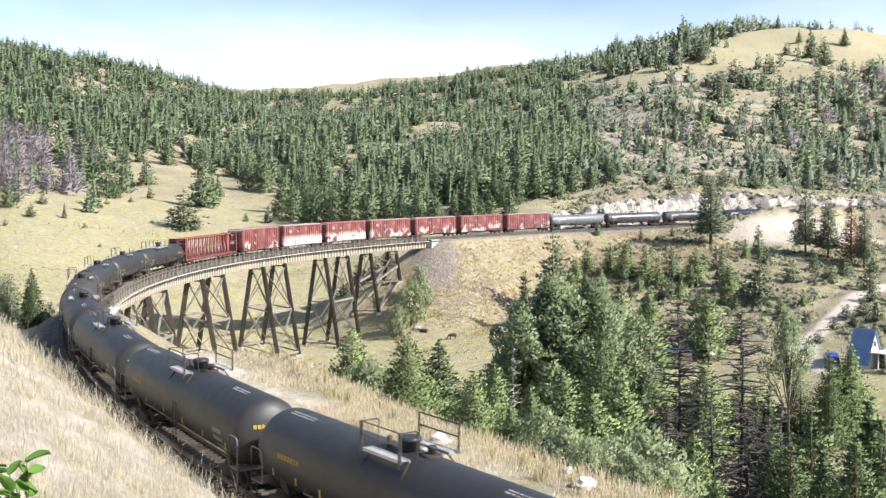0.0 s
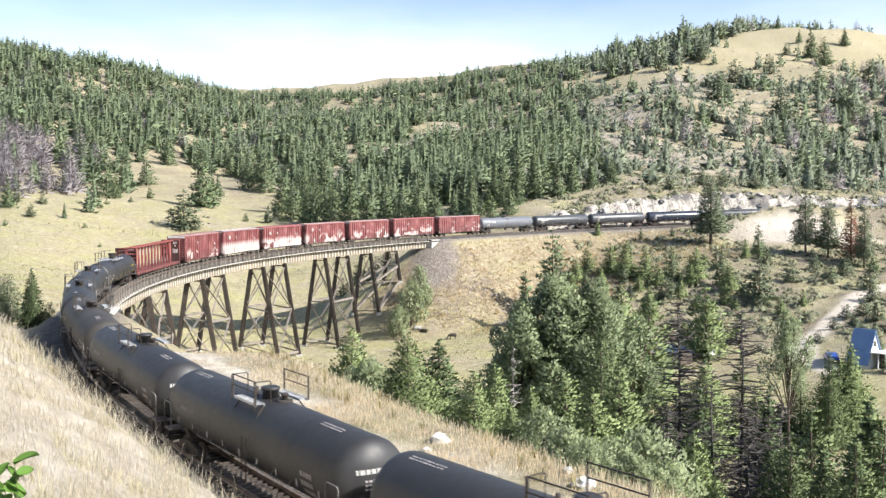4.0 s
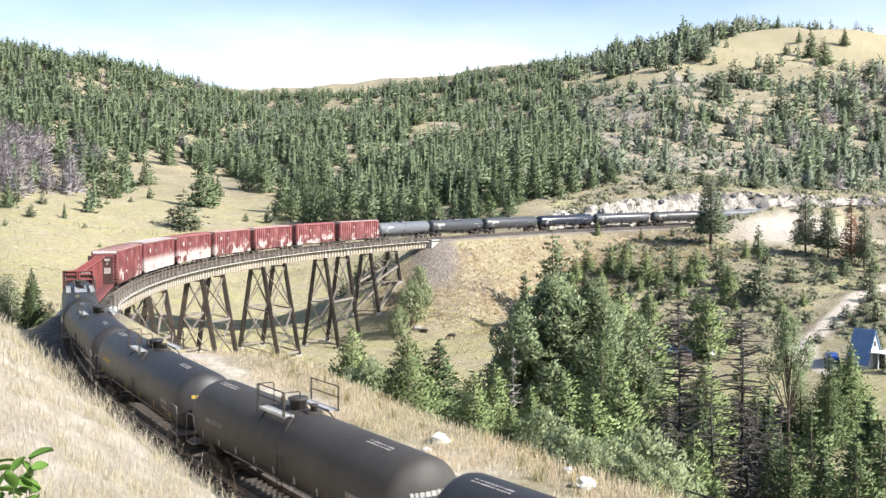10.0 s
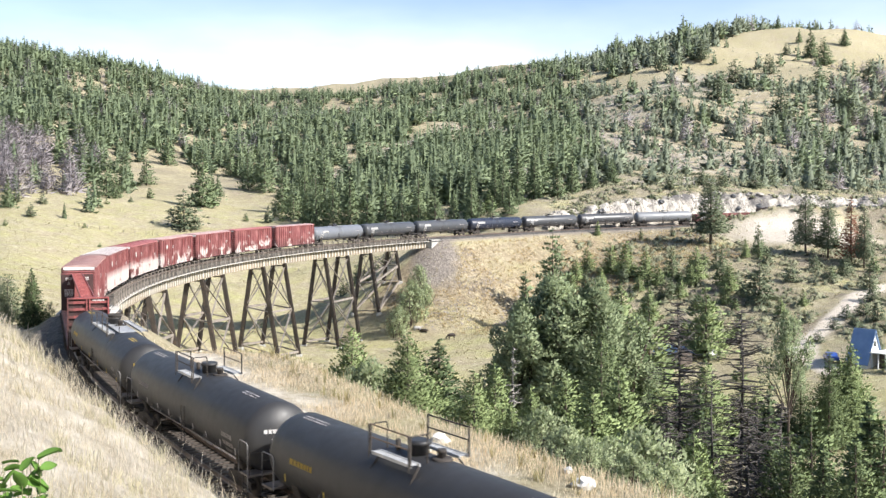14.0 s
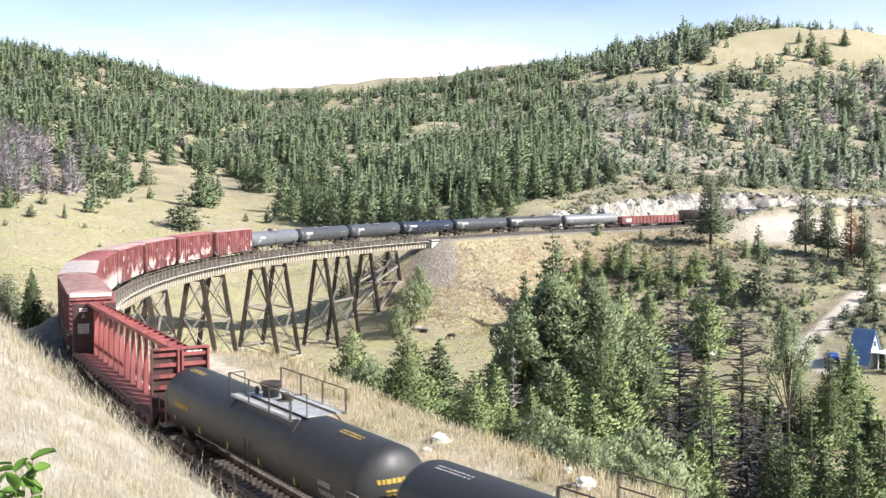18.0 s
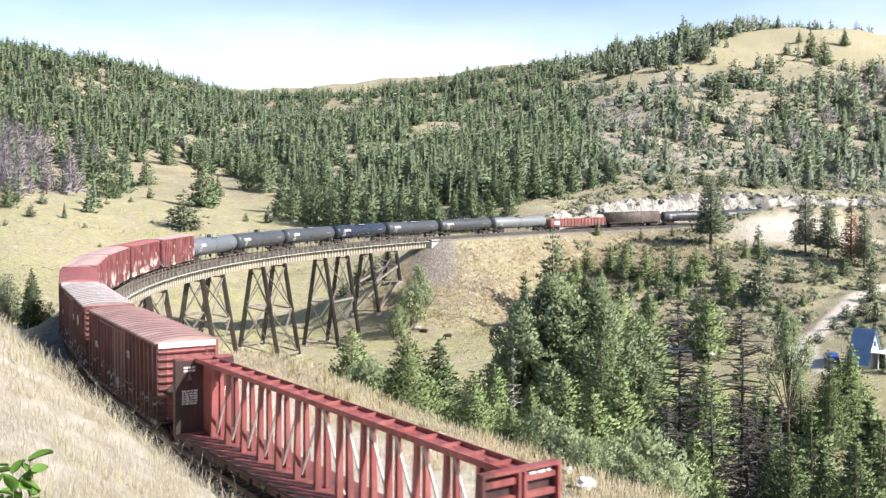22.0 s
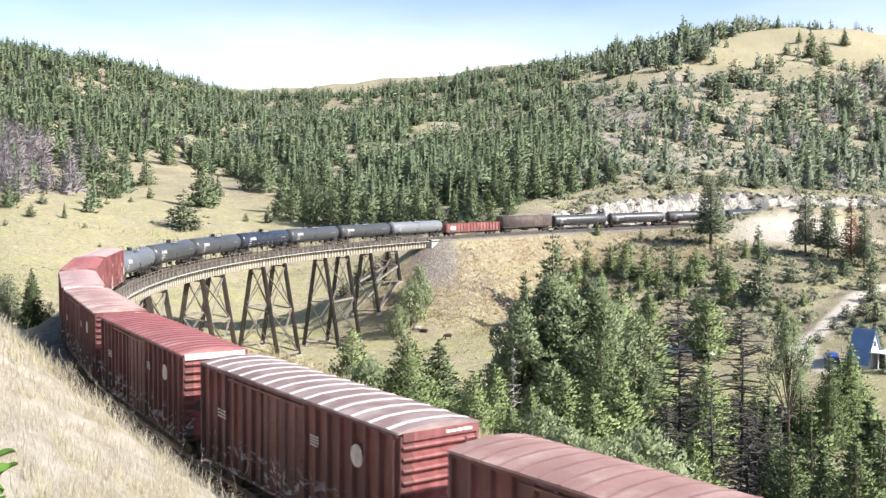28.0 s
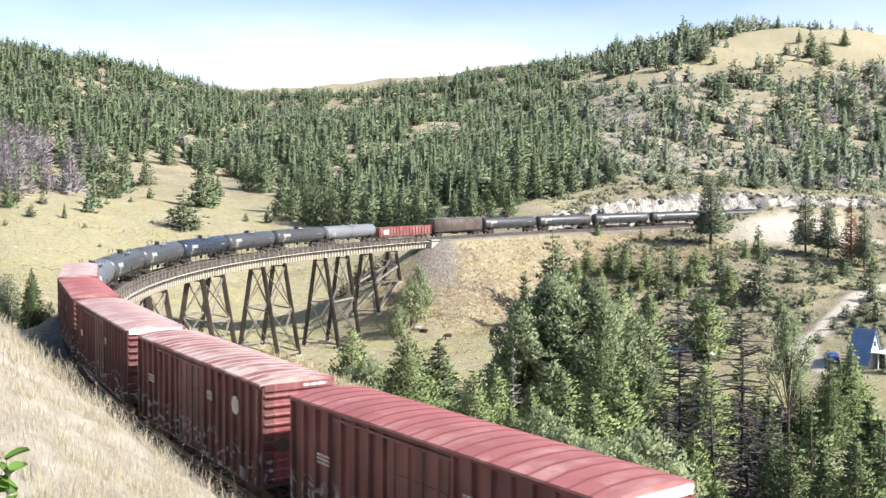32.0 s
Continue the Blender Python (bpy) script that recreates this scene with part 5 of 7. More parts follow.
def leafy(n, col, thin_part=0.16):
    """Leaves let part of the light through."""
    mat = n.done(col, 0.7, 0.0, 0.25)
    thin = n.add("ShaderNodeBsdfTranslucent")
    n.link(col, thin.inputs["Color"])
    both = n.add("ShaderNodeMixShader")
    both.inputs[0].default_value = thin_part
    n.link(n.shader.outputs[0], both.inputs[1])
    n.link(thin.outputs[0], both.inputs[2])
    n.link(both.outputs[0], n.tree.nodes["Material Output"].inputs["Surface"])
    return mat


def foliage(name, dark, light, yellow=0.0, thin_part=0.16):
    n = Nodes(name)
    island = n.add("ShaderNodeNewGeometry").outputs["Random Per Island"]
    rnd = n.add("ShaderNodeObjectInfo").outputs["Random"]
    col = n.mix(n.span(island, 0, 1), dark, light)
    col = n.mix(n.span(rnd, 0, 1, 0, 0.35), col, tuple(v * 0.62 for v in dark))
    col = n.mix(n.math("MULTIPLY", n.noise(0.35, 3.0), 0.35), col, tuple(0.5 * (a + b) * 1.25 for a, b in zip(dark, light)))
    if yellow:
        col = n.mix(n.math("MULTIPLY", n.noise(0.9, 3.0, lo=0.5, hi=0.7), yellow), col, (0.20, 0.17, 0.04))
    return leafy(n, col, thin_part)


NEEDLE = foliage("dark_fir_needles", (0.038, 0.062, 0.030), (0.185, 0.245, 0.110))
PINE = foliage("pine_needles", (0.052, 0.077, 0.034), (0.255, 0.320, 0.142))
YOUNG = foliage("bright_pine_needles", (0.100, 0.140, 0.055), (0.350, 0.425, 0.190))
GREY_PINE = foliage("grey_green_needles", (0.090, 0.118, 0.068), (0.245, 0.280, 0.170))
LEAF = foliage("cottonwood_leaves", (0.110, 0.155, 0.076), (0.480, 0.545, 0.325), 0.05, 0.4)
WILLOW = foliage("willow_leaves", (0.250, 0.305, 0.165), (0.600, 0.655, 0.400), 0.0, 0.5)
# far copies of the needles above, with sunlight put into their colour
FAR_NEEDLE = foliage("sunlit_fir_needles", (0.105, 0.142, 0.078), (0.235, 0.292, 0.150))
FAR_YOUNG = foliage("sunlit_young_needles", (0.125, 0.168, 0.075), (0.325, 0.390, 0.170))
RED_NEEDLE = foliage("dead_red_needles", (0.20, 0.085, 0.055), (0.36, 0.175, 0.115))
BARK = varied("pine_bark", (0.075, 0.055, 0.042), (0.15, 0.115, 0.09), 1.5, 0.95, fine=0.6, bump=0.03)
DEAD_BARK = varied("dead_grey_bark", (0.060, 0.052, 0.047), (0.125, 0.112, 0.10), 1.5, 0.95, fine=0.5, bump=0.02)
PALE_BARK = varied("bleached_bark", (0.24, 0.22, 0.20), (0.36, 0.33, 0.30), 1.5, 0.95, fine=0.5)


def clumps(rng, at, out, size, flat=0.6, slim=0.42):
    """Folded diamond sprays: places (n, 3), outward ways (n, 3), sizes (n)."""
    n = len(at)
    out = out + rng.normal(0, 0.4, (n, 3))
    out /= np.linalg.norm(out, axis=1, keepdims=True) + 1e-9
    side = np.cross(out, np.array([0, 0, 1.0]) + rng.normal(0, flat, (n, 3)))
    side /= np.linalg.norm(side, axis=1, keepdims=True) + 1e-9
    up = np.cross(side, out)
    s = size[:, None]
    v = np.stack([at - out * s * 0.35, at + side * s * slim - up * s * 0.10, at + out * s * 0.80 - up * s * 0.12, at - side * s * slim - up * s * 0.10], 1).reshape(-1, 3)
    k = np.arange(n)[:, None] * 4
    f = np.concatenate([k + np.array([0, 1, 2]), k + np.array([0, 2, 3])])
    return v, f


def conifer_crown(seed, h, radius, count, size, low=0.10, power=0.85, gaps=0.0, droop=0.25, per=13, slim=0.23, flat=1.1, lift=0.10):
    rng = np.random.default_rng(seed)
    ats, outs, sizes = [], [], []
    for i in range(max(12, count // per)):
        f = 1 - math.sqrt(1 - (i + rng.uniform(0, 1)) / max(12, count // per)) if power > 0 else 0
        f = min(f * 1.02, 0.99)
        z = h * (low + (1 - low) * f)
        reach = radius * max(0.04, 1 - f) ** power * (1 + 0.12 * math.sin(f * 37 + seed))
        if rng.random() < gaps:
            continue
        a = i * 2.39996 + rng.uniform(-0.8, 0.8)
        length = reach * rng.uniform(0.6, 1.15)
        d = np.array([np.cos(a), np.sin(a), 0])
        r = np.sqrt(rng.uniform(0.02, 1, per)) * length
        p = d[None] * r[:, None]
        p[:, :2] += rng.normal(0, 0.16 * length + 0.04, (per, 2)) * np.minimum(1, r / max(length, 0.1) + 0.3)[:, None]
        p[:, 2] = z - droop * r + 0.14 * r * r / max(length, 0.3) + rng.normal(0, 0.05 * length + 0.03, per)
        ats.append(p)
        outs.append(np.tile(d + np.array([0, 0, lift]), (per, 1)))
        sizes.append(size * rng.uniform(0.7, 1.3, per) * (0.6 + 0.4 * (1 - f)))
    n = 5
    ats.append(np.stack([rng.normal(0, 0.03, n), rng.normal(0, 0.03, n), h * np.linspace(0.90, 0.985, n)], 1))
    outs.append(np.tile(np.array([0.2, 0, 1.0]), (n, 1)))
    sizes.append(np.full(n, max(size * 0.45, h * 0.022)))
    return clumps(rng, np.concatenate(ats), np.concatenate(outs), np.concatenate(sizes), flat, slim)


def trunk_bmesh(h, r, sides=7, lean=0.0, seed=0):
    rng = random.Random(seed)
    bm = bmesh.new()
    pts = [(rng.uniform(-lean, lean) * f * h, rng.uniform(-lean, lean) * f * h, -0.6 + (h + 0.6) * f) for f in (0, 0.12, 0.3, 0.55, 0.8, 1.0)]
    tube(bm, pts, [r * 1.25, r, r * 0.85, r * 0.6, r * 0.32, r * 0.06], sides)
    return bm


def conifer_meshes(tag, seed, h, radius, count, size, needle, bark=None, limbs=True, **kw):
    v, f = conifer_crown(seed, h, radius, count, size, **kw)
    rr = np.hypot(v[:, 0], v[:, 1])
    way = np.stack([v[:, 0], v[:, 1], 0.40 * rr + 0.05], 1) / (rr[:, None] + 0.05) + np.random.default_rng(seed).normal(0, 0.20, v.shape)
    crown = leaf_arrays(tag + "_crown", v, f, needle, way)
    bm = trunk_bmesh(h * 0.97, 0.016 * h, seed=seed, lean=0.006)
    rng = random.Random(seed)
    if limbs:
        for i in range(int(h * 1.6)):
            z = h * rng.uniform(0.10, 0.85)
            a, length = rng.uniform(0, math.tau), radius * (1 - z / h) ** 0.85 * rng.uniform(0.5, 0.85)
            tube(bm, [(0, 0, z), (math.cos(a) * length * 0.5, math.sin(a) * length * 0.5, z - 0.08 * length), (math.cos(a) * length, math.sin(a) * length, z - 0.2 * length)], [0.035, 0.025, 0.012], 4, False)
    return mesh_of(tag + "_trunk", bm, bark or BARK), crown


def leafy_meshes(tag, seed, h, width, count, size, leaf, trunks=1, bark=None, low=0.2):
    """A broadleaf tree or shrub: stems, limbs and lobes of leaf sprays with gaps between them."""
    rng = np.random.default_rng(seed)
    bm = bmesh.new()
    ats, outs, sizes = [], [], []
    lobes = 14 + 9 * trunks
    for t in range(trunks):
        bx, by = rng.normal(0, width * 0.10 * (trunks > 1), 2)
        top = np.array([bx * 2.2, by * 2.2, h * rng.uniform(0.6, 0.75)])
        tube(bm, [(bx, by, -0.5), (bx * 1.3, by * 1.3, h * 0.25), tuple(top)], [0.02 * h, 0.015 * h, 0.006 * h], 6)
    for i in range(lobes):
        f = (i + 0.5) / lobes
        z = h * (low + (0.97 - low) * f)
        prof = math.sin(math.pi * min(1, 0.22 + 0.78 * f)) ** 0.7
        a = i * 2.39996 + rng.uniform(-0.5, 0.5)
        rr = width / 2 * prof * rng.uniform(0.3, 0.95)
        c = np.array([math.cos(a) * rr, math.sin(a) * rr, z])
        lob = width * 0.155 * rng.uniform(0.6, 1.35) * (0.65 + 0.5 * prof)
        tube(bm, [(c[0] * 0.15, c[1] * 0.15, z * 0.6), (c[0] * 0.6, c[1] * 0.6, z * 0.85), tuple(c)], [0.007 * h, 0.005 * h, 0.002 * h], 4, False)
        k = count // lobes
        d = rng.normal(0, 1, (k, 3))
        d /= np.linalg.norm(d, axis=1, keepdims=True)
        r = lob * rng.uniform(0.45, 1.08, k) ** 0.6
        p = c + d * r[:, None] * np.array([0.85, 0.85, 1.3])
        keep = p[:, 2] > 0.05
        ats.append(p[keep])
        outs.append((d + np.array([0, 0, 0.7]))[keep])
        sizes.append((size * rng.uniform(0.6, 1.35, k))[keep])
    v, f = clumps(rng, np.concatenate(ats), np.concatenate(outs), np.concatenate(sizes), 0.9, 0.34)
    way = np.repeat(np.concatenate(outs), 4, 0) + 0.5 * v / np.array([width / 2, width / 2, h]) * np.array([1, 1, 0.3]) + rng.normal(0, 0.2, v.shape)
    return mesh_of(tag + "_trunk", bm, bark or BARK), leaf_arrays(tag + "_crown", v, f, leaf, way)


def dead_tree(x, y, h, reach, count, bark, looks, seed):
    """A bare tree: trunk, its larger limbs one by one, and a haze of fine twigs."""
    rng = random.Random(seed)
    tree = empty("dead_tree", pose(x, y, ground_z(x, y)), looks, "dead tree")
    part("trunk", trunk_bmesh(h, 0.012 * h, 8, 0.01, seed), bark, tree)
    twigs = bmesh.new()
    for i in range(count):
        z = h * rng.uniform(0.10, 0.99)
        a = rng.uniform(0, math.tau)
        length = reach * (1.04 - z / h) ** 0.55 * rng.uniform(0.35, 1.0)
        c, s = math.cos(a), math.sin(a)
        rise = rng.uniform(-0.30, 0.42)
        p1 = Vector((c * length * 0.5, s * length * 0.5, z + rise * 0.3 * length))
        p2 = Vector((c * length, s * length, z + rise * length))
        bm = bmesh.new() if i < 40 else twigs
        tube(bm, [(0, 0, z), p1, p2], [0.055, 0.036, 0.012], 4, False)
        for j in range(5):
            q = p1.lerp(p2, rng.uniform(-0.3, 0.95))
            b = a + rng.choice((-1, 1)) * rng.uniform(0.4, 1.1)
            l2 = length * rng.uniform(0.15, 0.42)
            tube(bm, [q, q + Vector((math.cos(b) * l2, math.sin(b) * l2, rng.uniform(-0.35, 0.15) * l2))], [0.024, 0.009], 3, False)
        if i < 40:
            part("limb", bm, bark, tree)
    tagged(part("brushwood", twigs, bark, tree), kind="stuff")
    return tree


LOOKS = {
    "tall_fir": ("tall dark green fir with a pointed crown", [conifer_meshes("tall_fir", 110 + i, 22, 4.6, 9000, 0.42, NEEDLE, low=0.06, power=0.8, slim=0.30) for i in range(2)], 22, "conifer"),
    "tall_pine": ("tall green pine with full layered branches", [conifer_meshes("tall_pine", 120 + i, 20, 5.0, 18000, 0.34, lift=0.8, needle=(PINE, YOUNG)[i], low=0.08, power=0.66, gaps=0.1, slim=0.30, droop=0.0) for i in range(2)], 20, "pine tree"),
    "fir": ("dark green fir with a pointed crown", [conifer_meshes("fir", 10 + i, 14, 3.1, 7000, 0.42, NEEDLE, low=0.02, slim=0.34, lift=0.5) for i in range(3)], 14, "conifer"),
    "pine": ("green pine with open layered branches", [conifer_meshes("pine", 20 + i, 12, 3.3, 8000, 0.31, PINE, lift=0.8, low=0.04, power=0.7, gaps=0.12, slim=0.30, droop=-0.05) for i in range(3)], 12, "pine tree"),
    "young": ("bright green young pine with a dense crown", [conifer_meshes("young", 30 + i, 9, 2.7, 8000, 0.28, YOUNG, lift=1.0, low=0.0, power=0.74, slim=0.30, droop=-0.12, per=16) for i in range(3)], 9, "pine tree"),
    "grey": ("grey-green bushy pine with a rounded crown", [conifer_meshes("grey", 40 + i, 9, 2.9, 5200, 0.34, GREY_PINE, lift=0.7, low=0.02, power=0.5, gaps=0.12, slim=0.30, droop=-0.1) for i in range(2)], 9, "conifer"),
    "cottonwood": ("tall green cottonwood with a loose pale crown", [leafy_meshes("cottonwood", 50 + i, 17, 10, 18000, 0.31, LEAF, 3) for i in range(2)], 17, "tree"),
    "loose": ("slender cottonwood with a thin pale crown", [leafy_meshes("loose", 57, 17, 10, 6000, 0.29, LEAF, 1, low=0.55)], 17, "tree"),
    "willow": ("pale green willow shrub", [leafy_meshes("willow", 60 + i, 5, 5, 3200, 0.22, WILLOW, 4, low=0.06) for i in range(2)], 5, "shrub"),
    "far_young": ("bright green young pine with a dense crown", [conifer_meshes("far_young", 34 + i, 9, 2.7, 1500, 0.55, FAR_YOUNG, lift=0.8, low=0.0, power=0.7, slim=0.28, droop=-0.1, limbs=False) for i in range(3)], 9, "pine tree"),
    "far_grey": ("grey-green bushy pine with a rounded crown", [conifer_meshes("far_grey", 44 + i, 9, 2.9, 1100, 0.60, GREY_PINE, low=0.0, power=0.48, gaps=0.1, slim=0.36, droop=-0.1, limbs=False) for i in range(2)], 9, "conifer"),
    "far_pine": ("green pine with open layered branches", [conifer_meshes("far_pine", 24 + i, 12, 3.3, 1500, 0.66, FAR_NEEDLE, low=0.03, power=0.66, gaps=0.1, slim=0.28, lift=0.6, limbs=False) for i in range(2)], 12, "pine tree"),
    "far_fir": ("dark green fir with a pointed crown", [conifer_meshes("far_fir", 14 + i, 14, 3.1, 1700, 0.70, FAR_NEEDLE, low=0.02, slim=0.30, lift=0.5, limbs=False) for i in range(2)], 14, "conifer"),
    "red": ("dead pine with rust-red needles", [conifer_meshes("red", 70, 14, 2.6, 2400, 0.42, RED_NEEDLE, gaps=0.1, slim=0.3)], 14, "dead pine"),
    "ponderosa": ("tall pine with a bare lower trunk", [conifer_meshes("ponderosa", 80 + i, 17, 3.6, 4600, 0.50, GREY_PINE, low=0.15, power=0.6, gaps=0.06, slim=0.32, droop=0.05) for i in range(2)], 17, "pine tree"),
    "small": ("small grey-green pine on the slope", [conifer_meshes("small", 90 + i, 7, 2.1, 430, 0.66, (PINE, GREY_PINE, YOUNG)[i], low=0.02, power=0.6, gaps=0.05, limbs=False, slim=0.38, droop=0.0) for i in range(3)], 7, "pine tree"),
}


def plant(kind, x, y, h, k=0, fat=1.0, group="", z=None):
    looks, meshes, base_h, category = LOOKS[kind]
    tm, cm = meshes[k % len(meshes)]
    zz = ground_z(x, y) if z is None else z
    f = h / base_h
    name = {"willow": "shrub", "loose": "cottonwood_tree", "cottonwood": "cottonwood_tree", "fir": "fir_tree", "tall_fir": "fir_tree", "far_fir": "fir_tree", "red": "dead_pine_tree"}.get(kind, "pine_tree")
    tree = empty(name, pose(x, y, zz, 0, 0, (k * 77) % 360) @ Matrix.Diagonal((f * fat, f * fat, f, 1)), looks, category, group)
    shared("trunk", tm, tree)
    shared("crown", cm, tree)
    return tree


# where trees stand below the near shoulder and along the creek: x, y, height, breadth
CREEK_WILLOW = [
    (-8.0, 108, 9.6, 1.0), (-9.4, 109, 9.2, 0.9), (6.0, 59.5, 4.4, 1.0), (6.6, 54.0, 3.1, 1.2), (7.4, 50.5, 2.5, 1.2), (9.1, 53.0, 3.6, 1.1), (9.4, 49.0, 2.5, 1.2),
    (10.6, 49.0, 2.5, 1.2), (11.1, 54.5, 5.2, 1.2), (12.3, 53.0, 4.1, 1.1),
]
CREEK_YOUNG = [
    (-11.0, 118, 14.0, 1.25), (-9.2, 113, 10.5, 1.1),     (-4.0, 82.5, 4.4, 1.49), (-3.0, 83.0, 8.4, 1.5), (2.2, 72.0, 6.7, 1.28), (4.2, 61.0, 4.0, 1.35), (4.2, 81.0, 9.6, 1.15), (6.0, 68.0, 7.2, 1.22), (7.3, 57.0, 4.5, 1.35), (8.5, 69.0, 9.8, 1.28),
    (9.9, 65.5, 8.9, 1.49), (12.7, 71.0, 12.7, 1.28), (16.0, 63.0, 9.2, 1.22), (15.2, 55.0, 5.2, 1.2), (31.9, 120.0, 11.9, 1.35), (38.0, 120.0, 8.4, 1.22), (48.3, 120.0, 10.3, 1.49), (49.5, 120, 12.2, 0.94),
]
CREEK_FIR = [
    (-0.4, 88.5, 10.7, 1.69), (15.9, 70.5, 11.9, 1.08), (19.3, 50.0, 8.6, 1.08), (40.8, 120.0, 6.1, 1.22), (22.3, 51.5, 13.0, 1.2), (16.4, 74.0, 13.0, 1.0), (19.5, 75.0, 14.4, 1.0), (18.9, 80.0, 12.6, 1.0), (24.4, 74.0, 14.5, 1.1), (22.6, 68.0, 12.2, 1.0),
]
CREEK_FAR_FIR = [
    (12.5, 150, 20.0, 1.08),
]
CREEK_COTTONWOOD = [
    (9.6, 120.0, 16.6, 1.0), (13.5, 120.0, 19.9, 1.25), (16.1, 120.0, 16.4, 1.1), (18.5, 120.0, 19.9, 1.2),
]
CREEK_TALL_PINE = [
    (12.9, 80.5, 17.7, 1.0),
]
CREEK_TALL_FIR = [
    (24.0, 120.0, 15.2, 1.0),
]
CREEK_FAR_YOUNG = [
    (28.8, 160, 17.8, 1.22), (31.3, 150, 16.5, 1.22), (47.8, 180, 13.5, 1.22),
]
CREEK_LOOSE = [
    (39.2, 112, 17.0, 0.62),
]
CREEK_PINE = [
    (20.1, 48.0, 9.1, 1.22), (19.7, 56.0, 10.4, 1.22), (21.9, 58.5, 13.2, 1.2), (22.8, 51.0, 12.1, 1.35), (29.5, 120.0, 8.3, 1.22), (33.9, 120.0, 5.0, 1.35), (36.0, 120.0, 8.4, 1.22), (43.5, 120.0, 9.1, 1.35), (45.4, 116, 12.2, 0.81),
]
for kind, spots in (("willow", CREEK_WILLOW), ("young", CREEK_YOUNG), ("fir", CREEK_FIR), ("far_fir", CREEK_FAR_FIR), ("cottonwood", CREEK_COTTONWOOD), ("tall_pine", CREEK_TALL_PINE), ("tall_fir", CREEK_TALL_FIR), ("far_young", CREEK_FAR_YOUNG), ("loose", CREEK_LOOSE), ("pine", CREEK_PINE)):
    for k, (x, y, h, fat) in enumerate(spots):
        plant(kind, x, y, h, k, fat, "trees along the creek")
for k, (x, y, h, reach, count, bark, looks) in enumerate([
        (17.2, 72.0, 20.6, 5.0, 330, DEAD_BARK, "bare dead pine with dark drooping branches"), (21.1, 70.0, 20.8, 5.2, 330, DEAD_BARK, "bare dead pine with dark drooping branches"),
        (6.1, 86.0, 13.0, 1.8, 90, PALE_BARK, "bleached leafless tree among green pines"), (18.0, 66.0, 14.7, 1.8, 70, DEAD_BARK, "bare dead pine with dark drooping branches"),
        (22.6, 66.0, 15.1, 3.2, 200, DEAD_BARK, "bare dead pine with dark drooping branches"), (17.6, 57.0, 10.6, 2.4, 190, DEAD_BARK, "grey dead pine with a tangle of bare twigs"), (19.0, 60.0, 12.0, 2.2, 170, DEAD_BARK, "grey dead pine with a tangle of bare twigs"), (14.2, 62.0, 9.4, 2.2, 170, DEAD_BARK, "grey dead pine with a tangle of bare twigs"),
        (14.9, 66.0, 10.9, 1.9, 110, DEAD_BARK, "bare dead pine with dark drooping branches")]):
    dead_tree(x, y, h, reach, count, bark, looks, 500 + k)
# single trees farther off
LONE_FIR = [
    (-47.0, 113, 7.7, 1.15),
]
LONE_GREY = [
    (-54.1, 118, 6.5, 1.2), (-51.1, 116, 5.9, 1.2), (-47.0, 118, 4.6, 0.9),
]
LONE_WILLOW = [
    (-30.0, 155, 5.4, 1.0), (-26.9, 150, 5.5, 1.3), (-22.6, 150, 4.6, 0.9), (-13.1, 110, 6.9, 0.5), (-10.1, 222, 6.6, 0.9), (-7.2, 226, 9.0, 0.95), (-5.6, 232, 7.8, 0.75), (-3.8, 230, 5.0, 0.8),
]
LONE_FAR_PINE = [
    (-145.1, 526.0, 16.5, 1.1), (-137.0, 430.0, 14.7, 1.0), (-132.4, 391.0, 17.2, 1.0), (-131.8, 442.0, 13.6, 1.15), (-126.1, 382.0, 10.9, 1.0), (-111.5, 523.0, 14.9, 1.1), (-89.0, 454.0, 15.5, 1.1), (-80.5, 449.5, 20.0, 1.0),
    (-55.6, 400.0, 20.5, 1.0), (-54.8, 364.0, 14.7, 1.1), (-44.6, 349.0, 19.1, 1.0), (-38.3, 346.0, 17.0, 1.0), (-25.1, 328.0, 15.0, 1.0), (-13.0, 316.0, 13.3, 1.1), (-7.5, 311.5, 18.1, 0.9),
    (-2.4, 305.5, 14.5, 1.0), (8.8, 302.5, 13.6, 1.0), (15.0, 299.5, 10.2, 1.0), (25.7, 232, 19.2, 1.0), (56.8, 245.5, 8.1, 0.9), (65.9, 233.5, 10.1, 0.8), (83.4, 262, 9.0, 0.9),
]
LONE_FAR_FIR = [
    (-146.4, 334.0, 11.4, 1.1), (-125.9, 330, 5.9, 0.7), (-98.3, 434.5, 9.9, 1.2), (-93.1, 385.0, 24.1, 1.15), (-93.0, 400.0, 14.1, 1.0), (-62.6, 386.5, 16.7, 1.1), (-49.3, 413.5, 22.2, 1.0), (-48.6, 356.5, 14.2, 1.0),
    (-31.8, 340.0, 20.5, 1.0), (-18.6, 320.5, 18.6, 1.0), (3.3, 305.5, 13.1, 1.0), (18.1, 222, 12.7, 0.7), (322.8, 872.5, 26.4, 1.3), (323.9, 845.5, 24.6, 1.5), (328.0, 916.0, 12.5, 1.2), (333.4, 989.5, 13.5, 1.2),
    (360.7, 893.5, 17.8, 1.3),
    (9.0, 318, 17.0, 1.0), (17.0, 322, 16.0, 1.0), (24.0, 317, 13.0, 1.0), (30.0, 325, 17.0, 1.0), (37.0, 320, 12.0, 1.1), (43.0, 330, 15.0, 1.0), (20.5, 334, 18.0, 1.0), (34.0, 338, 17.0, 1.0), (50.0, 334, 11.0, 1.1), (26.0, 344, 18.0, 1.0), (58.0, 340, 10.0, 1.2),
]
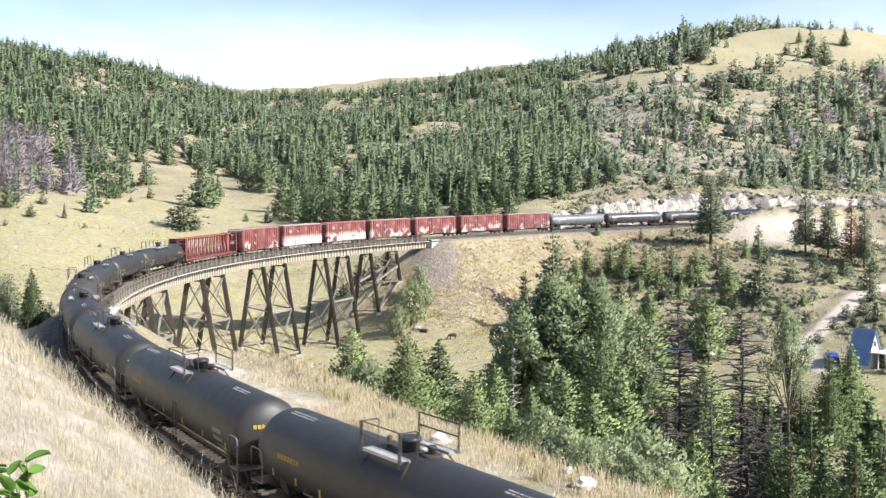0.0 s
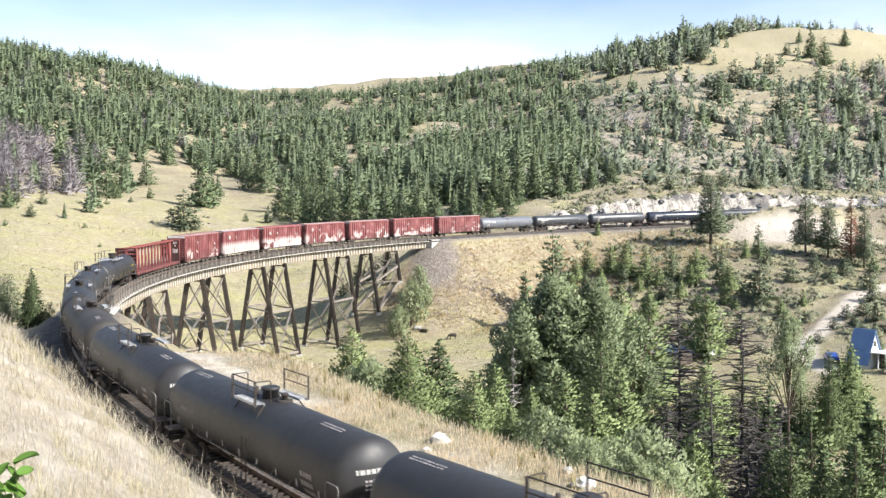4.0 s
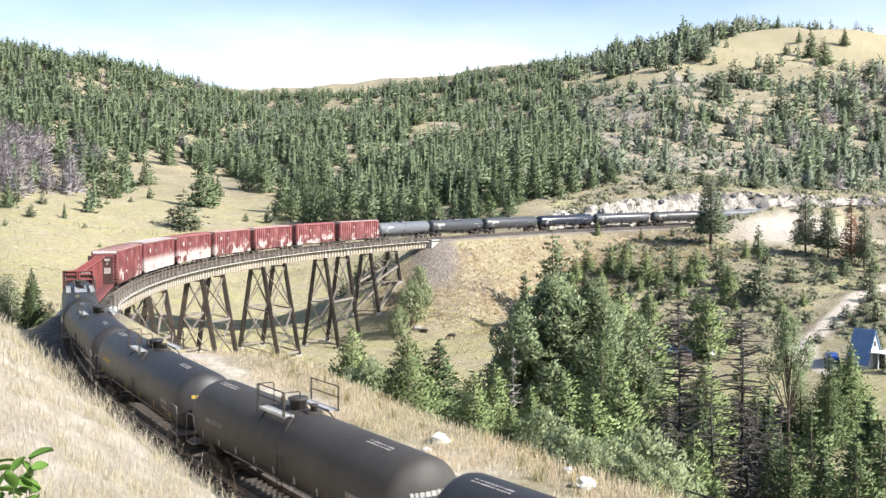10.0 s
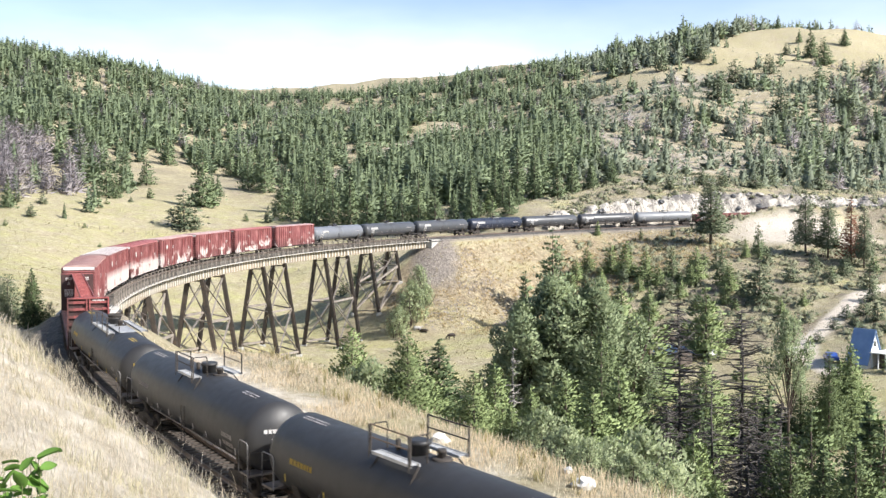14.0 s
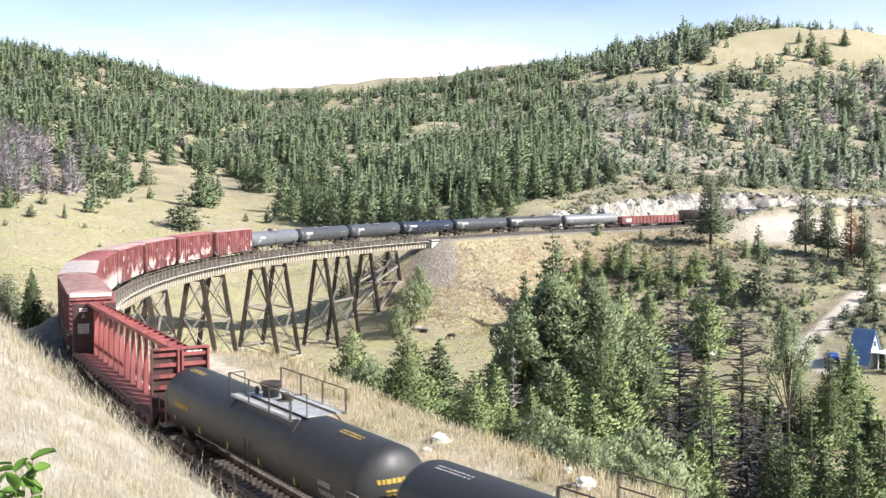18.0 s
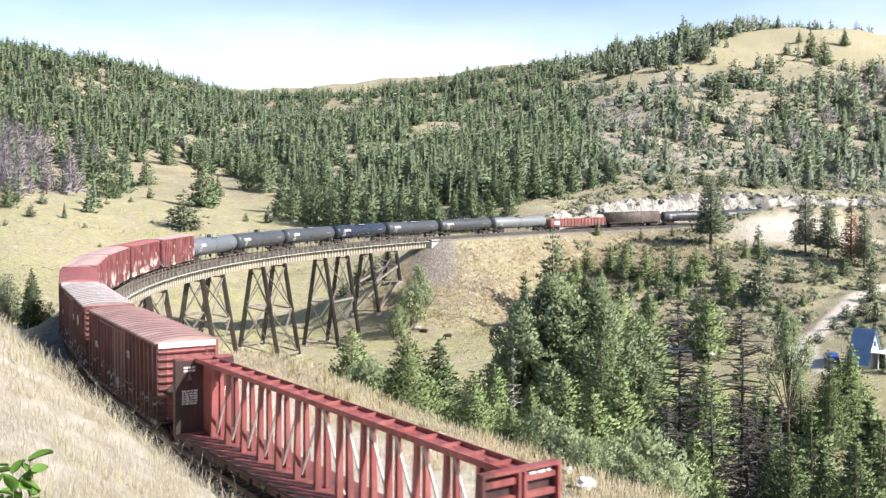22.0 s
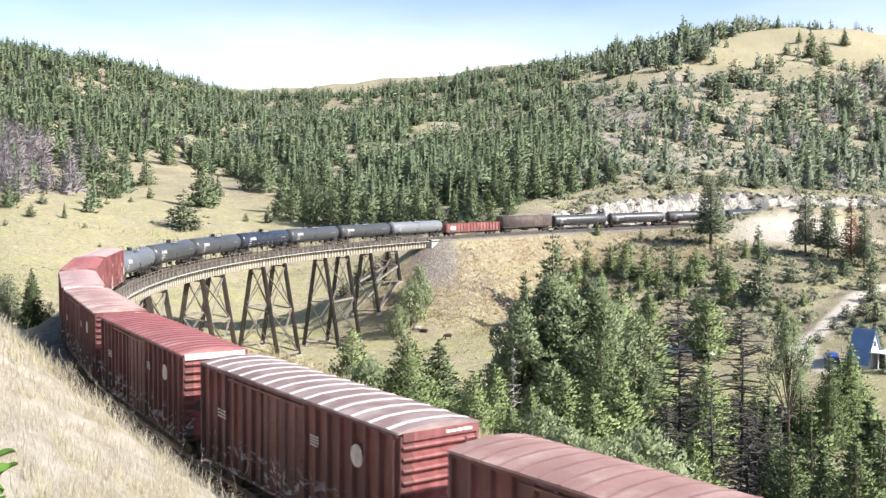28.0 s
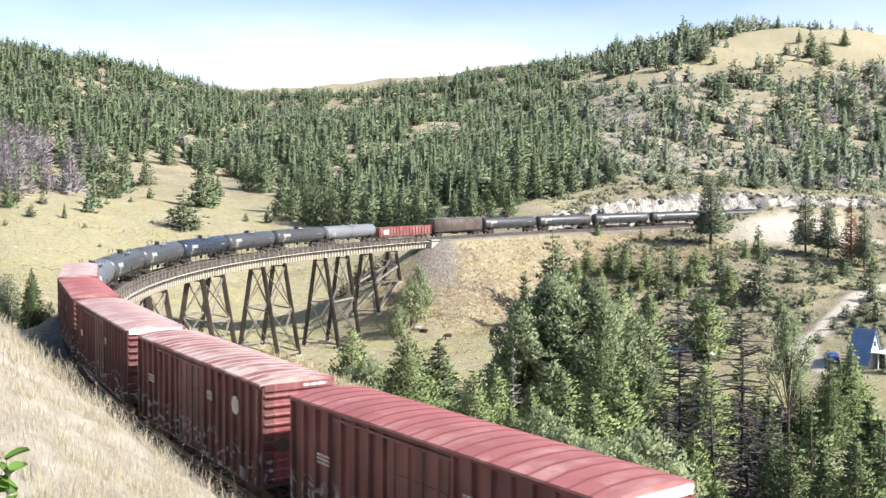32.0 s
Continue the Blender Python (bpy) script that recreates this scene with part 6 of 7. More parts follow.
LONE_PONDEROSA = [
    (74.6, 276, 18.6, 1.4), (95.9, 262, 17.3, 1.0), (101.1, 260, 16.8, 1.0), (106.3, 250, 15.8, 0.8),
]
LONE_RED = [
    (105.0, 255, 17.1, 1.2),
]
LONE_SMALL = [
    (-134.2, 439.0, 2.5, 1.3), (-133.8, 322, 4.9, 1.3), (-132.4, 300, 2.3, 1.2), (-117.0, 397.0, 5.0, 1.0), (-126.5, 359, 3.6, 1.4), (-122.8, 363, 2.6, 1.5), (-114.9, 318, 1.8, 1.6), (-117.9, 375, 2.4, 1.4), (-102.9, 297, 1.6, 1.3),
    (-70.7, 356, 3.6, 1.0), (-62.7, 356, 6.2, 1.2), (-58.2, 360, 5.0, 1.1), (57.2, 286, 4.1, 0.6), (66.7, 288, 3.7, 0.9),
]
LONE_FAR_GREY_NEAR = [
    (-141.2, 350.0, 4.2, 1.3), (-148.6, 346.0, 5.0, 1.2), (-88.0, 337.0, 13.8, 1.35), (-84.3, 337.0, 5.4, 1.1), (-62.4, 370.0, 5.5, 1.0), (51.2, 227.5, 5.7, 1.5), (68.2, 224.5, 3.5, 1.4), (68.7, 181.0, 2.4, 1.5), (69.9, 218.5, 10.5, 1.2),
    (75.8, 191.5, 2.8, 1.6), (80.4, 193.0, 2.4, 1.8), (81.2, 199.0, 3.1, 1.6), (82.5, 235.0, 4.7, 1.3), (82.7, 253.0, 4.5, 1.2), (85.3, 200.5, 3.8, 1.4), (85.5, 194.5, 3.9, 1.5), (91.1, 233.5, 3.6, 1.7),
    (92.0, 245.5, 4.3, 1.3), (92.2, 212.5, 4.8, 1.2), (96.8, 224.5, 6.4, 1.1), (98.2, 242.5, 4.8, 1.3), (179.4, 647.5, 18.5, 1.5), (184.1, 836.5, 16.7, 1.4), (202.2, 595.0, 18.7, 1.4), (220.5, 749.5, 17.9, 1.4),
]
LONE_FAR_GREY_MIDDLE = [
    (104.0, 330, 6.5, 1.3), (111.0, 338, 7.5, 1.3), (128.0, 338, 8.0, 1.2), (92.0, 326, 5.5, 1.3), (86.0, 330, 6.5, 1.2), (74.0, 322, 5.0, 1.3), (-22.0, 258, 6.5, 1.3), (-18.0, 263, 6.0, 1.3), (-14.5, 259, 5.0, 1.4), (-26.5, 264, 6.0, 1.3), (-20.0, 250, 4.0, 1.5),
    (223.3, 859.0, 18.1, 1.4), (252.1, 617.5, 21.1, 1.2), (258.4, 787.0, 16.6, 1.2), (277.3, 731.5, 17.1, 1.3), (303.5, 878.5, 11.0, 1.2), (315.1, 736.0, 16.8, 1.2),
]
LONE_FAR_YOUNG = [
    (31.4, 244.0, 5.6, 1.2), (33.8, 251.5, 6.5, 1.2), (37.8, 259.0, 6.8, 1.2), (38.4, 217.0, 7.3, 1.3), (38.6, 242.5, 5.5, 1.2), (43.1, 254.5, 8.4, 1.25), (44.4, 214.0, 7.1, 1.3), (44.4, 284.5, 4.7, 0.8),
    (46.2, 250.0, 9.4, 1.2), (46.7, 236.5, 4.2, 1.3), (50.6, 247.0, 7.6, 1.0), (52.0, 239.5, 5.5, 1.2), (54.6, 227.5, 5.2, 1.2), (55.5, 208.0, 6.3, 1.1), (59.2, 236.5, 5.4, 1.3), (61.2, 239.5, 8.5, 1.2),
    (62.8, 220.0, 5.0, 1.3), (66.3, 229.0, 6.9, 1.3), (70.5, 206.5, 4.1, 1.2), (77.4, 212.5, 3.8, 1.1), (78.7, 257.5, 4.7, 1.0),
]
for kind, spots in (("fir", LONE_FIR), ("grey", LONE_GREY), ("willow", LONE_WILLOW), ("far_pine", LONE_FAR_PINE), ("far_fir", LONE_FAR_FIR), ("ponderosa", LONE_PONDEROSA), ("red", LONE_RED), ("small", LONE_SMALL), ("far_grey", LONE_FAR_GREY_NEAR), ("far_grey", LONE_FAR_GREY_MIDDLE), ("far_young", LONE_FAR_YOUNG)):
    for k, (x, y, h, fat) in enumerate(spots):
        plant(kind, x, y, h, k, fat, "single trees")

# ---- woods: how many trees stand on a hectare, over the same fan as the heights ----
WOODS = np.array([
    [0, 0, 0, 0, 0, 0, 0],
    [0, 0, 0, 0, 0, 20, 20],
    [0, 0, 0, 0, 20, 110, 100],
    [4, 0, 0, 0, 90, 160, 120],
    [20, 2, 4, 60, 130, 50, 60],
    [110, 6, 60, 380, 260, 120, 110],
    [420, 60, 360, 400, 280, 250, 240],
    [400, 380, 420, 400, 280, 260, 250],
    [420, 400, 400, 400, 290, 220, 190],
    [420, 380, 400, 420, 380, 330, 30],
    [90, 60, 14, 14, 160, 120, 10],
    [0, 0, 0, 0, 0, 0, 0]], float)


BEARINGS = np.linspace(-0.5, 0.5, 201)
RANGES = np.arange(60, 1420, 10.0)
RISE = np.maximum.accumulate(land((BEARINGS[:, None] * RANGES[None]).ravel(), np.tile(RANGES, 201))[0].reshape(201, -1) / RANGES[None], axis=1)


def hidden(x, y, top):
    """True for what the lie of the land covers."""
    i = np.clip(np.round((x / y + 0.5) * 200).astype(int), 0, 200)
    j = np.clip(((y - 60) / 10).astype(int) - 1, 0, len(RANGES) - 1)
    return top / y < RISE[i, j] - 0.004


def scatter(y0, y1, seed):
    rng = np.random.default_rng(seed)
    most = 560.0
    n = int((y1 - y0) * 0.5 * (y0 + y1) * 0.98 / 1e4 * most * (0.72 if y0 > 500 else 0.85))
    y = np.sqrt(rng.uniform(y0 * y0, y1 * y1, n))
    x = y * rng.uniform(-0.49, 0.49, n)
    dens = np.maximum(over_fan(WOODS, x, y), 0) * np.clip(0.80 + 0.5 * waves(x, y, 70, 5.0) + 0.35 * waves(x, y, 23, 8.0), 0.08, 1.6)
    for line, half, left in GLADES:
        d = near_line(x, y, line) + 0.22 * half * waves(x, y, 26, half)
        dens = dens * np.where(y > 330, left + (1 - left) * step(d, half * 0.8, half * 1.15), 1)
    edge = np.interp(x / y, [-0.447, -0.39, -0.333, -0.313, -0.299, -0.259, -0.219, -0.19, -0.162, -0.145, -0.128, -0.094, -0.048, 0.04, 0.07], [318, 325, 345, 425, 560, 535, 535, 490, 465, 372, 350, 335, 300, 300, 0])
    dens = dens * np.where(y < 600, step(y, edge - 8, edge + 8), 1)
    keep = rng.uniform(0, most, n) < dens
    x, y = x[keep], y[keep]
    z, u, s = land(x, y)
    ok = (np.abs(u) > 9) & ~hidden(x, y, z + 18)
    return x[ok], y[ok], z[ok], rng


def spray_tree(seed, count, power, low, size=0.5, radius=2.4, slim=0.34, core=0.26, lift=0.15):
    """A conifer of needle sprays round a dense heart, one metre high and of unit radius; the sprays shrink to the tip."""
    rng = np.random.default_rng(seed)
    k = np.arange(count)
    f = np.minimum(1 - np.sqrt(1 - (k + rng.uniform(0, 1, count)) / count), 0.97)
    reach = radius * (1 - f) ** power * (1 + 0.16 * np.sin(f * 41 + seed)) * rng.uniform(0.75, 1.12, count)
    a = k * 2.39996 + rng.uniform(-0.5, 0.5, count)
    r = reach * rng.uniform(0.35, 0.8, count)
    d = np.stack([np.cos(a), np.sin(a), lift + 0.5 * f], 1)
    at = np.stack([r * np.cos(a), r * np.sin(a), 10 * (low + (0.98 - low) * f) + rng.normal(0, 0.12, count)], 1)
    v, fc = clumps(rng, at, d, size * reach * rng.uniform(0.8, 1.25, count) + 0.12, 0.7, slim)
    v = v / np.array([radius, radius, 10.0])
    t = np.array([(0.06 * math.cos(q), 0.06 * math.sin(q), 0) for q in (0, 2.1, 4.2)] + [(0, 0, 0.80)])
    tf = np.array([[0, 1, 3], [1, 2, 3], [2, 0, 3]])
    if core:
        k = np.arange(6)
        c = np.stack([core * np.cos(k * math.pi / 3 + seed), core * np.sin(k * math.pi / 3 + seed), low + 0.05 + 0.04 * (k % 2)], 1)
        t = np.concatenate([t, c, [(0, 0, 0.93)]])
        tf = np.concatenate([tf, np.stack([4 + k, 4 + (k + 1) % 6, 10 + 0 * k], 1)])
    return np.concatenate([v, t]), np.concatenate([fc, len(v) + tf])


def joined(templates, x, y, z, h, r, rng):
    vs, fs, ways, base = [], [], [], 0
    which = rng.integers(0, len(templates), len(x))
    turn = rng.uniform(0, 2 * np.pi, len(x))
    for w, (tv, tf) in enumerate(templates):
        i = np.nonzero(which == w)[0]
        if not len(i):
            continue
        c, s = np.cos(turn[i])[:, None], np.sin(turn[i])[:, None]
        px = (tv[None, :, 0] * c - tv[None, :, 1] * s) * r[i][:, None] + x[i][:, None]
        py = (tv[None, :, 0] * s + tv[None, :, 1] * c) * r[i][:, None] + y[i][:, None]
        pz = tv[None, :, 2] * h[i][:, None] + z[i][:, None] - 0.3
        vs.append(np.stack([px, py, pz], -1).reshape(-1, 3))
        fs.append((tf[None] + (np.arange(len(i)) * len(tv))[:, None, None] + base).reshape(-1, 3))
        ways.append((np.stack([px - x[i][:, None], py - y[i][:, None], 0.5 * r[i][:, None] + 0 * px], -1) / r[i][:, None, None]).reshape(-1, 3))
        base += len(i) * len(tv)
    return np.concatenate(vs), np.concatenate(fs), np.concatenate(ways) + rng.normal(0, 0.12, (base, 3))


def wood_material(name, dark, light):
    n = Nodes(name)
    island = n.add("ShaderNodeNewGeometry").outputs["Random Per Island"]
    stand = n.noise(0.09, 3.0, 0.6, lo=0.35, hi=0.65)
    col = n.mix(stand, dark, light)
    col = n.mix(n.math("MULTIPLY", island, 0.5), col, tuple(v * 1.35 for v in light))
    return leafy(n, col)


WOOD = wood_material("conifer_wood", (0.098, 0.130, 0.082), (0.205, 0.250, 0.142))
WOOD_GREY = wood_material("grey_green_wood", (0.112, 0.136, 0.100), (0.232, 0.262, 0.180))
WOOD_DRY = wood_material("dying_wood", (0.23, 0.205, 0.21), (0.36, 0.325, 0.335))

# separate small pines on the slopes nearest the track
x, y, z, rng = scatter(150, 330, 11)
pick = rng.permutation(np.nonzero((near_line(x, y, DRIVE) > 7) & ((y < 258) | (x < 0.07 * y)))[0])[:85]
for k, i in enumerate(pick):
    size = rng.uniform(2.0, 5.8) if y[i] < 290 else rng.uniform(3, 11)
    plant("small" if size < 8 else "far_pine", x[i], y[i], size, k, rng.uniform(0.85, 1.35), "scattered slope pines", z[i])

x, y, z, rng = scatter(185, 330, 14)
ok = (x / y > 0.07) & (waves(x, y, 30, 2.2) > -0.5)
x, y, z = [np.concatenate([v[ok]] * 5) for v in (x, y, z)]
x, y = x + rng.normal(0, 7, len(x)), y + rng.normal(0, 7, len(x))
z, u, s = land(x, y)
ok = (np.abs(u) > 7) & (near_line(x, y, DRIVE) > 4) & (np.hypot((x - 103) / 20, (y - 286) / 11) > 1) & (x > 0.11 * y)
x, y, z = x[ok], y[ok], z[ok]
h = rng.uniform(0.6, 1.9, len(x))
v, f, way = joined([spray_tree(240 + i, 60, (0.35, 0.45, 0.3)[i], 0.0, 0.5, 2.4) for i in range(3)], x, y, z, h, h * rng.uniform(0.7, 1.2, len(h)), rng)
tagged(new("slope_shrubs", leaf_arrays("slope_shrubs", v, f, GREY_PINE, way)), "low grey-green shrubs over the brushy slope", "shrubs", kind="stuff")
sprays = [spray_tree(200 + i, 130, (0.85, 0.75, 0.7, 0.8, 0.65, 0.9)[i], 0.03, 0.48, 2.4, 0.34) for i in range(6)]
light = [spray_tree(300 + i, 44, (0.85, 0.75, 0.7, 0.6, 0.8)[i], 0.03, 0.68, 2.4, 0.38) for i in range(5)]
bushy = [spray_tree(360 + i, 56, (0.42, 0.5, 0.36, 0.6, 0.75)[i], 0.0, 0.55, 4.0, 0.36, 0.4, 0.3) for i in range(5)]
bare = [spray_tree(380 + i, 90, (0.6, 0.8, 0.7)[i], 0.05, 0.9, 2.4, 0.09, 0, 0.4) for i in range(3)]
x, y, z, rng = scatter(330, 560, 12)
h = (5 + 15 * rng.beta(1.8, 1.9, len(x))) * (1 + 0.2 * waves(x, y, 30, 3.0))
hill = (x / y > 0.14 + 0.03 * waves(x, y, 60, 1.5)) & (rng.random(len(x)) < 0.85)
dying = ((x / y < -0.36 + 0.02 * waves(x, y, 50, 2.5)) & (y > 350) & (y < 540) & (rng.random(len(x)) < 0.88)) | (hill & (rng.random(len(x)) < 0.08))
hill = hill & ~dying
h = np.where(hill, h * 0.68, h)
for mask, mat, kinds, thick, name, looks in (
        (~dying & ~hill, WOOD, sprays, (0.23, 0.36), "middle_woods", "dense green conifer forest on the hillside"),
        (hill, WOOD_GREY, bushy, (0.26, 0.46), "hill_woods", "scattered rounded grey-green pines on the open hill"),
        (dying, WOOD_DRY, bare, (0.17, 0.27), "dying_woods", "grey-brown leafless dying conifers at the forest edge")):
    v, f, way = joined(kinds, x[mask], y[mask], z[mask], h[mask], (h * rng.uniform(*thick, len(h)))[mask], rng)
    tagged(new(name, leaf_arrays(name, v, f, mat, way)), looks, "forest", kind="stuff")
x, y, z, rng = scatter(560, 1400, 13)
h = (6 + 14 * rng.beta(1.7, 2.0, len(x))) * (1 + 0.25 * waves(x, y, 40, 3.0)) * (1 + np.interp(y, [600, 1000], [0, 1]) * np.interp(x / y, [-0.42, -0.25, -0.2, 0.1, 0.15], [0.05, -0.12, -0.35, -0.3, 0.25]))
hill = (x / y > 0.14 + 0.03 * waves(x, y, 90, 1.5)) & (rng.random(len(x)) < 0.75)
dying = rng.random(len(x)) < np.where(x / y > 0.38, 0.4, 0.05)
h = np.where(hill, h * 0.78, h)
for mask, mat, kinds, thick, name, looks in (
        (~hill & ~dying, WOOD, light, (0.23, 0.37), "far_woods", "far conifer forest up to the ridges"),
        (hill & ~dying, WOOD_GREY, bushy, (0.28, 0.46), "far_hill_woods", "rounded grey-green pines over the upper hill"),
        (dying, WOOD_DRY, bare, (0.2, 0.34), "far_dying_woods", "grey leafless conifers among the green forest")):
    v, f, way = joined(kinds, x[mask], y[mask], z[mask], h[mask], (h * rng.uniform(*thick, len(h)))[mask], rng)
    tagged(new(name, leaf_arrays(name, v, f, mat, way)), looks, "forest", kind="stuff")
# low brush over the openings of the hill
rng = np.random.default_rng(35)
y = np.sqrt(rng.uniform(350 ** 2, 930 ** 2, 9000))
x = y * rng.uniform(0.10, 0.46, len(y))
ok = (waves(x, y, 24, 6.3) + 0.6 * waves(x, y, 9, 2.2) > -0.1 + 1.3 * step(y, 760, 860)) | (rng.random(len(x)) < 0.10)
x, y = x[ok], y[ok]
z, u, s = land(x, y)
ok = ~hidden(x, y, z + 3) & (np.abs(u) > 8)
x, y, z = x[ok], y[ok], z[ok]
h = rng.uniform(0.8, 2.8, len(x)) * (1 - 0.45 * step(y, 700, 800))
brush = [spray_tree(390 + i, 16, 0.35, 0.0, 0.6, 6.0, 0.38, 0.5, 0.4) for i in range(4)]
v, f, way = joined(brush, x, y, z, h, h * rng.uniform(0.5, 0.95, len(h)), rng)
tagged(new("hill_brush", leaf_arrays("hill_brush", v, f, WOOD_GREY, way)), "low grey-green juniper brush over the open hill", "brush", kind="stuff")
# fallen grey trunks on the stony openings
rng = np.random.default_rng(33)
bm = bmesh.new()
for line, half, left in GLADES[:4] + GLADES[7:10] + GLADES[12:16]:
    for (ax, ay), (bx, by) in zip(line, line[1:]):
        for k in range(16):
            f = rng.uniform(0, 1)
            x0, y0 = ax + (bx - ax) * f + rng.normal(0, 5), ay + (by - ay) * f + rng.normal(0, 0.4 * half)
            a = rng.normal(math.atan2(by - ay, 3 * (bx - ax)), 0.4)
            m = rng.uniform(3, 9)
            x1, y1 = x0 + m * math.cos(a), y0 + m * math.sin(a)
            tube(bm, [(x0, y0, ground_z(x0, y0) + 0.25), (x1, y1, ground_z(x1, y1) + 0.3)], [0.22, 0.1], 5)
tagged(part("fallen_timber", bm, varied("silver_deadwood", (0.34, 0.315, 0.29), (0.56, 0.53, 0.50), 0.5, 0.9, fine=0.4)), "silvery fallen trunks strewn over the stony openings", "deadwood", kind="stuff")
# ---- grass, brush and stones on the near bank and shoulder ----
def blades(name, x, y, z, h, lean, rng, per, width, material, looks, category, loose=0.07):
    """Tufts of bent, tapering blades."""
    n = len(x)
    a = rng.uniform(0, 2 * np.pi, (n, per))
    bx = x[:, None] + rng.normal(0, loose, (n, per))
    by = y[:, None] + rng.normal(0, loose, (n, per))
    hh = h[:, None] * rng.uniform(0.55, 1.15, (n, per))
    out = lean * hh * rng.uniform(0.3, 1.2, (n, per))
    w = width * rng.uniform(0.7, 1.3, (n, per)) / 2
    c, s = np.cos(a), np.sin(a)
    zz = np.repeat(z[:, None], per, 1)
    px, py = -s * w, c * w
    rows = [
        np.stack([bx + px, by + py, zz - 0.05], -1), np.stack([bx - px, by - py, zz - 0.05], -1),
        np.stack([bx + c * out * 0.4 + px * 0.8, by + s * out * 0.4 + py * 0.8, zz + hh * 0.6], -1), np.stack([bx + c * out * 0.4 - px * 0.8, by + s * out * 0.4 - py * 0.8, zz + hh * 0.6], -1),
        np.stack([bx + c * out, by + s * out, zz + hh], -1)]
    v = np.stack(rows, 2).reshape(-1, 3)
    k = np.arange(n * per)[:, None] * 5
    f = np.concatenate([k + np.array([0, 1, 2]), k + np.array([2, 1, 3]), k + np.array([2, 3, 4])])
    ways = np.array([0, 0, 1.0]) + rng.normal(0, 0.25, (n * per * 5, 3))
    ob = new(name, leaf_arrays(name, v, f, material, ways))
    return tagged(ob, looks, category, kind="stuff")


def grass_material(name, a, b, c):
    n = Nodes(name)
    island = n.add("ShaderNodeNewGeometry").outputs["Random Per Island"]
    col = n.mix(island, a, b)
    col = n.mix(n.math("MULTIPLY", n.noise(0.22, 4.0, lo=0.4, hi=0.65), 0.7), col, c)
    return leafy(n, col, 0.5)


STRAW = grass_material("dry_grass", (0.48, 0.385, 0.235), (0.93, 0.83, 0.63), (0.87, 0.80, 0.73))
GOLD = grass_material("golden_grass", (0.62, 0.50, 0.33), (0.94, 0.84, 0.64), (0.84, 0.68, 0.46))
OLIVE = grass_material("olive_brush", (0.34, 0.31, 0.15), (0.56, 0.50, 0.26), (0.54, 0.42, 0.22))


def strewn(n, seed, u0, u1, s0, s1, power=1.0):
    """Places beside the track: u outside it, s along it."""
    rng = np.random.default_rng(seed)
    s = rng.uniform(s0, s1, n)
    u = u0 + (u1 - u0) * rng.uniform(0, 1, n) ** power
    a = np.interp(s, S, TURN)
    x, y = np.interp(s, S, TX) + u * np.sin(a), np.interp(s, S, TY) - u * np.cos(a)
    z = land(x, y)[0]
    return x, y, z, rng


x, y, z, rng = strewn(150000, 61, 4.6, 24, 205, 316, 0.9)
ok = (y > 2.4) & (x > -0.5 * y - 0.8) & (x < 0.1 * y)
x, y, z = x[ok], y[ok], z[ok]
blades("bank_grass", x, y, z, 0.10 + 0.36 * rng.uniform(0, 1, len(x)) ** 1.8, 1.15, rng, 2, 0.009, STRAW, "tall bleached dry grass on the near bank", "grass", 0.3)
x, y, z, rng = strewn(16000, 66, 6.5, 24, 205, 316, 0.9)
ok = (y > 3.4) & (x > -0.5 * y - 0.8) & (x < 0.1 * y) & (waves(x, y, 5, 1.2) + 0.5 * waves(x, y, 1.7, 3.0) > 0.0)
x, y, z = x[ok], y[ok], z[ok]
blades("bank_tussocks", x, y, z, rng.uniform(0.22, 0.55, len(x)), 1.0, rng, 10, 0.012, grass_material("tussock_grass", (0.52, 0.45, 0.25), (0.92, 0.86, 0.66), (0.72, 0.66, 0.42)), "taller golden tussocks standing out of the bank grass", "grass", 0.08)
x, y, z, rng = strewn(30000, 62, -19, -4.6, 205, 300, 0.62)
ok = waves(x, y, 6, 2.1) + 0.5 * waves(x, y, 2.1, 0.7) > np.interp(np.abs(land(x, y)[1]), [4.6, 8, 9.2, 11, 19], [1.1, 0.9, 0.5, -0.3, -0.8])
x, y, z = x[ok], y[ok], z[ok]
blades("shoulder_grass", x, y, z, 0.15 + 0.4 * rng.uniform(0, 1, len(x)) ** 1.5, 0.8, rng, 4, 0.024, GOLD, "golden dry grass on the track shoulder", "grass", 0.5)
x, y, z, rng = strewn(260, 63, -21, -12, 200, 300)
blades("shoulder_brush", x, y, z, rng.uniform(0.4, 1.0, len(x)), 0.6, rng, 9, 0.06, OLIVE, "olive and yellow low brush below the track", "brush")
rng = np.random.default_rng(64)
y = np.sqrt(rng.uniform(120 ** 2, 330 ** 2, 6500))
x = y * rng.uniform(-0.46, 0.46, len(y))
z, u, s = land(x, y)
ok = np.abs(u) > 5
blades("meadow_tufts", x[ok], y[ok], z[ok], rng.uniform(0.12, 0.42, ok.sum()), 0.9, rng, 5, 0.10, grass_material("meadow_straw", (0.36, 0.31, 0.17), (0.54, 0.47, 0.28), (0.42, 0.36, 0.20)), "dry tufts over the valley meadow", "grass")
rng = np.random.default_rng(65)
y = np.sqrt(rng.uniform(178 ** 2, 400 ** 2, 11000))
x = y * rng.uniform(0.075, 0.47, len(y))
z, u, s = land(x, y)
ok = (np.abs(u) > 7) & (waves(x, y, 17, 3.3) + 0.7 * waves(x, y, 6, 1.1) > -0.1) & (np.hypot((x - 103) / 20, (y - 286) / 11) > 1) & (near_line(x, y, DRIVE) > 4) & (x > 0.105 * y) & ((y > 225) | (x > 0.2 * y))
x, y, z = x[ok], y[ok], z[ok]
h = rng.uniform(0.35, 1.5, len(x)) ** 1.2
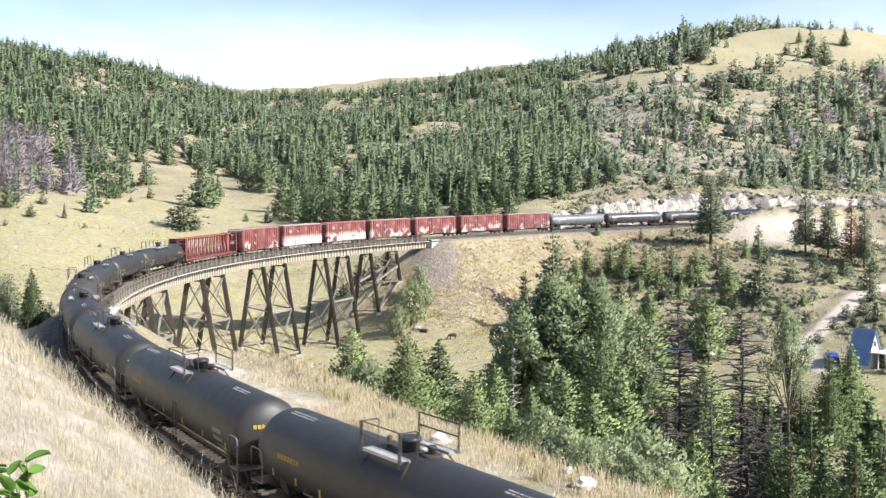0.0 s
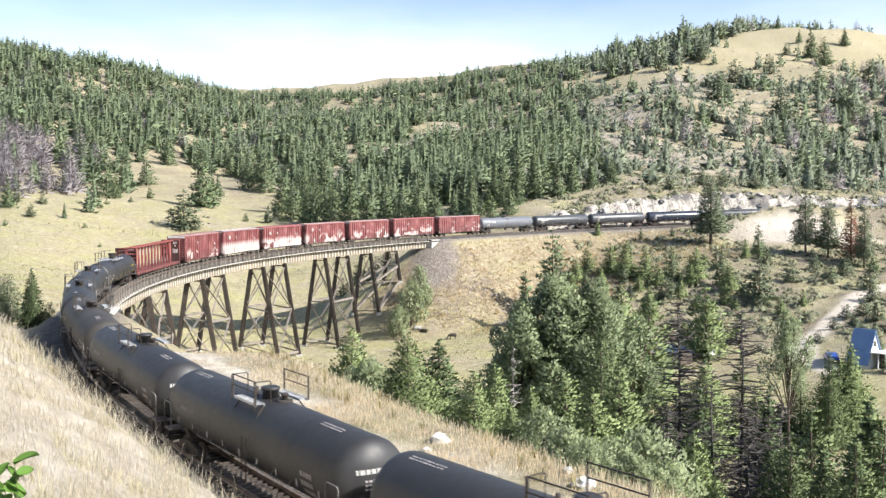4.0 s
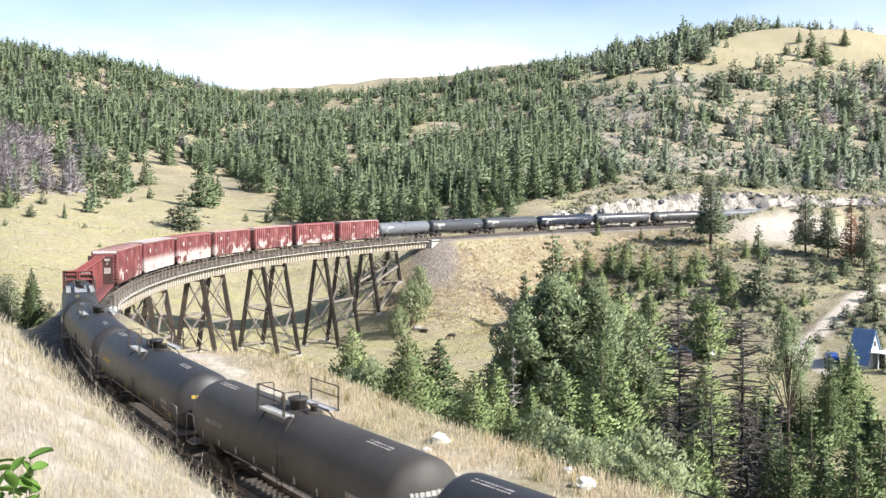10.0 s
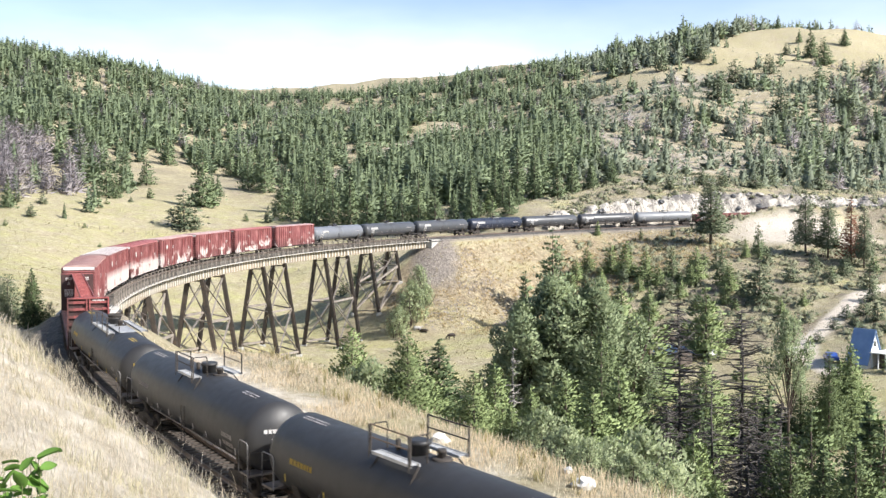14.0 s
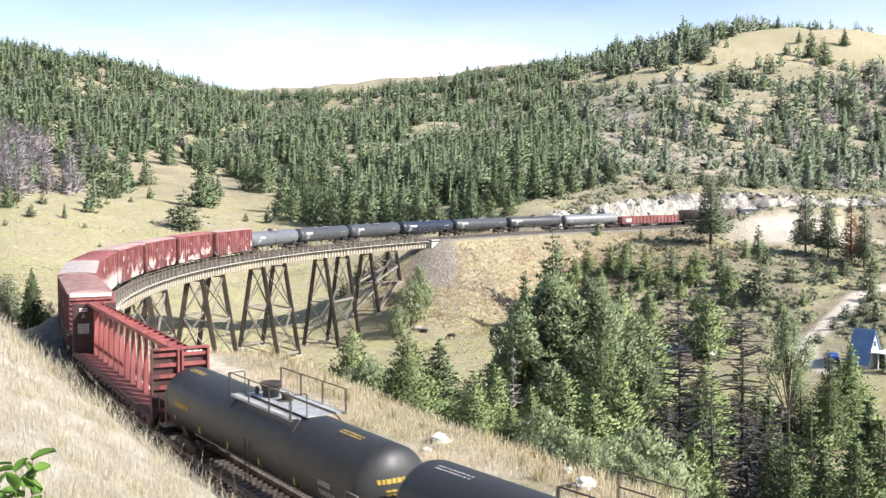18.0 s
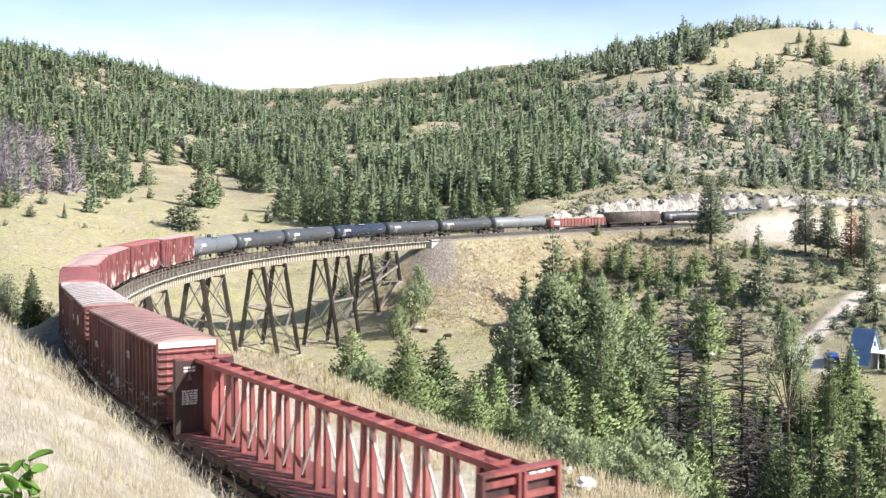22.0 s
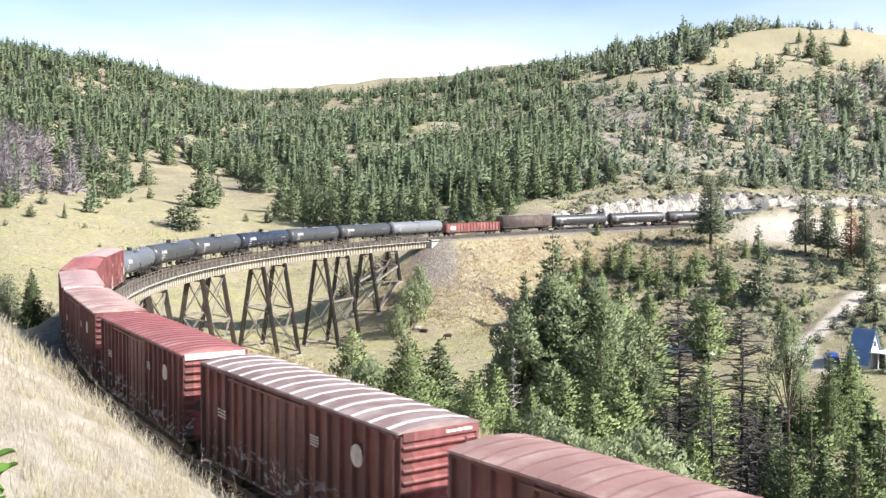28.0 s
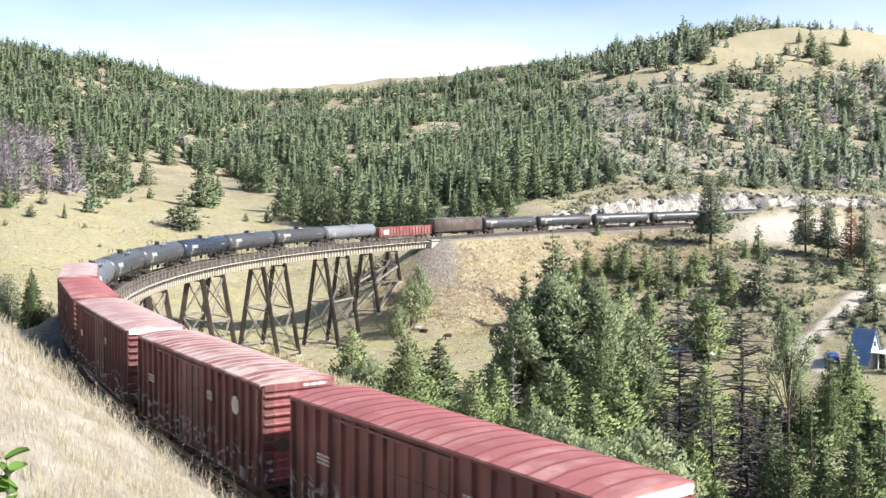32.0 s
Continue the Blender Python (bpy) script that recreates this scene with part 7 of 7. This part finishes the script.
v, f, way = joined(brush, x, y, z, h, h * rng.uniform(0.75, 1.5, len(h)), rng)
tagged(new("sage_brush", leaf_arrays("sage_brush", v, f, wood_material("sage", (0.135, 0.140, 0.085), (0.285, 0.285, 0.180)), way)), "grey-green sagebrush over the rocky slope", "brush", kind="stuff")
# golden clumps on the embankment and broken stone at its foot
x, y, z, rng = strewn(5500, 67, -42, -4.5, -45, 66, 0.9)
ok = (waves(x, y, 7, 2.7) > -0.6) & (y > 215) & (np.hypot((x + 2.0) / 0.66, (y - 246) / 1.3) > 9)
x, y, z = x[ok], y[ok], z[ok]
blades("embankment_tufts", x, y, z, rng.uniform(0.15, 0.55, len(x)), 1.1, rng, 5, 0.13, grass_material("embankment_straw", (0.40, 0.31, 0.16), (0.66, 0.54, 0.32), (0.50, 0.36, 0.19)), "golden dry clumps over the embankment", "grass", 0.25)
x, y, z, rng = strewn(2600, 68, -34, -7, 36, 76)
ok = (waves(x, y, 9, 4.1) > -0.2) & (z > -26.5)
x, y, z = x[ok], y[ok], z[ok]
k = np.array([(1, 0, -0.2), (0.3, 0.9, -0.2), (-0.8, 0.5, -0.2), (-0.6, -0.7, -0.2), (0.4, -0.9, -0.2), (0.15, 0.1, 0.75)])
kf = np.array([(0, 1, 5), (1, 2, 5), (2, 3, 5), (3, 4, 5), (4, 0, 5)])
h = rng.uniform(0.12, 0.5, len(x)) ** 1.3
v, f, way = joined([(k, kf), (k * np.array([1.3, 0.8, 0.8]), kf)], x, y, z + 0.3, h, h, rng)
tagged(new("rubble", mesh_arrays("rubble", v, f, varied("brown_rubble", (0.17, 0.14, 0.115), (0.40, 0.35, 0.30), 0.3, 0.95, fine=0.4))), "loose brown stones at the foot of the embankment", "stones", kind="stuff")


def boulder(x, y, size, looks, material, seed):
    rng = random.Random(seed)
    bm = bmesh.new()
    bmesh.ops.create_icosphere(bm, subdivisions=2, radius=1.0)
    for v in bm.verts:
        v.co *= 0.75 + 0.45 * noise.noise(v.co * 1.1 + Vector((seed * 3.1, 0, 0))) + 0.30 * noise.noise(v.co * 2.9 + Vector((0, seed * 1.7, 0)))
    bmesh.ops.transform(bm, matrix=Matrix.Diagonal((size * 0.6, size * 0.48, size * 0.42, 1)), verts=bm.verts[:])
    ob = part("boulder", bm, material)
    ob.matrix_basis = pose(x, y, ground_z(x, y) + size * 0.14, 0, 0, seed * 40)
    return tagged(ob, looks, "boulder", "pale boulders")


PALE_ROCK = varied("pale_quartz_rock", (0.62, 0.60, 0.57), (0.80, 0.78, 0.75), 2.0, 0.85, fine=0.3, bump=0.03)
TAN_ROCK = varied("tan_rock", (0.26, 0.235, 0.21), (0.44, 0.41, 0.37), 1.5, 0.9, fine=0.4, bump=0.03)
for k, (x, y, size) in enumerate([(-0.27, 52.19, 1.3), (6.26, 44.44, 1.1), (-0.92, 50.24, 0.5), (5.86, 46.75, 0.6), (0.45, 49.55, 0.4)]):
    boulder(x, y, size, "white boulder in dry grass beside the track", PALE_ROCK, 3 + k)

# broken rock along the far cut
DARK_ROCK = varied("dark_grey_rock", (0.10, 0.10, 0.105), (0.20, 0.195, 0.19), 0.8, 0.9, fine=0.4, bump=0.03)
rng = random.Random(8)
for k in range(44):
    s = rng.uniform(-125, -5)
    u = rng.uniform(5.0, 10.5)
    p = track(s, u)
    dark = k % 3 == 0
    boulder(p.x, p.y, rng.uniform(1.0, 3.2), "jagged dark rock in the cut face" if dark else "jagged tan rock in the cut face", DARK_ROCK if dark else TAN_ROCK, 20 + k)

# ---- green sprig close to the camera ----
SPRIG = foliage("fresh_green_leaf", (0.055, 0.125, 0.022), (0.22, 0.38, 0.07))
STEM = varied("green_stem", (0.14, 0.16, 0.06), (0.2, 0.2, 0.09), 4.0)


def leaf_mesh():
    bm = bmesh.new()
    n = 6
    rows = []
    for i in range(n + 1):
        f = i / n
        w = 0.027 * math.sin(math.pi * min(1, f * 0.92 + 0.06)) ** 0.8
        zz = -0.02 * f * f
        rows.append([bm.verts.new((f * 0.075, sy * w, zz + abs(sy) * 0.013)) for sy in (-1, 0, 1)])
    for a, b in zip(rows, rows[1:]):
        for i in range(2):
            bm.faces.new((a[i], b[i], b[i + 1], a[i + 1])).smooth = True
    return mesh_of("leaf", bm, SPRIG)


def sprig(x, y, z_top, seed):
    rng = random.Random(seed)
    g = ground_z(x, y)
    plant_ob = empty("leafy_sprig", pose(x, y, g), "bright green leafy sprig in the dry grass", "plant")
    me = leaf_mesh()
    h = z_top - g
    for b in range(7):
        a = rng.uniform(0, math.tau)
        r = rng.uniform(0.02, 0.075)
        hb = h * rng.uniform(0.88, 1.0)
        pts = [Vector((0, 0, -0.05)), Vector((math.cos(a) * r * 0.4, math.sin(a) * r * 0.4, hb * 0.5)), Vector((math.cos(a) * r, math.sin(a) * r, hb))]
        bm = bmesh.new()
        tube(bm, pts, [0.005, 0.004, 0.0015], 5)
        part("stem", bm, STEM, plant_ob)
        for i in range(9):
            f = 0.80 + 0.20 * i / 8
            p = pts[1].lerp(pts[2], max(0, f * 2 - 1)) if f > 0.5 else pts[0].lerp(pts[1], f * 2)
            sc = rng.uniform(0.8, 1.25)
            shared("leaf", me, plant_ob, Matrix.Translation(p) @ pose(0, 0, 0, rng.uniform(-65, 65), rng.uniform(-75, 30), i * 137.5 + rng.uniform(-20, 20)) @ Matrix.Diagonal((sc, sc, sc, 1)))
    return plant_ob, plant_ob.matrix_basis.copy()


SPRIGS = [sprig(-1.675, 3.75, -0.915, 1), sprig(-1.725, 3.9, -0.97, 2), sprig(-1.625, 3.6, -0.955, 3)]
SWAY = [0.5, 0.9, 0.2, 0.6, -0.2, 0.8, 0.5, -2.2, -0.3, 1.0, 0.3, 1.2, 1.4, 1.2, 1.0, 0.2, -1.0, -0.9, 0.6, 0.2, -0.3, 0.1, 0.6, 1.0, 0.4, -0.9, -0.5, -1.2, -2.6, -1.0, -0.9, -0.9, -1.6]


# ---- the farmyard below the hill ----
BLUE_ROOF = varied("blue_metal_roof", (0.14, 0.22, 0.37), (0.20, 0.29, 0.45), 0.5, 0.4, 0.3)
WHITE_WALL = varied("white_wall_paint", (0.72, 0.71, 0.68), (0.80, 0.79, 0.76), 0.7, 0.8, fine=0.2)
DARK_WOOD = varied("dark_weathered_wood", (0.07, 0.055, 0.045), (0.14, 0.11, 0.09), 1.0, 0.9, fine=0.4)
CAR_BLUE = varied("blue_car_paint", (0.03, 0.07, 0.26), (0.04, 0.09, 0.32), 1.0, 0.3)
GLASS_DARK = varied("dark_window", (0.03, 0.035, 0.04), (0.05, 0.055, 0.06), 1.0, 0.15)
TYRE = varied("tyre_rubber", (0.02, 0.02, 0.02), (0.03, 0.03, 0.03), 3.0, 0.9)
HIDE = varied("dark_cow_hide", (0.025, 0.018, 0.014), (0.05, 0.035, 0.025), 1.5, 0.8)
WHITE_HIDE = varied("white_cow_hide", (0.34, 0.32, 0.30), (0.50, 0.48, 0.45), 1.5, 0.8, dirt=(0.03, 0.025, 0.02))


def house(x, y, turn):
    z = ground_z(x, y)
    ob = empty("cabin", pose(x, y, z, 0, 0, turn) @ Matrix.Diagonal((0.88, 0.88, 0.88, 1)), "steep blue-roofed cabin with white gable and porch", "house")
    bm = bmesh.new()
    a = [bm.verts.new((sx * 2.3, -1.9, zz)) for sx, zz in ((-1, -0.5), (1, -0.5), (1, 1.5), (0, 6.7), (-1, 1.5))]
    b = [bm.verts.new((v.co.x, 1.9, v.co.z)) for v in a]
    bm.faces.new(a)
    bm.faces.new(b[::-1])
    for i in range(5):
        bm.faces.new((a[(i + 1) % 5], a[i], b[i], b[(i + 1) % 5]))
    bmesh.ops.recalc_face_normals(bm, faces=bm.faces[:])
    part("wall", bm, WHITE_WALL, ob)
    for sx in (-1, 1):
        bm = bmesh.new()
        q = [(0, -2.2, 7.0), (0, 2.2, 7.0), (sx * 2.85, 2.2, 0.55), (sx * 2.85, -2.2, 0.55)]
        v0 = [bm.verts.new(p) for p in q]
        v1 = [bm.verts.new((p[0] - sx * 0.12, p[1], p[2] - 0.10)) for p in q]
        bm.faces.new(v0)
        bm.faces.new(v1[::-1])
        for i in range(4):
            bm.faces.new((v0[(i + 1) % 4], v0[i], v1[i], v1[(i + 1) % 4]))
        bmesh.ops.recalc_face_normals(bm, faces=bm.faces[:])
        part("roof_slope", bm, BLUE_ROOF, ob, "blue metal roof")
    win = part("window_frame", box_bm(-0.5, 0.5, 1.9, 1.97, 3.7, 4.9), WHITE_WALL, ob)
    part("pane", box_bm(-0.4, 0.4, 1.96, 1.99, 3.8, 4.8), GLASS_DARK, win)
    part("door", box_bm(1.1, 1.9, 1.9, 1.98, -0.3, 1.8), WHITE_WALL, ob)
    part("porch_roof", box_bm(-3.6, 1.9, 2.02, 5.2, 2.75, 2.95), WHITE_WALL, ob, "white flat porch roof")
    part("porch_wall", box_bm(-3.4, 0.6, 3.2, 5.0, -0.5, 2.75), DARK_WOOD, ob)
    for px, py in ((1.7, 2.3), (1.7, 3.6), (1.7, 5.0)):
        part("porch_post", box_bm(px - 0.08, px + 0.08, py - 0.08, py + 0.08, -0.6, 2.75), WHITE_WALL, ob)


def box_bm(*lim):
    bm = bmesh.new()
    box(bm, *lim)
    return bm


def small_car(x, y, turn, paint, looks, name="parked_car"):
    ob = empty(name, pose(x, y, ground_z(x, y), 0, 0, turn), looks, "car")
    bm = bmesh.new()
    prof = [(-2.1, 0.35), (-2.15, 0.75), (-1.9, 0.92), (-1.2, 0.98), (-0.7, 1.42), (0.7, 1.45), (1.25, 1.0), (2.0, 0.88), (2.15, 0.6), (2.1, 0.35)]
    a = [bm.verts.new((px, -0.82, pz)) for px, pz in prof]
    b = [bm.verts.new((px, 0.82, pz)) for px, pz in prof]
    bm.faces.new(a)
    bm.faces.new(b[::-1])
    for i in range(len(prof)):
        j = (i + 1) % len(prof)
        bm.faces.new((a[j], a[i], b[i], b[j]))
    bmesh.ops.recalc_face_normals(bm, faces=bm.faces[:])
    part("body", bm, paint, ob)
    for sy in (-1, 1):
        part("side_window", box_bm(-0.9, 1.0, min(sy * 0.80, sy * 0.83), max(sy * 0.80, sy * 0.83), 1.02, 1.36), GLASS_DARK, ob)
        for px in (-1.3, 1.3):
            bm = bmesh.new()
            turned(bm, [(sy * 0.72 - 0.1, 0.3), (sy * 0.72 - 0.1, 0.32), (sy * 0.72 + 0.1, 0.32), (sy * 0.72 + 0.1, 0.3)], "y", 14, (px, 0, 0.32))
            part("wheel", bm, TYRE, ob)


def shed(x, y, turn, w, d, h, roof, wall, looks):
    ob = empty("shed", pose(x, y, ground_z(x, y), 0, 0, turn), looks, "shed")
    part("wall", box_bm(-w / 2, w / 2, -d / 2, d / 2, -0.6, h), wall, ob)
    for sx in (-1, 1):
        bm = bmesh.new()
        q = [(0, -d / 2 - 0.3, h + w * 0.32), (0, d / 2 + 0.3, h + w * 0.32), (sx * (w / 2 + 0.3), d / 2 + 0.3, h - 0.1), (sx * (w / 2 + 0.3), -d / 2 - 0.3, h - 0.1)]
        vs = [bm.verts.new(p) for p in q]
        bm.faces.new(vs)
        bmesh.ops.solidify(bm, geom=bm.faces[:], thickness=0.08)
        part("roof_slope", bm, roof, ob)
    part("door", box_bm(-0.6, 0.6, -d / 2 - 0.05, -d / 2, -0.3, 1.8), DARK_WOOD, ob)


house(69.6, 163, -143)
small_car(66.0, 168, 82, CAR_BLUE, "small blue car parked in the farmyard")
small_car(62.2, 176, 60, WHITE_PAINT, "dusty white car parked beside the track road")
shed(41.5, 178, 30, 4.2, 5.0, 2.2, BLUE_ROOF, DARK_WOOD, "small dark shed with a bluish roof")
shed(46.5, 197, 5, 7.0, 3.0, 1.5, DARK_WOOD, DARK_WOOD, "long low dark wooden shed")
small_car(48.6, 180, 100, WHITE_PAINT, "white pickup half hidden by trees", "parked_truck")
rng = random.Random(90)
TARP = varied("blue_tarp", (0.05, 0.12, 0.40), (0.08, 0.18, 0.50), 1.0, 0.5)
for k, (x, y, w, h) in enumerate([(73.5, 158.5, 2.2, 0.9), (66.8, 163, 1.2, 0.6)]):
    bm = bmesh.new()
    box(bm, -w / 2, w / 2, -0.7, 0.7, -0.2, h)
    bevelled(bm, 0.15, 2)
    ob = part("tarpaulin", bm, TARP if k == 0 else WHITE_PAINT)
    ob.matrix_basis = pose(x, y, ground_z(x, y), 0, 0, 20 * k)
    tagged(ob, "yard pile covered with a blue tarp" if k == 0 else "pale covered pile in the farmyard", "pile")


# ---- cattle on the meadow ----
def cow(x, y, turn, hide, looks, lying=False):
    z = ground_z(x, y) - (0.62 if lying else 0.0)
    ob = empty("cow", pose(x, y, z, 0, 0, turn), looks, "cow", "cattle on the meadow")
    bm = bmesh.new()
    turned(bm, [(-0.85, 0.10), (-0.80, 0.28), (-0.55, 0.37), (0.0, 0.40), (0.45, 0.37), (0.75, 0.28), (0.85, 0.12)], "x", 14, (0, 0, 1.02))
    part("body", bm, hide, ob)
    bm = bmesh.new()
    tube(bm, [(0.75, 0, 1.1), (1.0, 0, 0.95), (1.15, 0, 0.55 if not lying else 1.1)], [0.2, 0.15, 0.12], 9)
    part("neck", bm, hide, ob)
    bm = bmesh.new()
    hz = 0.35 if not lying else 1.15
    tube(bm, [(1.08, 0, hz + 0.28), (1.25, 0, hz + 0.1), (1.36, 0, hz - 0.06)], [0.12, 0.12, 0.07], 9)
    part("head", bm, hide, ob)
    for px, py in ((0.55, 0.2), (0.55, -0.2), (-0.6, 0.2), (-0.6, -0.2)):
        bm = bmesh.new()
        tube(bm, [(px, py, 0.8), (px + 0.03, py, 0.42), (px, py, 0.0)], [0.11, 0.065, 0.05], 7)
        part("leg", bm, hide, ob)
    bm = bmesh.new()
    tube(bm, [(-0.83, 0, 1.2), (-0.95, 0, 0.9), (-0.93, 0, 0.5)], [0.035, 0.025, 0.035], 5)
    part("tail", bm, hide, ob)
    return ob


COW = cow(2.0, 217, 200, HIDE, "dark brown cow grazing on the dry meadow")
cow(-5.9, 223.5, 10, WHITE_HIDE, "pale cow lying on the meadow", True)
cow(-4.4, 222.6, 170, HIDE, "dark cow lying beside a pale one", True)

# fence posts along the foot of the meadow
bm = bmesh.new()
tube(bm, [(0, 0, -0.4), (0, 0, 1.25)], [0.07, 0.06], 6)
post_me = mesh_of("post", bm, varied("grey_fence_wood", (0.20, 0.18, 0.16), (0.34, 0.31, 0.28), 2.0, 0.9))
fence = empty("meadow_fence", Matrix(), "line of weathered grey wooden fence posts", "fence")
for i in range(26):
    x, y = -118 + i * 3.6, 318 + 10 * math.sin(i * 0.2) - i * 0.9
    shared("post", post_me, fence, pose(x, y, ground_z(x, y), rng.uniform(-4, 4), rng.uniform(-4, 4)))
# ---- what moves ----
def motions():
    for car, s0, length in MOVERS:
        rows = []
        for t in range(33):
            mid = s0 - length / 2 + V * t
            a, b = track(mid + length * 0.36), track(mid - length * 0.36)
            c, w = (a + b) / 2, a - b
            rows.append((t, pose(c.x, c.y, c.z, 0, -math.degrees(math.atan2(w.z, math.hypot(w.x, w.y))), math.degrees(math.atan2(w.y, w.x)))))
        walk(car, rows)
    # wheels of the cars that come near roll along
    for wheel, dx in SPUN:
        walk(wheel, [(i / 10, pose(dx, 0, 0.46, 0, math.degrees(V * i / 10 / 0.46), 0)) for i in range(321)])
    # the sprigs sway in the wind
    for k, (ob, home) in enumerate(SPRIGS):
        rows = []
        for i, lean in enumerate(SWAY):
            rows.append((i * 32.0 / (len(SWAY) - 1), home @ pose(0, 0, 0, 1.2 * math.sin(i * 1.7 + k), lean * (1 - 0.15 * k), 0)))
        walk(ob, rows)
    # the grazing cow steps slowly along
    home = COW.matrix_basis.copy()
    walk(COW, [(0.0, home), (6.0, home), (8.0, home @ pose(0.25, 0, 0, 0, 0, 3)), (17.5, home @ pose(0.25, 0, 0)), (19.0, home @ pose(0.38, 0, 0)), (20.5, home @ pose(0.75, 0, 0, 0, 0, -3)), (21.7, home @ pose(1.12, 0, 0)), (32.0, home @ pose(1.12, 0, 0))])


motions()
